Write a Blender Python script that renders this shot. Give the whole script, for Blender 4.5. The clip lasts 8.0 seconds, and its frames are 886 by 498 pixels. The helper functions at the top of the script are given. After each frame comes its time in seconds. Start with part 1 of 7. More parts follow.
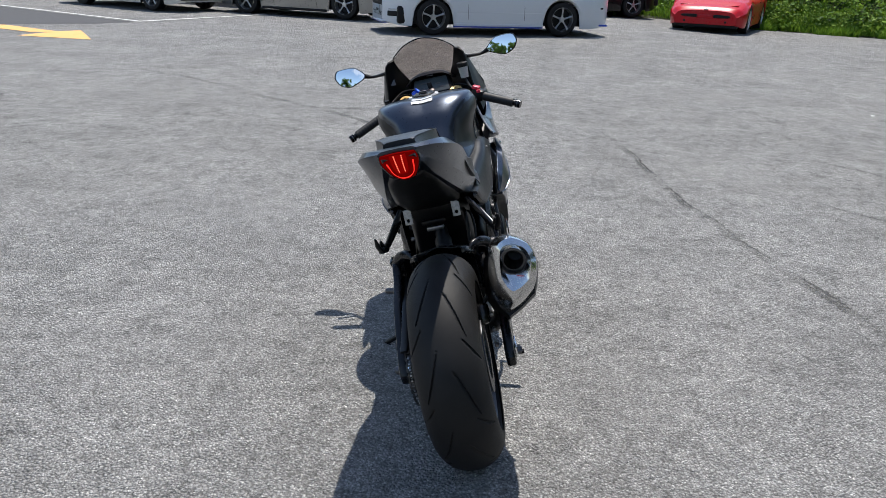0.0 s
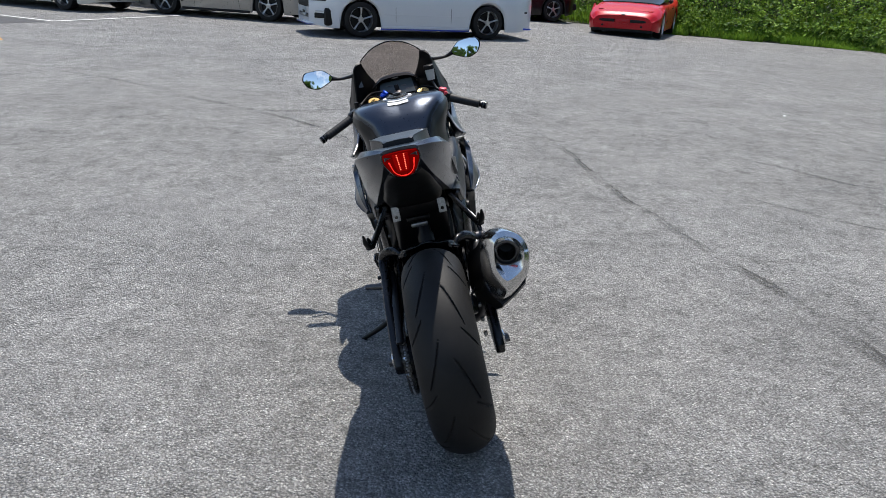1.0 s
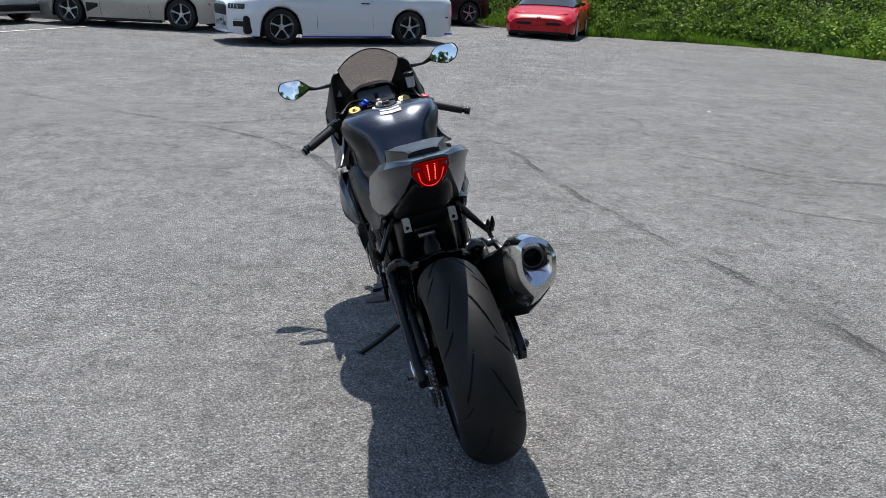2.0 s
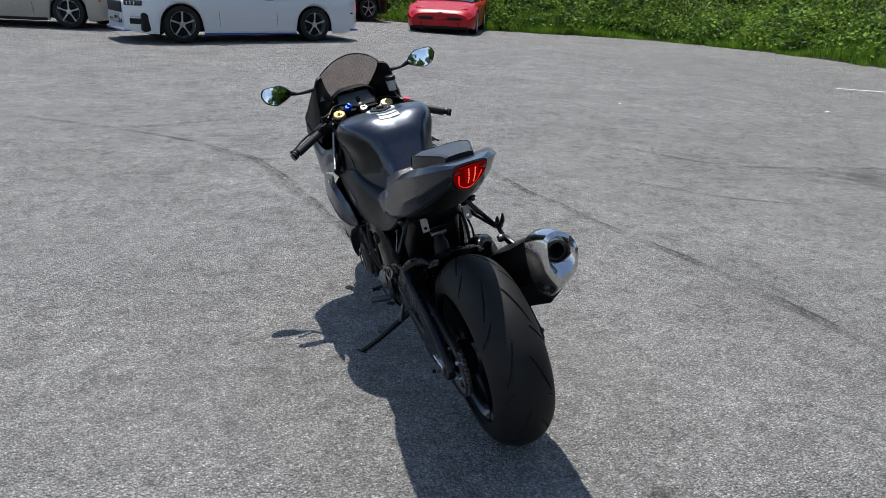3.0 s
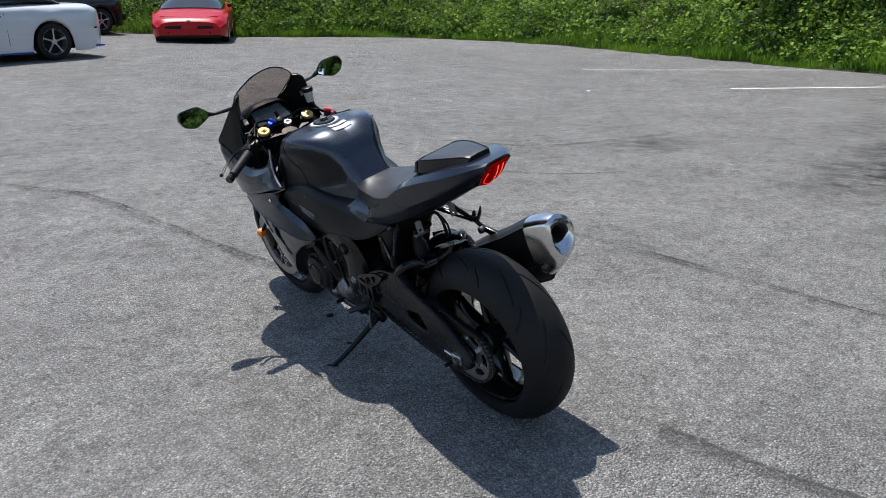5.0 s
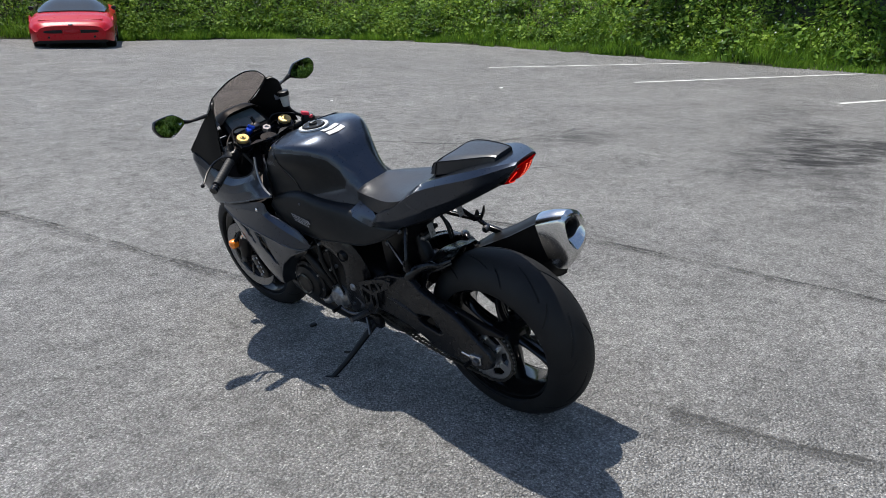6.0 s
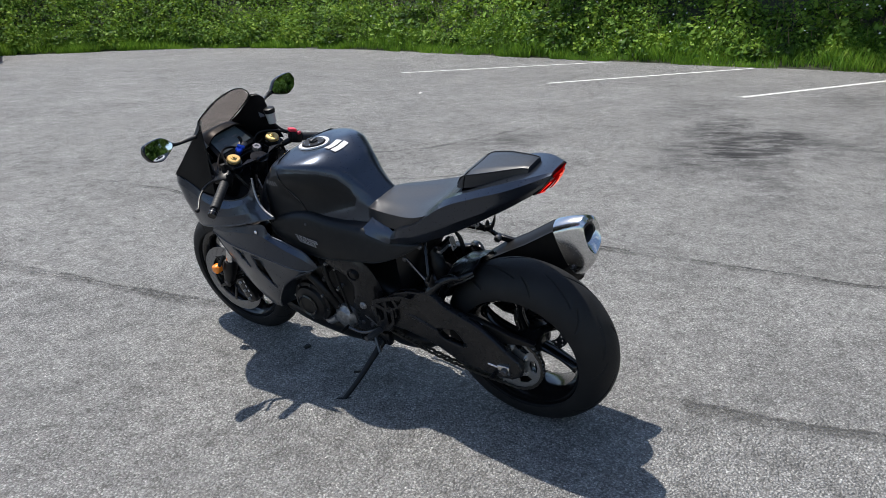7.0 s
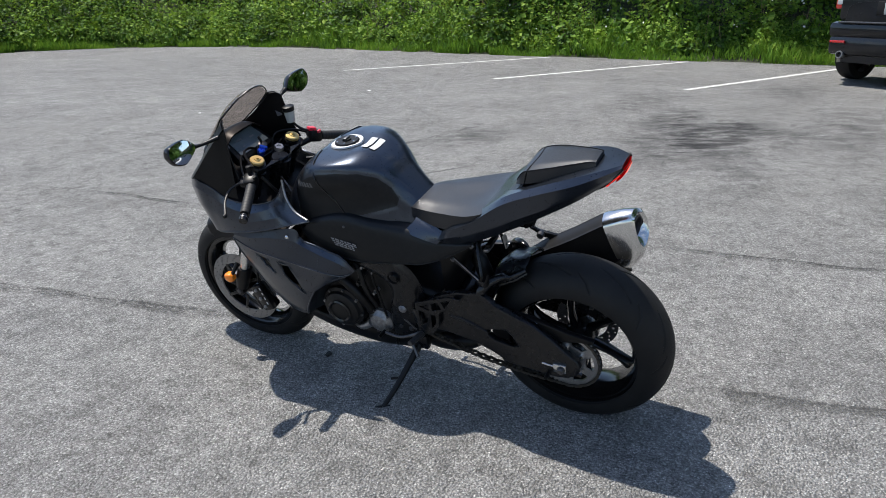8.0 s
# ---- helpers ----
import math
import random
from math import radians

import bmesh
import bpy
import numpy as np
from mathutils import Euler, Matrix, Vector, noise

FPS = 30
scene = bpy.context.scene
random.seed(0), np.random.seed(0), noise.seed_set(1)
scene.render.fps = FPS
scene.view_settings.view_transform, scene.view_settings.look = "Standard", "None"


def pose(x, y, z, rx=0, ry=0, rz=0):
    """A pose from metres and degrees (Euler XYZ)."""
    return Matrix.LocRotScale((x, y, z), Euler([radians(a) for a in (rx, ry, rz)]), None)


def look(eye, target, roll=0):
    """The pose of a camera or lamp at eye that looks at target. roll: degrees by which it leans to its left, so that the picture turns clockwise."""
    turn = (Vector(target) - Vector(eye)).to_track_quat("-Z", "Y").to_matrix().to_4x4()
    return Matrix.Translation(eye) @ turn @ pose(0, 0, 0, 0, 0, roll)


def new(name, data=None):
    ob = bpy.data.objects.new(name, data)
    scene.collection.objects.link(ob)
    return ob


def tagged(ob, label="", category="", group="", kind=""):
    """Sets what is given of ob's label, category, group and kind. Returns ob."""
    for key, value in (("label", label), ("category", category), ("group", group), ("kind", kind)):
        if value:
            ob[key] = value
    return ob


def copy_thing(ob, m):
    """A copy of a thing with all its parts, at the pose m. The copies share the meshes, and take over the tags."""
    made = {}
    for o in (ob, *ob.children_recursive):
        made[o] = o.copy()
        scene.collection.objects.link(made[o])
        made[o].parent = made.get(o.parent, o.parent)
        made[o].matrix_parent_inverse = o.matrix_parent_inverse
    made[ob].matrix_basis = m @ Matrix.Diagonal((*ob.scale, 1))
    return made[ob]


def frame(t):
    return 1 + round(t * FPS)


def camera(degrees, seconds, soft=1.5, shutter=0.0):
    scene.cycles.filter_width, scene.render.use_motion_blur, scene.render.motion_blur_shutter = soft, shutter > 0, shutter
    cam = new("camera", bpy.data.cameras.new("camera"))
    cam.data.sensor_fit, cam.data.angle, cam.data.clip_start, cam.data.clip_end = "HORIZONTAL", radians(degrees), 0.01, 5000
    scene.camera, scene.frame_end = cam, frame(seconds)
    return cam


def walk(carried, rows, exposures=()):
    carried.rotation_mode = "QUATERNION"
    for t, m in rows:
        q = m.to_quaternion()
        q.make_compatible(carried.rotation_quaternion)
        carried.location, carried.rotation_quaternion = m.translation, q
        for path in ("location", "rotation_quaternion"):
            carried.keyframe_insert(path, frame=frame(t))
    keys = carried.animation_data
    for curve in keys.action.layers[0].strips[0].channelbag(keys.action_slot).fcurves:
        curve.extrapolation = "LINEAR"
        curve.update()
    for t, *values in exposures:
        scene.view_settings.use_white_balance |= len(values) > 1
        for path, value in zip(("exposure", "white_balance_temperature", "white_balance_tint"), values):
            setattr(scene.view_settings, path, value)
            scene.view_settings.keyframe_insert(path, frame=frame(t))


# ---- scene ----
cam = camera(61.9, 8.0, 0.55)
PATH = [
    (0, (0.078, 0.058, 1.373), (0.021, 1.925, 0.659), 2.2),
    (0.5, (-0.048, -0.006, 1.382), (0.017, 1.864, 0.675), 3.0),
    (1, (-0.121, -0.04, 1.377), (0.03, 1.827, 0.678), 3.1),
    (1.5, (-0.224, -0.019, 1.376), (0.013, 1.843, 0.686), 2.4),
    (1.7, (-0.292, 0.016, 1.364), (-0.007, 1.874, 0.679), 2.3),
    (2.8, (-0.724, 0.041, 1.393), (-0.138, 1.831, 0.721), 2.7),
    (3, (-0.798, 0.024, 1.402), (-0.167, 1.795, 0.72), 2.5),
    (3.5, (-0.952, 0.057, 1.387), (-0.196, 1.773, 0.691), 1.6),
    (4, (-1.111, 0.169, 1.4), (-0.199, 1.809, 0.706), 0.7),
    (4.5, (-1.286, 0.246, 1.405), (-0.224, 1.798, 0.724), 0.5),
    (4.7, (-1.384, 0.266, 1.411), (-0.266, 1.782, 0.738), 0.4),
    (5.8, (-1.73, 0.528, 1.384), (-0.379, 1.846, 0.723), 0.1),
    (6, (-1.771, 0.592, 1.403), (-0.38, 1.866, 0.739), -0.1),
    (6.5, (-1.849, 0.746, 1.419), (-0.367, 1.916, 0.76), -0.8),
    (7, (-1.996, 0.91, 1.433), (-0.44, 1.98, 0.776), -1.0),
    (7.5, (-2.082, 1.063, 1.425), (-0.479, 2.056, 0.758), -1.2),
    (8, (-2.137, 1.289, 1.42), (-0.482, 2.193, 0.753), -1.1),
]
walk(cam, [(t, look(eye, target, roll)) for t, eye, target, roll in PATH],
     [(0.0, 0.74), (1.5, 0.70), (3.0, 0.54), (4.5, 0.58), (6.5, 0.66), (8.0, 0.78)])

# ---- world, sun, exposure ----
world = bpy.data.worlds.new("sky")
scene.world = world
world.use_nodes = True
sky = world.node_tree.nodes.new("ShaderNodeTexSky")
sky.sky_type, sky.sun_disc = "NISHITA", False
sky.sun_elevation, sky.sun_rotation = radians(67.8), radians(5)
sky.altitude, sky.air_density, sky.dust_density, sky.ozone_density = 50, 1.0, 0.6, 1.2
world.node_tree.nodes["Background"].inputs["Strength"].default_value = 0.115
# fair-weather clouds over a blue sky
way = world.node_tree.nodes.new("ShaderNodeTexCoord").outputs["Generated"]
cloud = world.node_tree.nodes.new("ShaderNodeTexNoise")
cloud.inputs["Scale"].default_value, cloud.inputs["Detail"].default_value, cloud.inputs["Roughness"].default_value = 2.6, 7, 0.6
world.node_tree.links.new(way, cloud.inputs["Vector"])
cover = world.node_tree.nodes.new("ShaderNodeValToRGB")
cover.color_ramp.elements[0].position, cover.color_ramp.elements[1].position = 0.58, 0.76
world.node_tree.links.new(cloud.outputs["Fac"], cover.inputs["Fac"])
blend = world.node_tree.nodes.new("ShaderNodeMix")
blend.data_type = "RGBA"
blend.inputs[7].default_value = (8.6, 8.5, 8.3, 1)
world.node_tree.links.new(cover.outputs["Color"], blend.inputs[0])
world.node_tree.links.new(sky.outputs[0], blend.inputs[6])
world.node_tree.links.new(blend.outputs[2], world.node_tree.nodes["Background"].inputs["Color"])
sun_data = bpy.data.lights.new("sun", "SUN")
sun_data.energy, sun_data.angle, sun_data.color = 4.2, radians(0.55), (1.0, 0.95, 0.875)
sun = new("sun", sun_data)
sun.matrix_world = look((1.1, 12.2, 30), (0, 0, 0))


# ---- materials ----
class Shader:
    """A node material with short helpers."""

    def __init__(self, name):
        self.mat = bpy.data.materials.new(name)
        self.mat.use_nodes = True
        self.tree = self.mat.node_tree
        self.bsdf = self.tree.nodes["Principled BSDF"]
        self.coord = self.node("ShaderNodeTexCoord").outputs["Object"]

    def node(self, kind, **inputs):
        n = self.tree.nodes.new(kind)
        for key, value in inputs.items():
            self.plug(n.inputs[key.replace("_", " ")], value)
        return n

    def plug(self, socket, value):
        if isinstance(value, bpy.types.NodeSocket):
            self.tree.links.new(value, socket)
        else:
            socket.default_value = value

    def put(self, **inputs):
        for key, value in inputs.items():
            self.plug(self.bsdf.inputs[key.replace("_", " ")], value)
        return self

    def noise(self, scale, detail=4.0, rough=0.55, vector=None):
        return self.node("ShaderNodeTexNoise", Vector=vector or self.coord, Scale=scale, Detail=detail, Roughness=rough).outputs["Fac"]

    def cells(self, scale, out="Color", vector=None, feature="F1"):
        n = self.node("ShaderNodeTexVoronoi", Vector=vector or self.coord, Scale=scale)
        n.feature = feature
        return n.outputs[out]

    def ramp(self, fac, *stops):
        n = self.node("ShaderNodeValToRGB", Fac=fac)
        while len(n.color_ramp.elements) < len(stops):
            n.color_ramp.elements.new(0.5)
        for e, (at, col) in zip(n.color_ramp.elements, stops):
            e.position = at
            e.color = (*col, 1) if isinstance(col, tuple) else (col, col, col, 1)
        return n.outputs["Color"]

    def mix(self, fac, a, b, blend="MIX"):
        n = self.tree.nodes.new("ShaderNodeMix")
        n.data_type, n.blend_type = "RGBA", blend
        for i, v in ((0, fac), (6, a), (7, b)):
            if isinstance(v, tuple) and len(v) == 3:
                v = (*v, 1)
            self.plug(n.inputs[i], v)
        return n.outputs[2]

    def math(self, op, a, b=0.0, clamp=False):
        n = self.tree.nodes.new("ShaderNodeMath")
        n.operation, n.use_clamp = op, clamp
        self.plug(n.inputs[0], a)
        self.plug(n.inputs[1], b)
        return n.outputs[0]

    def bump(self, height, strength=0.3, distance=0.002, normal=None):
        n = self.node("ShaderNodeBump", Height=height, Strength=strength, Distance=distance)
        if normal:
            self.plug(n.inputs["Normal"], normal)
        return n.outputs["Normal"]


def plain(name, color, rough=0.5, metal=0.0, grain=0.12, scale=60.0, bump=0.05, coat=0.0, coat_rough=0.05, dirt=0.0, spec=0.5):
    """A surface of one colour with grain, faint uneven gloss and, if asked, dust."""
    s = Shader(name)
    fine = s.noise(scale, 5)
    broad = s.noise(scale * 0.08, 3)
    dark = tuple(c * (1 - grain) for c in color)
    light = tuple(min(1, c * (1 + grain)) for c in color)
    col = s.mix(s.ramp(fine, (0.3, 0.0), (0.7, 1.0)), dark, light)
    if dirt:
        col = s.mix(s.math("MULTIPLY", s.ramp(broad, (0.45, 0.0), (0.75, 1.0)), dirt), col, (0.19, 0.18, 0.165))
    r = s.math("ADD", s.math("MULTIPLY", broad, 0.16), rough - 0.08, True)
    s.put(Base_Color=col, Roughness=r, Metallic=metal, Coat_Weight=coat, Coat_Roughness=coat_rough, Specular_IOR_Level=spec)
    if bump:
        s.put(Normal=s.bump(fine, bump, 0.001))
    return s.mat


def glow(name, color, strength, base=(0.3, 0.02, 0.02)):
    s = Shader(name)
    s.put(Base_Color=(*base, 1), Roughness=0.1, Specular_IOR_Level=0.0, Emission_Color=(*color, 1), Emission_Strength=strength)
    return s.mat


def clear(name, color, rough=0.02, mixed=0.5):
    """Tinted see-through plastic or glass: a thin sheet."""
    s = Shader(name)
    out = s.tree.nodes["Material Output"]
    see = s.node("ShaderNodeBsdfTransparent", Color=(*color, 1))
    s.put(Base_Color=(*(c * 0.25 for c in color), 1), Roughness=rough, Specular_IOR_Level=0.6)
    m = s.node("ShaderNodeMixShader", Fac=mixed)
    s.tree.links.new(see.outputs[0], m.inputs[1])
    s.tree.links.new(s.bsdf.outputs[0], m.inputs[2])
    s.tree.links.new(m.outputs[0], out.inputs["Surface"])
    return s.mat


PAINT = plain("matt_grey_black_paint", (0.040, 0.048, 0.065), 0.30, 0.92, 0.10, 1500, 0.010, 0.40, 0.14, 0.003, 0.45)
KNEE = plain("dark_satin_side_surface", (0.009, 0.0105, 0.0125), 0.40, 0.3, 0.10, 700, 0.02, 0, 0.3, 0.02, 0.3)
BLACK = plain("black_moulded_plastic", (0.0035, 0.0035, 0.004), 0.40, 0, 0.2, 350, 0.08, dirt=0.012, spec=0.24)
GLOSSBLACK = plain("gloss_black_paint", (0.006, 0.006, 0.007), 0.2, 0, 0.1, 200, 0.01, 0.15, 0.08, 0.01, 0.3)
RIMBLACK = plain("gloss_black_wheel_paint", (0.004, 0.004, 0.0045), 0.17, 0, 0.1, 200, 0.02, dirt=0.006, spec=0.5)
SEAT = plain("black_seat_vinyl", (0.007, 0.0085, 0.012), 0.40, 0, 0.12, 1500, 0.10, 0.08, 0.3, dirt=0.006, spec=0.52)
FRAME = plain("black_coated_aluminium", (0.0055, 0.006, 0.0075), 0.27, 0.2, 0.15, 250, 0.05, dirt=0.008, spec=0.45)
ENGINE = plain("black_engine_castings", (0.007, 0.007, 0.0075), 0.40, 0.2, 0.25, 120, 0.15, dirt=0.03, spec=0.3)
DISC = plain("worn_brake_disc_steel", (0.26, 0.26, 0.265), 0.34, 0.9, 0.1, 300, 0.03)
PUMP = plain("stained_aluminium_cover", (0.20, 0.20, 0.205), 0.42, 0.7, 0.35, 90, 0.2, dirt=0.1)
SPROCKET = plain("oily_sprocket_steel", (0.32, 0.32, 0.325), 0.38, 0.85, 0.2, 200, 0.1, dirt=0.1)
STEEL = plain("brushed_steel", (0.66, 0.66, 0.655), 0.22, 1.0, 0.08, 300, 0.03)
CAPSTEEL = plain("brushed_steel_end_cap", (0.60, 0.60, 0.595), 0.18, 1.0, 0.08, 300, 0.03)
CAST = plain("bare_cast_aluminium", (0.30, 0.30, 0.31), 0.40, 0.9, 0.25, 160, 0.15, dirt=0.1)
DARKSTEEL = plain("dull_dark_steel", (0.10, 0.10, 0.105), 0.42, 0.9, 0.25, 200, 0.1, dirt=0.1)
CHAINMAT = plain("greasy_chain_steel", (0.07, 0.065, 0.058), 0.45, 0.8, 0.4, 300, 0.15, dirt=0.25)
GOLD = plain("gold_anodised_metal", (0.62, 0.46, 0.20), 0.52, 1.0, 0.06, 300, 0.02)
BLUE = plain("blue_anodised_metal", (0.02, 0.08, 0.55), 0.3, 0.8, 0.06, 300, 0.02)
REDPART = plain("red_switch_plastic", (0.62, 0.03, 0.06), 0.4, 0, 0.08, 200, 0.02)
WHITEPLASTIC = plain("milky_white_plastic", (0.42, 0.43, 0.42), 0.35, 0, 0.05, 200, 0.02)
DECAL = plain("pale_grey_decal", (0.55, 0.55, 0.56), 0.4, 0, 0.06, 300, 0.0)
LETTER = plain("worn_grey_lettering", (0.22, 0.22, 0.23), 0.45, 0, 0.3, 90, 0.0)
FAINT = plain("faint_grey_decal", (0.10, 0.10, 0.105), 0.4, 0, 0.06, 300, 0.0)
ORANGE = plain("orange_lens", (0.90, 0.24, 0.02), 0.22, 0, 0.05, 200, 0.0, 0.5, 0.05)
REDLENS = plain("red_lens", (0.42, 0.012, 0.010), 0.15, 0, 0.05, 200, 0.0, 0.6, 0.04)
LAMPCORE = glow("deep_red_lamp_core", (1.0, 0.006, 0.004), 0.10, (0.12, 0.002, 0.002))
LAMPGLOW = glow("lit_tail_lamp", (1.0, 0.008, 0.006), 0.05, (0.10, 0.001, 0.001))
LEDGLOW = glow("tail_lamp_led", (1.0, 0.16, 0.10), 1.2)
GRIPRUBBER = plain("black_grip_rubber", (0.008, 0.008, 0.009), 0.62, 0, 0.2, 500, 0.3)
MIRROR = plain("mirror_glass", (0.86, 0.88, 0.90), 0.01, 1.0, 0.0, 10, 0.0)
MIRROR.node_tree.nodes["Principled BSDF"].inputs["Roughness"].default_value = 0.01
for link in list(MIRROR.node_tree.links):
    if link.to_socket.name == "Roughness":
        MIRROR.node_tree.links.remove(link)
SCREEN = clear("smoked_windscreen", (0.80, 0.755, 0.73), 0.03, 0.17)
DASH = plain("dash_display", (0.10, 0.12, 0.13), 0.12, 0, 0.1, 40, 0.0)


def tyre_material(name, base):
    s = Shader(name)
    fine, broad = s.noise(420, 5, 0.7), s.noise(9, 4)
    col = s.mix(fine, tuple(c * 0.7 for c in base), tuple(c * 1.35 for c in base))
    col = s.mix(s.math("MULTIPLY", s.ramp(broad, (0.45, 0), (0.7, 1)), 0.11), col, (0.05, 0.049, 0.047))
    s.put(Base_Color=col, Roughness=0.62, Specular_IOR_Level=0.25, Normal=s.bump(fine, 0.35, 0.0012))
    return s.mat


TYRE = tyre_material("worn_tyre_rubber", (0.0085, 0.0085, 0.009))


def asphalt_material():
    s = Shader("worn_grey_asphalt")
    stones = s.node("ShaderNodeTexVoronoi", Vector=s.coord, Scale=125.0)
    chips = s.node("ShaderNodeTexVoronoi", Vector=s.coord, Scale=230.0)
    tone = s.node("ShaderNodeSeparateColor", Color=stones.outputs["Color"]).outputs[0]
    chip = s.node("ShaderNodeSeparateColor", Color=chips.outputs["Color"]).outputs[0]
    fine, mid, broad, wide = s.noise(420, 3, 0.7), s.noise(30, 6, 0.75), s.noise(1.3, 5, 0.6), s.noise(0.28, 4, 0.55)
    col = s.ramp(tone, (0.0, (0.070, 0.070, 0.071)), (0.32, (0.185, 0.185, 0.185)), (0.70, (0.290, 0.289, 0.286)), (0.92, (0.40, 0.40, 0.395)), (1.0, (0.70, 0.70, 0.69)))
    col = s.mix(0.5, col, s.ramp(chip, (0.0, (0.080, 0.080, 0.081)), (0.45, (0.215, 0.215, 0.215)), (0.84, (0.34, 0.34, 0.336)), (1.0, (0.75, 0.75, 0.74))))
    col = s.mix(s.ramp(fine, (0.58, 0.0), (0.74, 0.6)), col, (0.06, 0.06, 0.06))
    col = s.mix(s.ramp(stones.outputs["Distance"], (0.46, 0.0), (0.78, 0.72)), col, (0.045, 0.044, 0.042))
    col = s.mix(0.34, col, (0.185, 0.184, 0.181))
    col = s.mix(1.0, col, (1.62, 1.605, 1.575), "MULTIPLY")
    fleck = s.noise(115, 4, 0.75)
    col = s.mix(0.55, col, s.ramp(fleck, (0.30, 0.30), (0.45, 0.90), (0.56, 1.05), (0.72, 1.75)), "MULTIPLY")
    col = s.mix(0.45, col, s.ramp(mid, (0.30, 0.35), (0.48, 0.92), (0.7, 1.2)), "MULTIPLY")
    patchy, blotch = s.noise(6.5, 6, 0.7), s.noise(17, 5, 0.75)
    col = s.mix(0.8, col, s.ramp(patchy, (0.32, 0.66), (0.5, 1.0), (0.68, 1.18)), "MULTIPLY")
    col = s.mix(0.6, col, s.ramp(blotch, (0.34, 0.50), (0.46, 1.0), (0.64, 1.25)), "MULTIPLY")
    bend = s.node("ShaderNodeVectorMath", Vector=s.coord)
    bend.operation = "ADD"
    wob = s.node("ShaderNodeTexNoise", Vector=s.coord, Scale=2.4, Detail=5.0, Roughness=0.65)
    s.tree.links.new(wob.outputs["Color"], bend.inputs[1])
    net = s.node("ShaderNodeTexVoronoi", Vector=bend.outputs[0], Scale=0.9)
    net.feature = "DISTANCE_TO_EDGE"
    hair = s.math("MULTIPLY", s.ramp(net.outputs["Distance"], (0.004, 1.0), (0.016, 0.0)), s.ramp(s.noise(0.9, 4, 0.6), (0.50, 0.0), (0.64, 0.7)))
    col = s.mix(s.math("MULTIPLY", hair, s.ramp(fleck, (0.40, 0.2), (0.56, 1.0))), col, (0.045, 0.045, 0.045))
    col = s.mix(0.7, col, s.ramp(broad, (0.3, 0.66), (0.7, 1.06)), "MULTIPLY")
    col = s.mix(0.6, col, s.ramp(wide, (0.3, 0.80), (0.7, 1.0)), "MULTIPLY")
    pos = s.node("ShaderNodeSeparateXYZ", Vector=s.coord)
    warp = s.math("MULTIPLY", s.math("SUBTRACT", s.noise(2.2, 5, 0.65), 0.5), 1.1)

    def blob(x, y, rx, ry, soft=0.5, power=1.0):
        dx = s.math("DIVIDE", s.math("SUBTRACT", pos.outputs[0], x), rx)
        dy = s.math("DIVIDE", s.math("SUBTRACT", pos.outputs[1], y), ry)
        d = s.math("SQRT", s.math("ADD", s.math("MULTIPLY", dx, dx), s.math("MULTIPLY", dy, dy)))
        d = s.math("ADD", d, warp)
        return s.math("MULTIPLY", s.ramp(d, (1 - soft, 1.0), (1.0, 0.0)), power)

    along = s.math("SUBTRACT", s.math("MULTIPLY", pos.outputs[1], 0.88), s.math("MULTIPLY", pos.outputs[0], 0.48))
    over = s.math("ADD", s.math("MULTIPLY", pos.outputs[0], 0.88), s.math("MULTIPLY", pos.outputs[1], 0.48))
    streak = s.node("ShaderNodeCombineXYZ", X=along, Y=s.math("MULTIPLY", over, 2.2))
    drips = s.ramp(s.noise(2.6, 8, 0.72, streak.outputs[0]), (0.40, 0.05), (0.58, 1.0))
    for x, y, rx, ry, power in OIL:
        col = s.mix(s.math("MULTIPLY", drips, blob(x, y, rx * 1.5, ry * 1.5, 0.8, min(1.0, power * 1.2))), col, (0.032, 0.032, 0.033))
    for x, y, rx, ry, power in PALE:
        col = s.mix(blob(x, y, rx, ry, 0.9, power), col, (0.30, 0.295, 0.285))
    pits = s.noise(70, 5, 0.7)
    height = s.math("ADD", s.math("ADD", s.math("MULTIPLY", stones.outputs["Distance"], -0.55), s.math("MULTIPLY", fine, 0.14)), s.math("MULTIPLY", s.math("ADD", tone, pits), 0.5))
    s.put(Base_Color=col, Roughness=s.math("ADD", s.math("MULTIPLY", fine, 0.2), 0.72), Specular_IOR_Level=0.3, Normal=s.bump(height, 1.0, 0.026))
    return s.mat


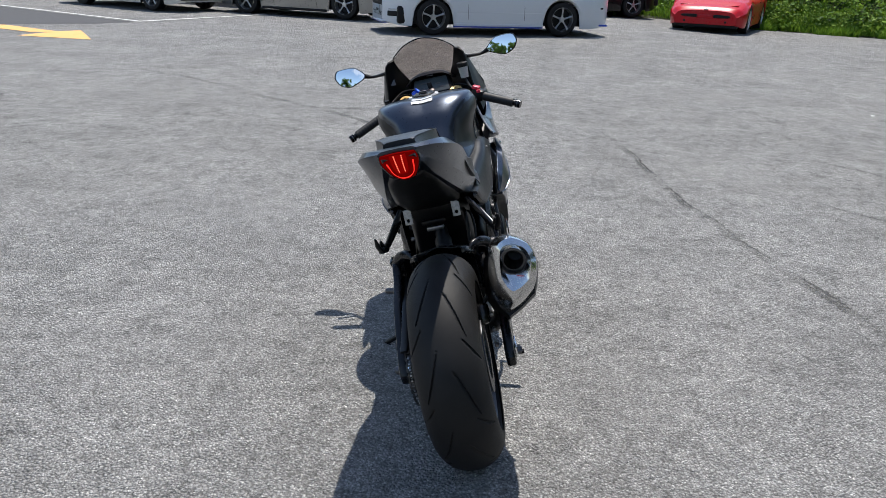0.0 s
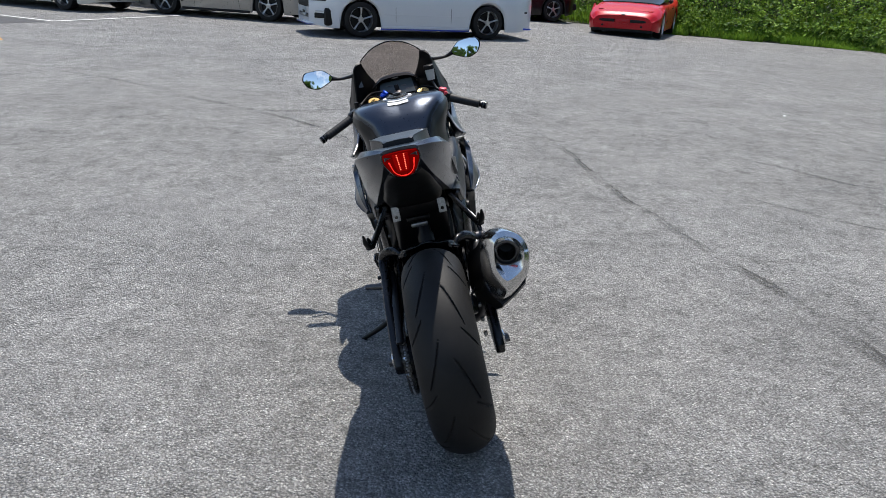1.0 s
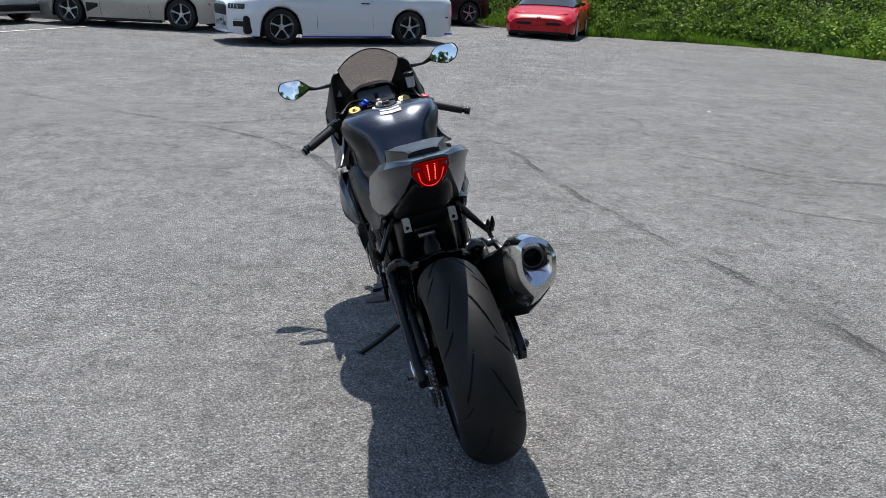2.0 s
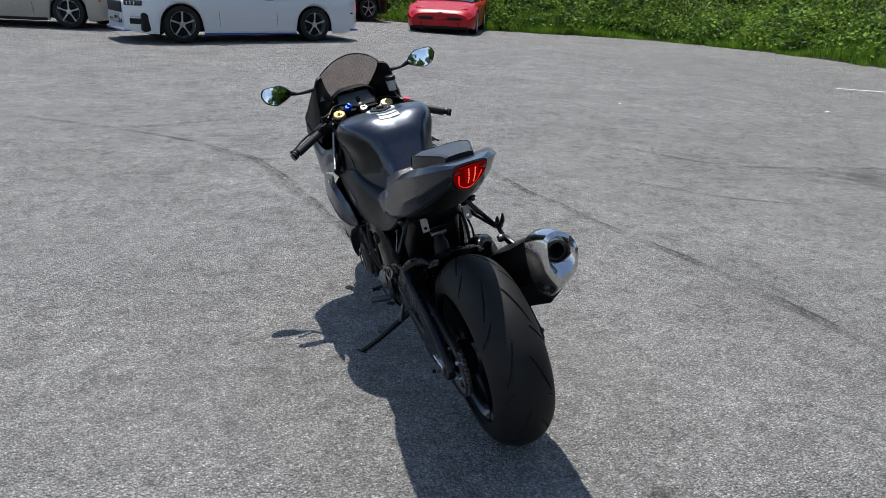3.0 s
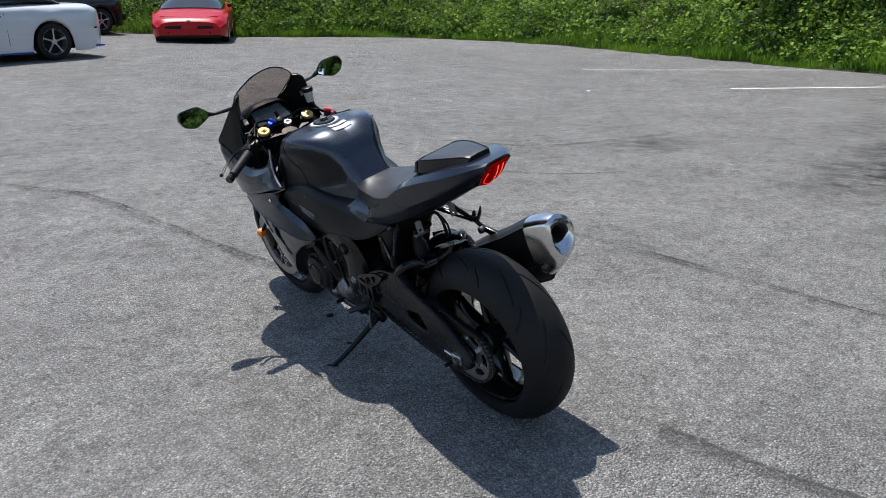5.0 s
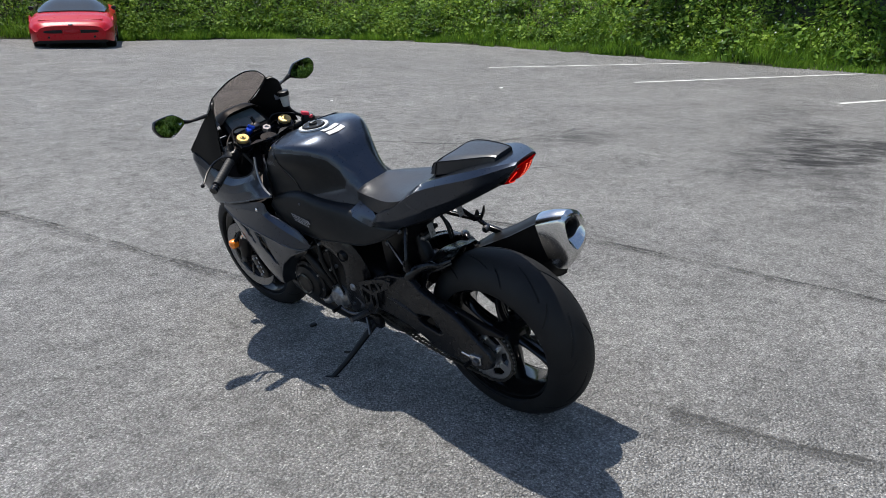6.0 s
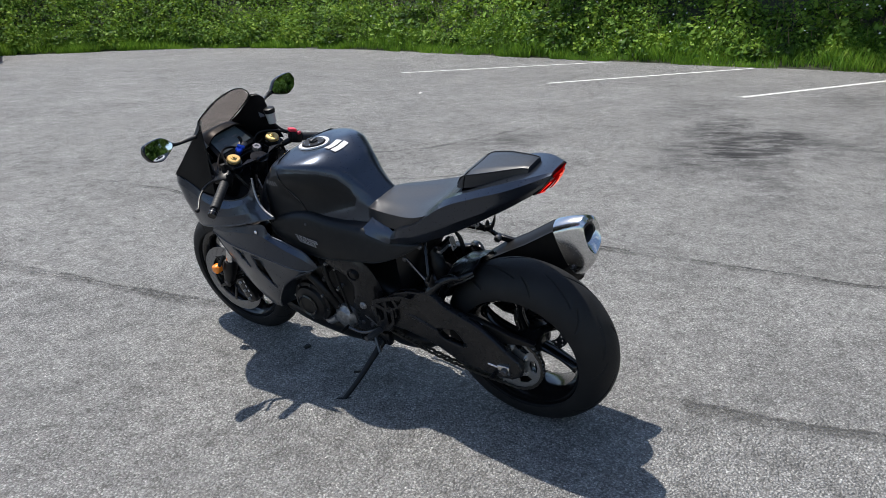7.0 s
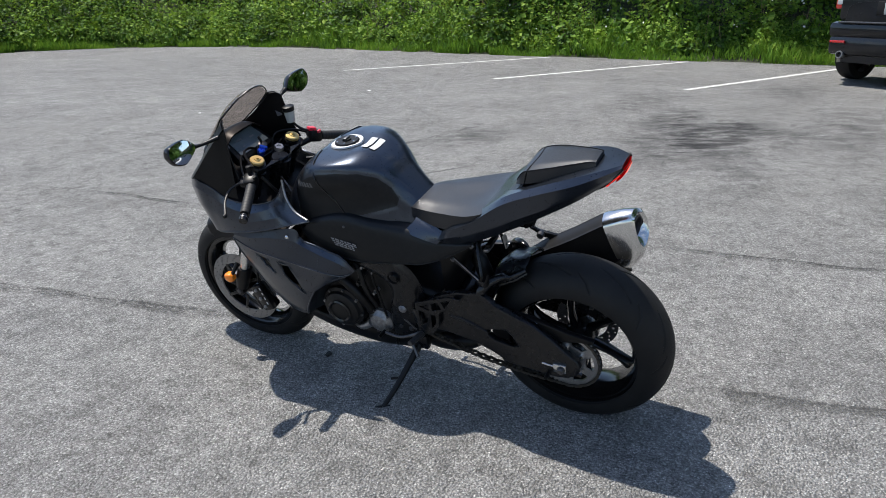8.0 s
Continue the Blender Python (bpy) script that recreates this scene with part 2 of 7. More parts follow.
def crack_material():
    """A crumbling joint: two or three thin dark lines with loose grit between them."""
    s = Shader("dark_crumbling_joint")
    out = s.tree.nodes["Material Output"]
    edge, across = s.node("ShaderNodeAttribute"), s.node("ShaderNodeAttribute")
    edge.attribute_name, across.attribute_name = "edge", "across"
    grit, mid = s.noise(230, 4, 0.7), s.noise(26, 5, 0.7)
    breaks = s.noise(2.3, 5, 0.7)
    way = s.math("ADD", across.outputs["Fac"], s.math("MULTIPLY", s.math("SUBTRACT", mid, 0.5), 1.5))

    def line(at, width, strength):
        d = s.math("ABSOLUTE", s.math("SUBTRACT", way, at))
        return s.math("MULTIPLY", s.ramp(d, (width * 0.35, 1.0), (width, 0.0)), strength)

    lines = s.math("MAXIMUM", line(-0.42, 0.30, 1.0), s.math("MAXIMUM", line(0.10, 0.20, 0.75), line(0.52, 0.26, 0.6)))
    loose = s.math("MULTIPLY", s.ramp(grit, (0.46, 0.0), (0.60, 1.0)), 0.45)
    body = s.math("MAXIMUM", lines, loose)
    body = s.math("MULTIPLY", body, s.ramp(s.math("ADD", edge.outputs["Fac"], s.math("MULTIPLY", s.math("SUBTRACT", mid, 0.5), 0.9)), (0.06, 0.0), (0.42, 1.0)))
    body = s.math("MULTIPLY", body, s.ramp(breaks, (0.40, 0.06), (0.58, 1.0)))
    keep = s.math("MULTIPLY", body, s.ramp(grit, (0.34, 0.35), (0.56, 0.95)), True)
    s.put(Base_Color=s.mix(grit, (0.020, 0.020, 0.020), (0.080, 0.080, 0.078)), Roughness=0.9, Normal=s.bump(grit, 0.8, 0.004))
    see = s.node("ShaderNodeBsdfTransparent")
    m = s.node("ShaderNodeMixShader", Fac=keep)
    s.tree.links.new(see.outputs[0], m.inputs[1])
    s.tree.links.new(s.bsdf.outputs[0], m.inputs[2])
    s.tree.links.new(m.outputs[0], out.inputs["Surface"])
    return s.mat


def road_paint(name, color):
    """Worn road paint that lets the asphalt through."""
    s = Shader(name)
    out = s.tree.nodes["Material Output"]
    grit, broad = s.noise(60, 5, 0.7), s.noise(5, 4)
    keep = s.ramp(s.math("ADD", s.math("MULTIPLY", grit, 0.7), s.math("MULTIPLY", broad, 0.5)), (0.40, 0.15), (0.52, 1.0))
    s.put(Base_Color=s.mix(grit, tuple(c * 0.8 for c in color), color), Roughness=0.7, Normal=s.bump(grit, 0.5, 0.002))
    see = s.node("ShaderNodeBsdfTransparent")
    m = s.node("ShaderNodeMixShader", Fac=keep)
    s.tree.links.new(see.outputs[0], m.inputs[1])
    s.tree.links.new(s.bsdf.outputs[0], m.inputs[2])
    s.tree.links.new(m.outputs[0], out.inputs["Surface"])
    return s.mat


CRACK = crack_material()
LINEPAINT = road_paint("worn_white_line_paint", (0.56, 0.56, 0.54))
ARROWPAINT = road_paint("worn_yellow_paint", (0.66, 0.36, 0.10))
NEWASPHALT = plain("fresh_dark_asphalt", (0.038, 0.038, 0.040), 0.85, 0, 0.35, 120, 0.5)


# oil stains and pale worn patches: x, y, half-lengths, strength
OIL = [(5.0, 2.55, 1.0, 0.46, 1.0), (5.7, 2.2, 0.9, 0.30, 0.85), (6.1, 2.9, 0.8, 0.34, 0.75), (4.45, 4.6, 0.45, 0.3, 0.55), (6.4, 1.2, 1.4, 0.35, 0.5), (3.9, 1.9, 0.6, 0.2, 0.45), (5.6, 1.75, 0.7, 0.25, 0.45), (7.5, 3.6, 1.0, 0.4, 0.35), (9.2, 1.9, 0.8, 0.5, 0.4)]
PALE = [(-1.3, 4.05, 0.65, 0.55, 0.35), (0.62, 2.25, 0.35, 0.5, 0.22), (1.9, 5.6, 0.7, 0.9, 0.25), (-1.0, 2.4, 0.6, 0.5, 0.15), (0.69, 4.78, 0.12, 0.1, 0.35), (3.0, 9.0, 1.2, 0.8, 0.4), (-3.0, 8.0, 2.0, 1.2, 0.3)]
ASPHALT = asphalt_material()


# ---- mesh tools ----
def finish(name, bm, material, sharp=35):
    mesh = bpy.data.meshes.new(name)
    bmesh.ops.recalc_face_normals(bm, faces=bm.faces[:])
    bm.to_mesh(mesh)
    bm.free()
    mesh.materials.append(material)
    if len(mesh.polygons):
        mesh.polygons.foreach_set("use_smooth", [True] * len(mesh.polygons))
        mesh.set_sharp_from_angle(angle=radians(sharp))
    return mesh


def part(name, bm, material, parent, label="", sharp=35):
    """Links a bmesh as one mesh object under a thing or under a part."""
    ob = new(name, finish(name, bm, material, sharp))
    ob.parent = parent
    return tagged(ob, label)


def thing(name, label, category, m=None, group="", kind=""):
    ob = new(name)
    ob.empty_display_size = 0.1
    ob.matrix_world = m or Matrix()
    return tagged(ob, label, category, group, kind)


def spline(points, n):
    """n points evenly in parameter along a smooth curve through the points."""
    p = [Vector(q) for q in points]
    if len(p) == 2:
        return [p[0].lerp(p[1], i / (n - 1)) for i in range(n)]
    p = [2 * p[0] - p[1]] + p + [2 * p[-1] - p[-2]]
    out = []
    for i in range(n):
        u = i / (n - 1) * (len(p) - 3)
        k = min(int(u), len(p) - 4)
        f = u - k
        a, b, c, d = p[k:k + 4]
        out.append(0.5 * (2 * b + (c - a) * f + (2 * a - 5 * b + 4 * c - d) * f * f + (3 * b - a - 3 * c + d) * f ** 3))
    return out


def grid(bm, rows, closed=False, cap=False):
    vs = [[bm.verts.new(p) for p in r] for r in rows]
    n = len(rows[0])
    for a, b in zip(vs, vs[1:]):
        for j in range(n if closed else n - 1):
            k = (j + 1) % n
            bm.faces.new((a[j], a[k], b[k], b[j]))
    if cap:
        bm.faces.new(vs[0])
        bm.faces.new(list(reversed(vs[-1])))
    return bm


def skin(rows, nu=24, nv=24, mirror=False, thick=0.0, bm=None):
    """A smooth sheet through rows of guide points; mirror: rows run from the middle plane x = 0 outwards, both halves in one sheet."""
    bm = bm or bmesh.new()
    rows = [spline(r, nv) for r in rows]
    cols = [spline([r[j] for r in rows], nu) for j in range(nv)]
    rows = [[cols[j][i] for j in range(nv)] for i in range(nu)]
    if mirror:
        rows = [[Vector((-p.x, p.y, p.z)) for p in reversed(r[1:])] + r for r in rows]
    grid(bm, rows)
    if thick:
        bmesh.ops.recalc_face_normals(bm, faces=bm.faces[:])
        bmesh.ops.solidify(bm, geom=bm.faces[:], thickness=thick)
    return bm


def hull(rows, nu=28, nv=20, bm=None, facets=False):
    """A closed body: each row is a half outline in x >= 0 from top middle to bottom middle, at one station."""
    bm = bm or bmesh.new()
    if facets:
        nv = 4 * (len(rows[0]) - 1) + 1
        rows = [[Vector(r[j // 4]).lerp(Vector(r[min(j // 4 + 1, len(r) - 1)]), j % 4 / 4) for j in range(nv)] for r in rows]
    else:
        rows = [spline(r, nv) for r in rows]
    cols = [spline([r[j] for r in rows], nu) for j in range(nv)]
    rows = [[cols[j][i] for j in range(nv)] for i in range(nu)]
    loops = []
    for r in rows:
        loops.append([Vector((max(p.x, 0), p.y, p.z)) for p in r] + [Vector((-max(p.x, 0), p.y, p.z)) for p in reversed(r[1:-1])])
    return grid(bm, loops, True, True)


def panel(stations, along=48, sub=4, thick=0.004, bm=None):
    """A sheet that runs smoothly from station to station and keeps a crease at each guide point across."""
    bm = bm or bmesh.new()
    lines = [spline([st[j] for st in stations], along) for j in range(len(stations[0]))]
    rows = []
    for i in range(along):
        row = []
        for a, b in zip(lines, lines[1:]):
            row += [a[i].lerp(b[i], k / sub) for k in range(sub)]
        rows.append(row + [lines[-1][i]])
    grid(bm, rows)
    bmesh.ops.recalc_face_normals(bm, faces=bm.faces[:])
    if thick:
        bmesh.ops.solidify(bm, geom=bm.faces[:], thickness=thick)
    return bm


def at_y(y, *half):
    """Half outline (x, z) at the station y."""
    return [(x, y, z) for x, z in half]


def tube(points, radius, segs=12, n=0, bm=None, flat=1.0):
    """A round bar along a smooth path; radius: one number or one for each point."""
    bm = bm or bmesh.new()
    rad = radius if isinstance(radius, (list, tuple)) else [radius] * len(points)
    n = n or (len(points) if len(points) == 2 else 6 * len(points))
    path = spline(points, n)
    rr = [q.x for q in spline([(r, 0, 0) for r in rad], n)]
    up = Vector((0.02, 0.13, 1)).normalized()
    loops = []
    for i, p in enumerate(path):
        d = (path[min(i + 1, n - 1)] - path[max(i - 1, 0)]).normalized()
        side = d.cross(up)
        side = side.normalized() if side.length > 1e-4 else Vector((1, 0, 0))
        top = side.cross(d)
        loops.append([p + rr[i] * (side * math.cos(2 * math.pi * k / segs) + top * flat * math.sin(2 * math.pi * k / segs)) for k in range(segs)])
    return grid(bm, loops, True, True)


def lathe(profile, centre=(0, 0, 0), axis="x", segs=48, bm=None, closed=False):
    """Turns (along, radius) points about an axis through the centre."""
    bm = bm or bmesh.new()
    c = Vector(centre)
    e, f, g = {"x": ((1, 0, 0), (0, 1, 0), (0, 0, 1)), "y": ((0, 1, 0), (0, 0, 1), (1, 0, 0)), "z": ((0, 0, 1), (1, 0, 0), (0, 1, 0))}[axis] if isinstance(axis, str) else axis
    e, f, g = Vector(e), Vector(f), Vector(g)
    prof = list(profile) + ([profile[0]] if closed else [])
    rows = [[c + e * a + r * (f * math.cos(2 * math.pi * k / segs) + g * math.sin(2 * math.pi * k / segs)) for k in range(segs)] for a, r in prof]
    grid(bm, rows, True)
    bmesh.ops.remove_doubles(bm, verts=bm.verts[:], dist=1e-6)
    return bm


def box(size, centre=(0, 0, 0), bevel=0.0, m=None, bm=None, segs=2):
    """A block with rounded edges, turned by m."""
    bm = bm or bmesh.new()
    made = bmesh.ops.create_cube(bm, size=1.0)["verts"]
    bmesh.ops.scale(bm, vec=size, verts=made)
    if bevel:
        edges = list({e for v in made for e in v.link_edges})
        made = bmesh.ops.bevel(bm, geom=edges, offset=bevel, segments=segs, affect="EDGES", profile=0.5)["verts"]
    bmesh.ops.transform(bm, matrix=Matrix.Translation(centre) @ (m or Matrix()), verts=list(set(made)))
    return bm


def bar(a, b, width, depth, bevel=0.002, bm=None):
    """A rounded rectangular bar from a to b; width lies level, depth across."""
    a, b = Vector(a), Vector(b)
    turn = (b - a).to_track_quat("Y", "Z").to_matrix().to_4x4()
    return box((width, (b - a).length, depth), (a + b) / 2, bevel, turn, bm)


def plate(outline, thick, m, holes=(), bevel=0.0015, bm=None, smooth=0):
    """A flat plate cut to an outline, with holes, its own plane being x, y; m places it."""
    curve = bpy.data.curves.new("outline", "CURVE")
    curve.dimensions, curve.fill_mode, curve.extrude, curve.bevel_depth, curve.bevel_resolution = "2D", "BOTH", max(thick / 2 - bevel, 1e-4), bevel, 1
    curve.offset = -bevel
    for loop in (outline, *holes):
        pts = list(loop)
        if smooth:
            pts = [p.to_2d() for p in spline([(*q, 0) for q in (*pts, pts[0])], smooth * len(pts))][:-1]
        sp = curve.splines.new("POLY")
        sp.points.add(len(pts) - 1)
        for q, w in zip(sp.points, pts):
            q.co = (w[0], w[1], 0, 1)
        sp.use_cyclic_u = True
    ob = bpy.data.objects.new("outline", curve)
    mesh = ob.to_mesh()
    bm = bm or bmesh.new()
    old = set(bm.verts)
    bm.from_mesh(mesh)
    bmesh.ops.transform(bm, matrix=m, verts=[v for v in bm.verts if v not in old])
    ob.to_mesh_clear()
    bpy.data.objects.remove(ob)
    bpy.data.curves.remove(curve)
    return bm


def ring_points(cx, cy, r, n=20, ry=None):
    return [(cx + r * math.cos(2 * math.pi * k / n), cy + (ry or r) * math.sin(2 * math.pi * k / n)) for k in range(n)]


SIDE = Matrix(((0, 0, 1, 0), (1, 0, 0, 0), (0, 1, 0, 0), (0, 0, 0, 1)))  # plate's x, y become y, z


def side_at(x):
    return Matrix.Translation((x, 0, 0)) @ SIDE


def smooth_step(a, b, v):
    f = min(1, max(0, (v - a) / (b - a)))
    return f * f * (3 - 2 * f)


def ground_z(x, y):
    """The lot rises a little towards the row of cars."""
    return 0.009 * max(0.0, min(y, 40.0) - 4.0) * (1 - smooth_step(3.0, 9.0, x)) if abs(x) < 60 else 0.009 * max(0.0, min(y, 40.0) - 4.0) * (1 if x < 0 else 0)


# ---- ground ----
def build_ground():
    xs = [-400, -200, -100] + [-60 + 2.0 * i for i in range(61)] + [100, 200, 400]
    bm = bmesh.new()
    grid(bm, [[(x, y, ground_z(x, y)) for x in xs] for y in xs])
    ob = new("ground", finish("ground", bm, ASPHALT, 80))
    return tagged(ob, "worn grey asphalt of a car park with pale stones showing", "asphalt", kind="structure")


ground = build_ground()


def strip(name, path, width, material, label, lift=0.004, n=160, ragged=0.0, kind="structure", edge=0.0):
    """A flat band along a path on the ground, with wavering edges."""
    pts = spline([(x, y, 0) for x, y in path], n)
    rows, marks, lanes = [], [], []
    for i, p in enumerate(pts):
        d = (pts[min(i + 1, n - 1)] - pts[max(i - 1, 0)]).normalized()
        side = Vector((d.y, -d.x, 0))
        wob = ragged * noise.noise(Vector((p.x * 3.1, p.y * 3.1, 1)))
        fat = width * (1 + (2.2 * ragged / max(width, 0.01)) * noise.noise(Vector((p.x * 1.7, p.y * 1.7, 7))))
        row = []
        for f in (-1.0, -0.5, 0.0, 0.5, 1.0):
            q = p + side * (wob + fat / 2 * f)
            q.z = ground_z(q.x, q.y) + lift
            row.append(q)
            marks.append((1 - abs(f)) * edge * min(1, 6 * i / n, 6 * (n - i) / n))
            lanes.append(f)
        rows.append(row)
    mesh = finish(name, grid(bmesh.new(), rows), material, 80)
    if edge:
        data = mesh.attributes.new("edge", "FLOAT", "POINT")
        data.data.foreach_set("value", marks)
        mesh.attributes.new("across", "FLOAT", "POINT").data.foreach_set("value", lanes)
    return tagged(new(name, mesh), label, kind=kind)


strip("joint_1", [(1.2, 7.1), (1.37, 6.05), (1.42, 5.1), (1.62, 3.95), (1.84, 2.9), (1.9, 2.4), (2.03, 1.18), (2.3, -0.6)], 0.105, CRACK, "dark crumbling joint across the asphalt", 0.003, 260, 0.03, edge=0.82)
strip("joint_2", [(-1.6, 7.35), (-1.05, 6.91), (-0.6, 6.35), (-0.26, 5.75), (-0.12, 4.97), (0.01, 4.31), (0.12, 3.67), (0.2, 3.0)], 0.13, CRACK, "dark crumbling joint leading under the motorcycle", 0.003, 220, 0.03, edge=0.62)
strip("joint_3", [(0.415, 1.66), (0.46, 1.40), (0.54, 1.01), (0.64, 0.5), (0.8, -0.4)], 0.11, CRACK, "dark crumbling joint in the asphalt", 0.003, 160, 0.03, edge=0.95)
strip("joint_4", [(2.2, 5.1), (2.55, 4.6), (2.95, 4.2), (3.5, 3.9)], 0.05, CRACK, "short dark crack in the asphalt", 0.003, 100, 0.03, edge=0.50)
strip("joint_5", [(-4.5, 9.5), (-3.0, 8.6), (-1.9, 7.6), (-1.2, 7.3), (0.4, 7.9)], 0.16, CRACK, "faint long crack across the lot", 0.003, 200, 0.05, edge=0.34)
strip("joint_6", [(2.6, 6.3), (3.5, 5.2), (4.2, 4.9), (5.6, 4.7)], 0.10, CRACK, "faint tyre scuff on the asphalt", 0.003, 120, 0.05, edge=0.42)

# painted lines of the bays
for k, (a, b) in enumerate((((9.35, 9.6), (13.0, 6.9)), ((9.05, 6.4), (12.8, 4.05)), ((8.75, 3.3), (12.5, 1.35)), ((8.4, 0.2), (12.3, -2.2)))):
    strip("bay_line_%d" % (k + 1), [a, b], 0.10, LINEPAINT, "worn white bay line on the asphalt", 0.004, 30)
strip("bay_line_5", [(-13.0, 19.1), (-6.68, 15.42)], 0.10, LINEPAINT, "white bay line on the asphalt", 0.010, 40)
strip("bay_line_6", [(-6.70, 15.44), (-5.0, 18.4)], 0.10, LINEPAINT, "white bay line on the asphalt", 0.013, 30)


def flat_shape(name, pts, material, label, lift):
    bm = bmesh.new()
    bm.faces.new([bm.verts.new((x, y, ground_z(x, y) + lift)) for x, y in pts])
    return tagged(new(name, finish(name, bm, material)), label, kind="structure")


flat_shape("painted_arrow_head", [(-6.05, 12.05), (-6.88, 13.35), (-7.15, 13.0), (-7.35, 12.2)], ARROWPAINT, "yellow painted arrow head on the asphalt", 0.006)
flat_shape("painted_arrow_shaft", [(-7.0, 12.95), (-7.45, 12.75), (-8.9, 13.45), (-8.5, 13.75)], ARROWPAINT, "yellow painted arrow shaft on the asphalt", 0.0085)
flat_shape("asphalt_patch", [(-6.75, 15.3), (-12.8, 18.85), (-30, 28.0), (-34, 20.0), (-14, 12.8), (-9.0, 13.6), (-7.3, 14.6)], NEWASPHALT, "fresh dark asphalt beside the bay line", 0.004)


# ---- motorcycle: y forward from the rear axle, x to its right, z up ----
BIKE = pose(0.153, 1.975, -0.008, 0, -14.3, 0.8)
bike = thing("motorcycle", "matt dark grey sport motorcycle leaning on its side stand", "motorcycle", BIKE)
WB = 1.42


def tyre_bm(radius, half, section, rim_r, rim_half, sipes, depth=0.005, segs=720, n=120, centre=(0, 0, 0)):
    """A motorcycle tyre; sipes: (angle, x, slope, reach) of the cuts in its tread."""
    a = np.radians(np.linspace(-98, 98, n + 1))
    wall = rim_r + (radius - section - rim_r) * 0.45
    xs = np.concatenate(([-rim_half, -half * 0.93], half * np.sin(a), [half * 0.93, rim_half]))
    rs = np.concatenate(([rim_r, wall], radius - section + section * np.cos(a), [wall, rim_r]))
    th = np.linspace(0, 2 * math.pi, segs, endpoint=False)[:, None]
    cut = np.zeros((segs, len(xs)))
    for at, x0, slope, reach in sipes:
        dx = (xs - x0)[None, :]
        d = (th - at - slope * dx - 6.0 * slope * dx * dx + math.pi) % (2 * math.pi) - math.pi
        lean = math.hypot(1.0, slope * radius)
        w = 0.0026 * np.sqrt(np.clip(1 - (dx / reach) ** 2, 0, 1))
        hit = (np.abs(d) * rs[None, :] / lean < w) & (np.abs(dx) < reach) & (rs[None, :] > radius - section)
        cut[hit] = depth
    rr = rs[None, :] - cut
    v = np.stack([np.broadcast_to(xs, rr.shape) + centre[0], rr * np.cos(th) + centre[1], rr * np.sin(th) + centre[2]], -1)
    bm = bmesh.new()
    grid(bm, [list(map(Vector, row)) for row in np.concatenate([v, v[:1]]).tolist()])
    bmesh.ops.remove_doubles(bm, verts=bm.verts[:], dist=1e-6)
    return bm


def tread(count, x_in, x_out, slope):
    cuts = []
    for k in range(count):
        at = 2 * math.pi * k / count
        for side in (-1, 1):
            cuts.append((at + (0.12 if side > 0 else 0), side * x_in, side * slope, 0.024))
            cuts.append((at + math.pi / count + (0.12 if side > 0 else 0), side * x_out, side * slope * 0.55, 0.020))
    return cuts


def wheel(name, label, y, z, radius, half, section, rim_r, rim_half, spokes, hub_r, cuts):
    c = (0, y, z)
    prof = [(-rim_half, rim_r + 0.004), (-rim_half + 0.004, rim_r + 0.006), (-rim_half + 0.006, rim_r - 0.012), (-rim_half * 0.75, rim_r - 0.020), (0, rim_r - 0.030),
            (rim_half * 0.75, rim_r - 0.020), (rim_half - 0.006, rim_r - 0.012), (rim_half - 0.004, rim_r + 0.006), (rim_half, rim_r + 0.004), (rim_half, rim_r - 0.013),
            (rim_half * 0.72, rim_r - 0.027), (0.012, rim_r - 0.037), (-0.012, rim_r - 0.037), (-rim_half * 0.72, rim_r - 0.027), (-rim_half, rim_r - 0.013)]
    rim = part(name, lathe(prof, c, "x", 96, closed=True), RIMBLACK, bike, label)
    part("tyre", tyre_bm(radius, half, section, rim_r, rim_half - 0.004, cuts, centre=c), TYRE, rim, "worn black sport tyre with slanted tread cuts", 60)
    hub = lathe([(-0.075, 0.02), (-0.075, hub_r * 0.7), (-0.05, hub_r), (0.05, hub_r), (0.075, hub_r * 0.7), (0.075, 0.02)], c, "x", 40)
    part("hub", hub, GLOSSBLACK, rim)
    for k in range(spokes):
        a = 2 * math.pi * (k + 0.2) / spokes
        pts = []
        for f in (0, 0.35, 0.7, 1.0):
            r = hub_r * 0.8 + (rim_r - 0.028 - hub_r * 0.8) * f
            b = a + 0.22 * f
            pts.append((0, y + r * math.cos(b), z + r * math.sin(b)))
        bm = bmesh.new()
        path = spline(pts, 12)
        loops = []
        for i, p in enumerate(path):
            f = i / 11
            d = (path[min(i + 1, 11)] - path[max(i - 1, 0)]).normalized()
            s = d.cross(Vector((1, 0, 0)))
            w, t = 0.017 - 0.008 * math.sin(math.pi * f) + 0.006 * f, 0.026 - 0.006 * f
            loops.append([p + s * w * math.cos(q) * 1.0 + Vector((1, 0, 0)) * t * math.sin(q) for q in (2 * math.pi * j / 10 for j in range(10))])
        grid(bm, loops, True, True)
        part("spoke", bm, RIMBLACK, rim)
    return rim


def disc_bm(c, outer, inner, thick, holes):
    hs = [ring_points(0, 0, inner, 40)]
    for k in range(holes):
        a = 2 * math.pi * k / holes
        for f, s in ((0.25, 0.0), (0.55, 0.33), (0.8, 0.66)):
            r = inner + (outer - inner) * f
            b = a + s * 2 * math.pi / holes
            hs.append(ring_points(r * math.cos(b), r * math.sin(b), 0.0040, 8))
    return plate(ring_points(0, 0, outer, 72), thick, Matrix.Translation(c) @ SIDE, hs, 0.0004)


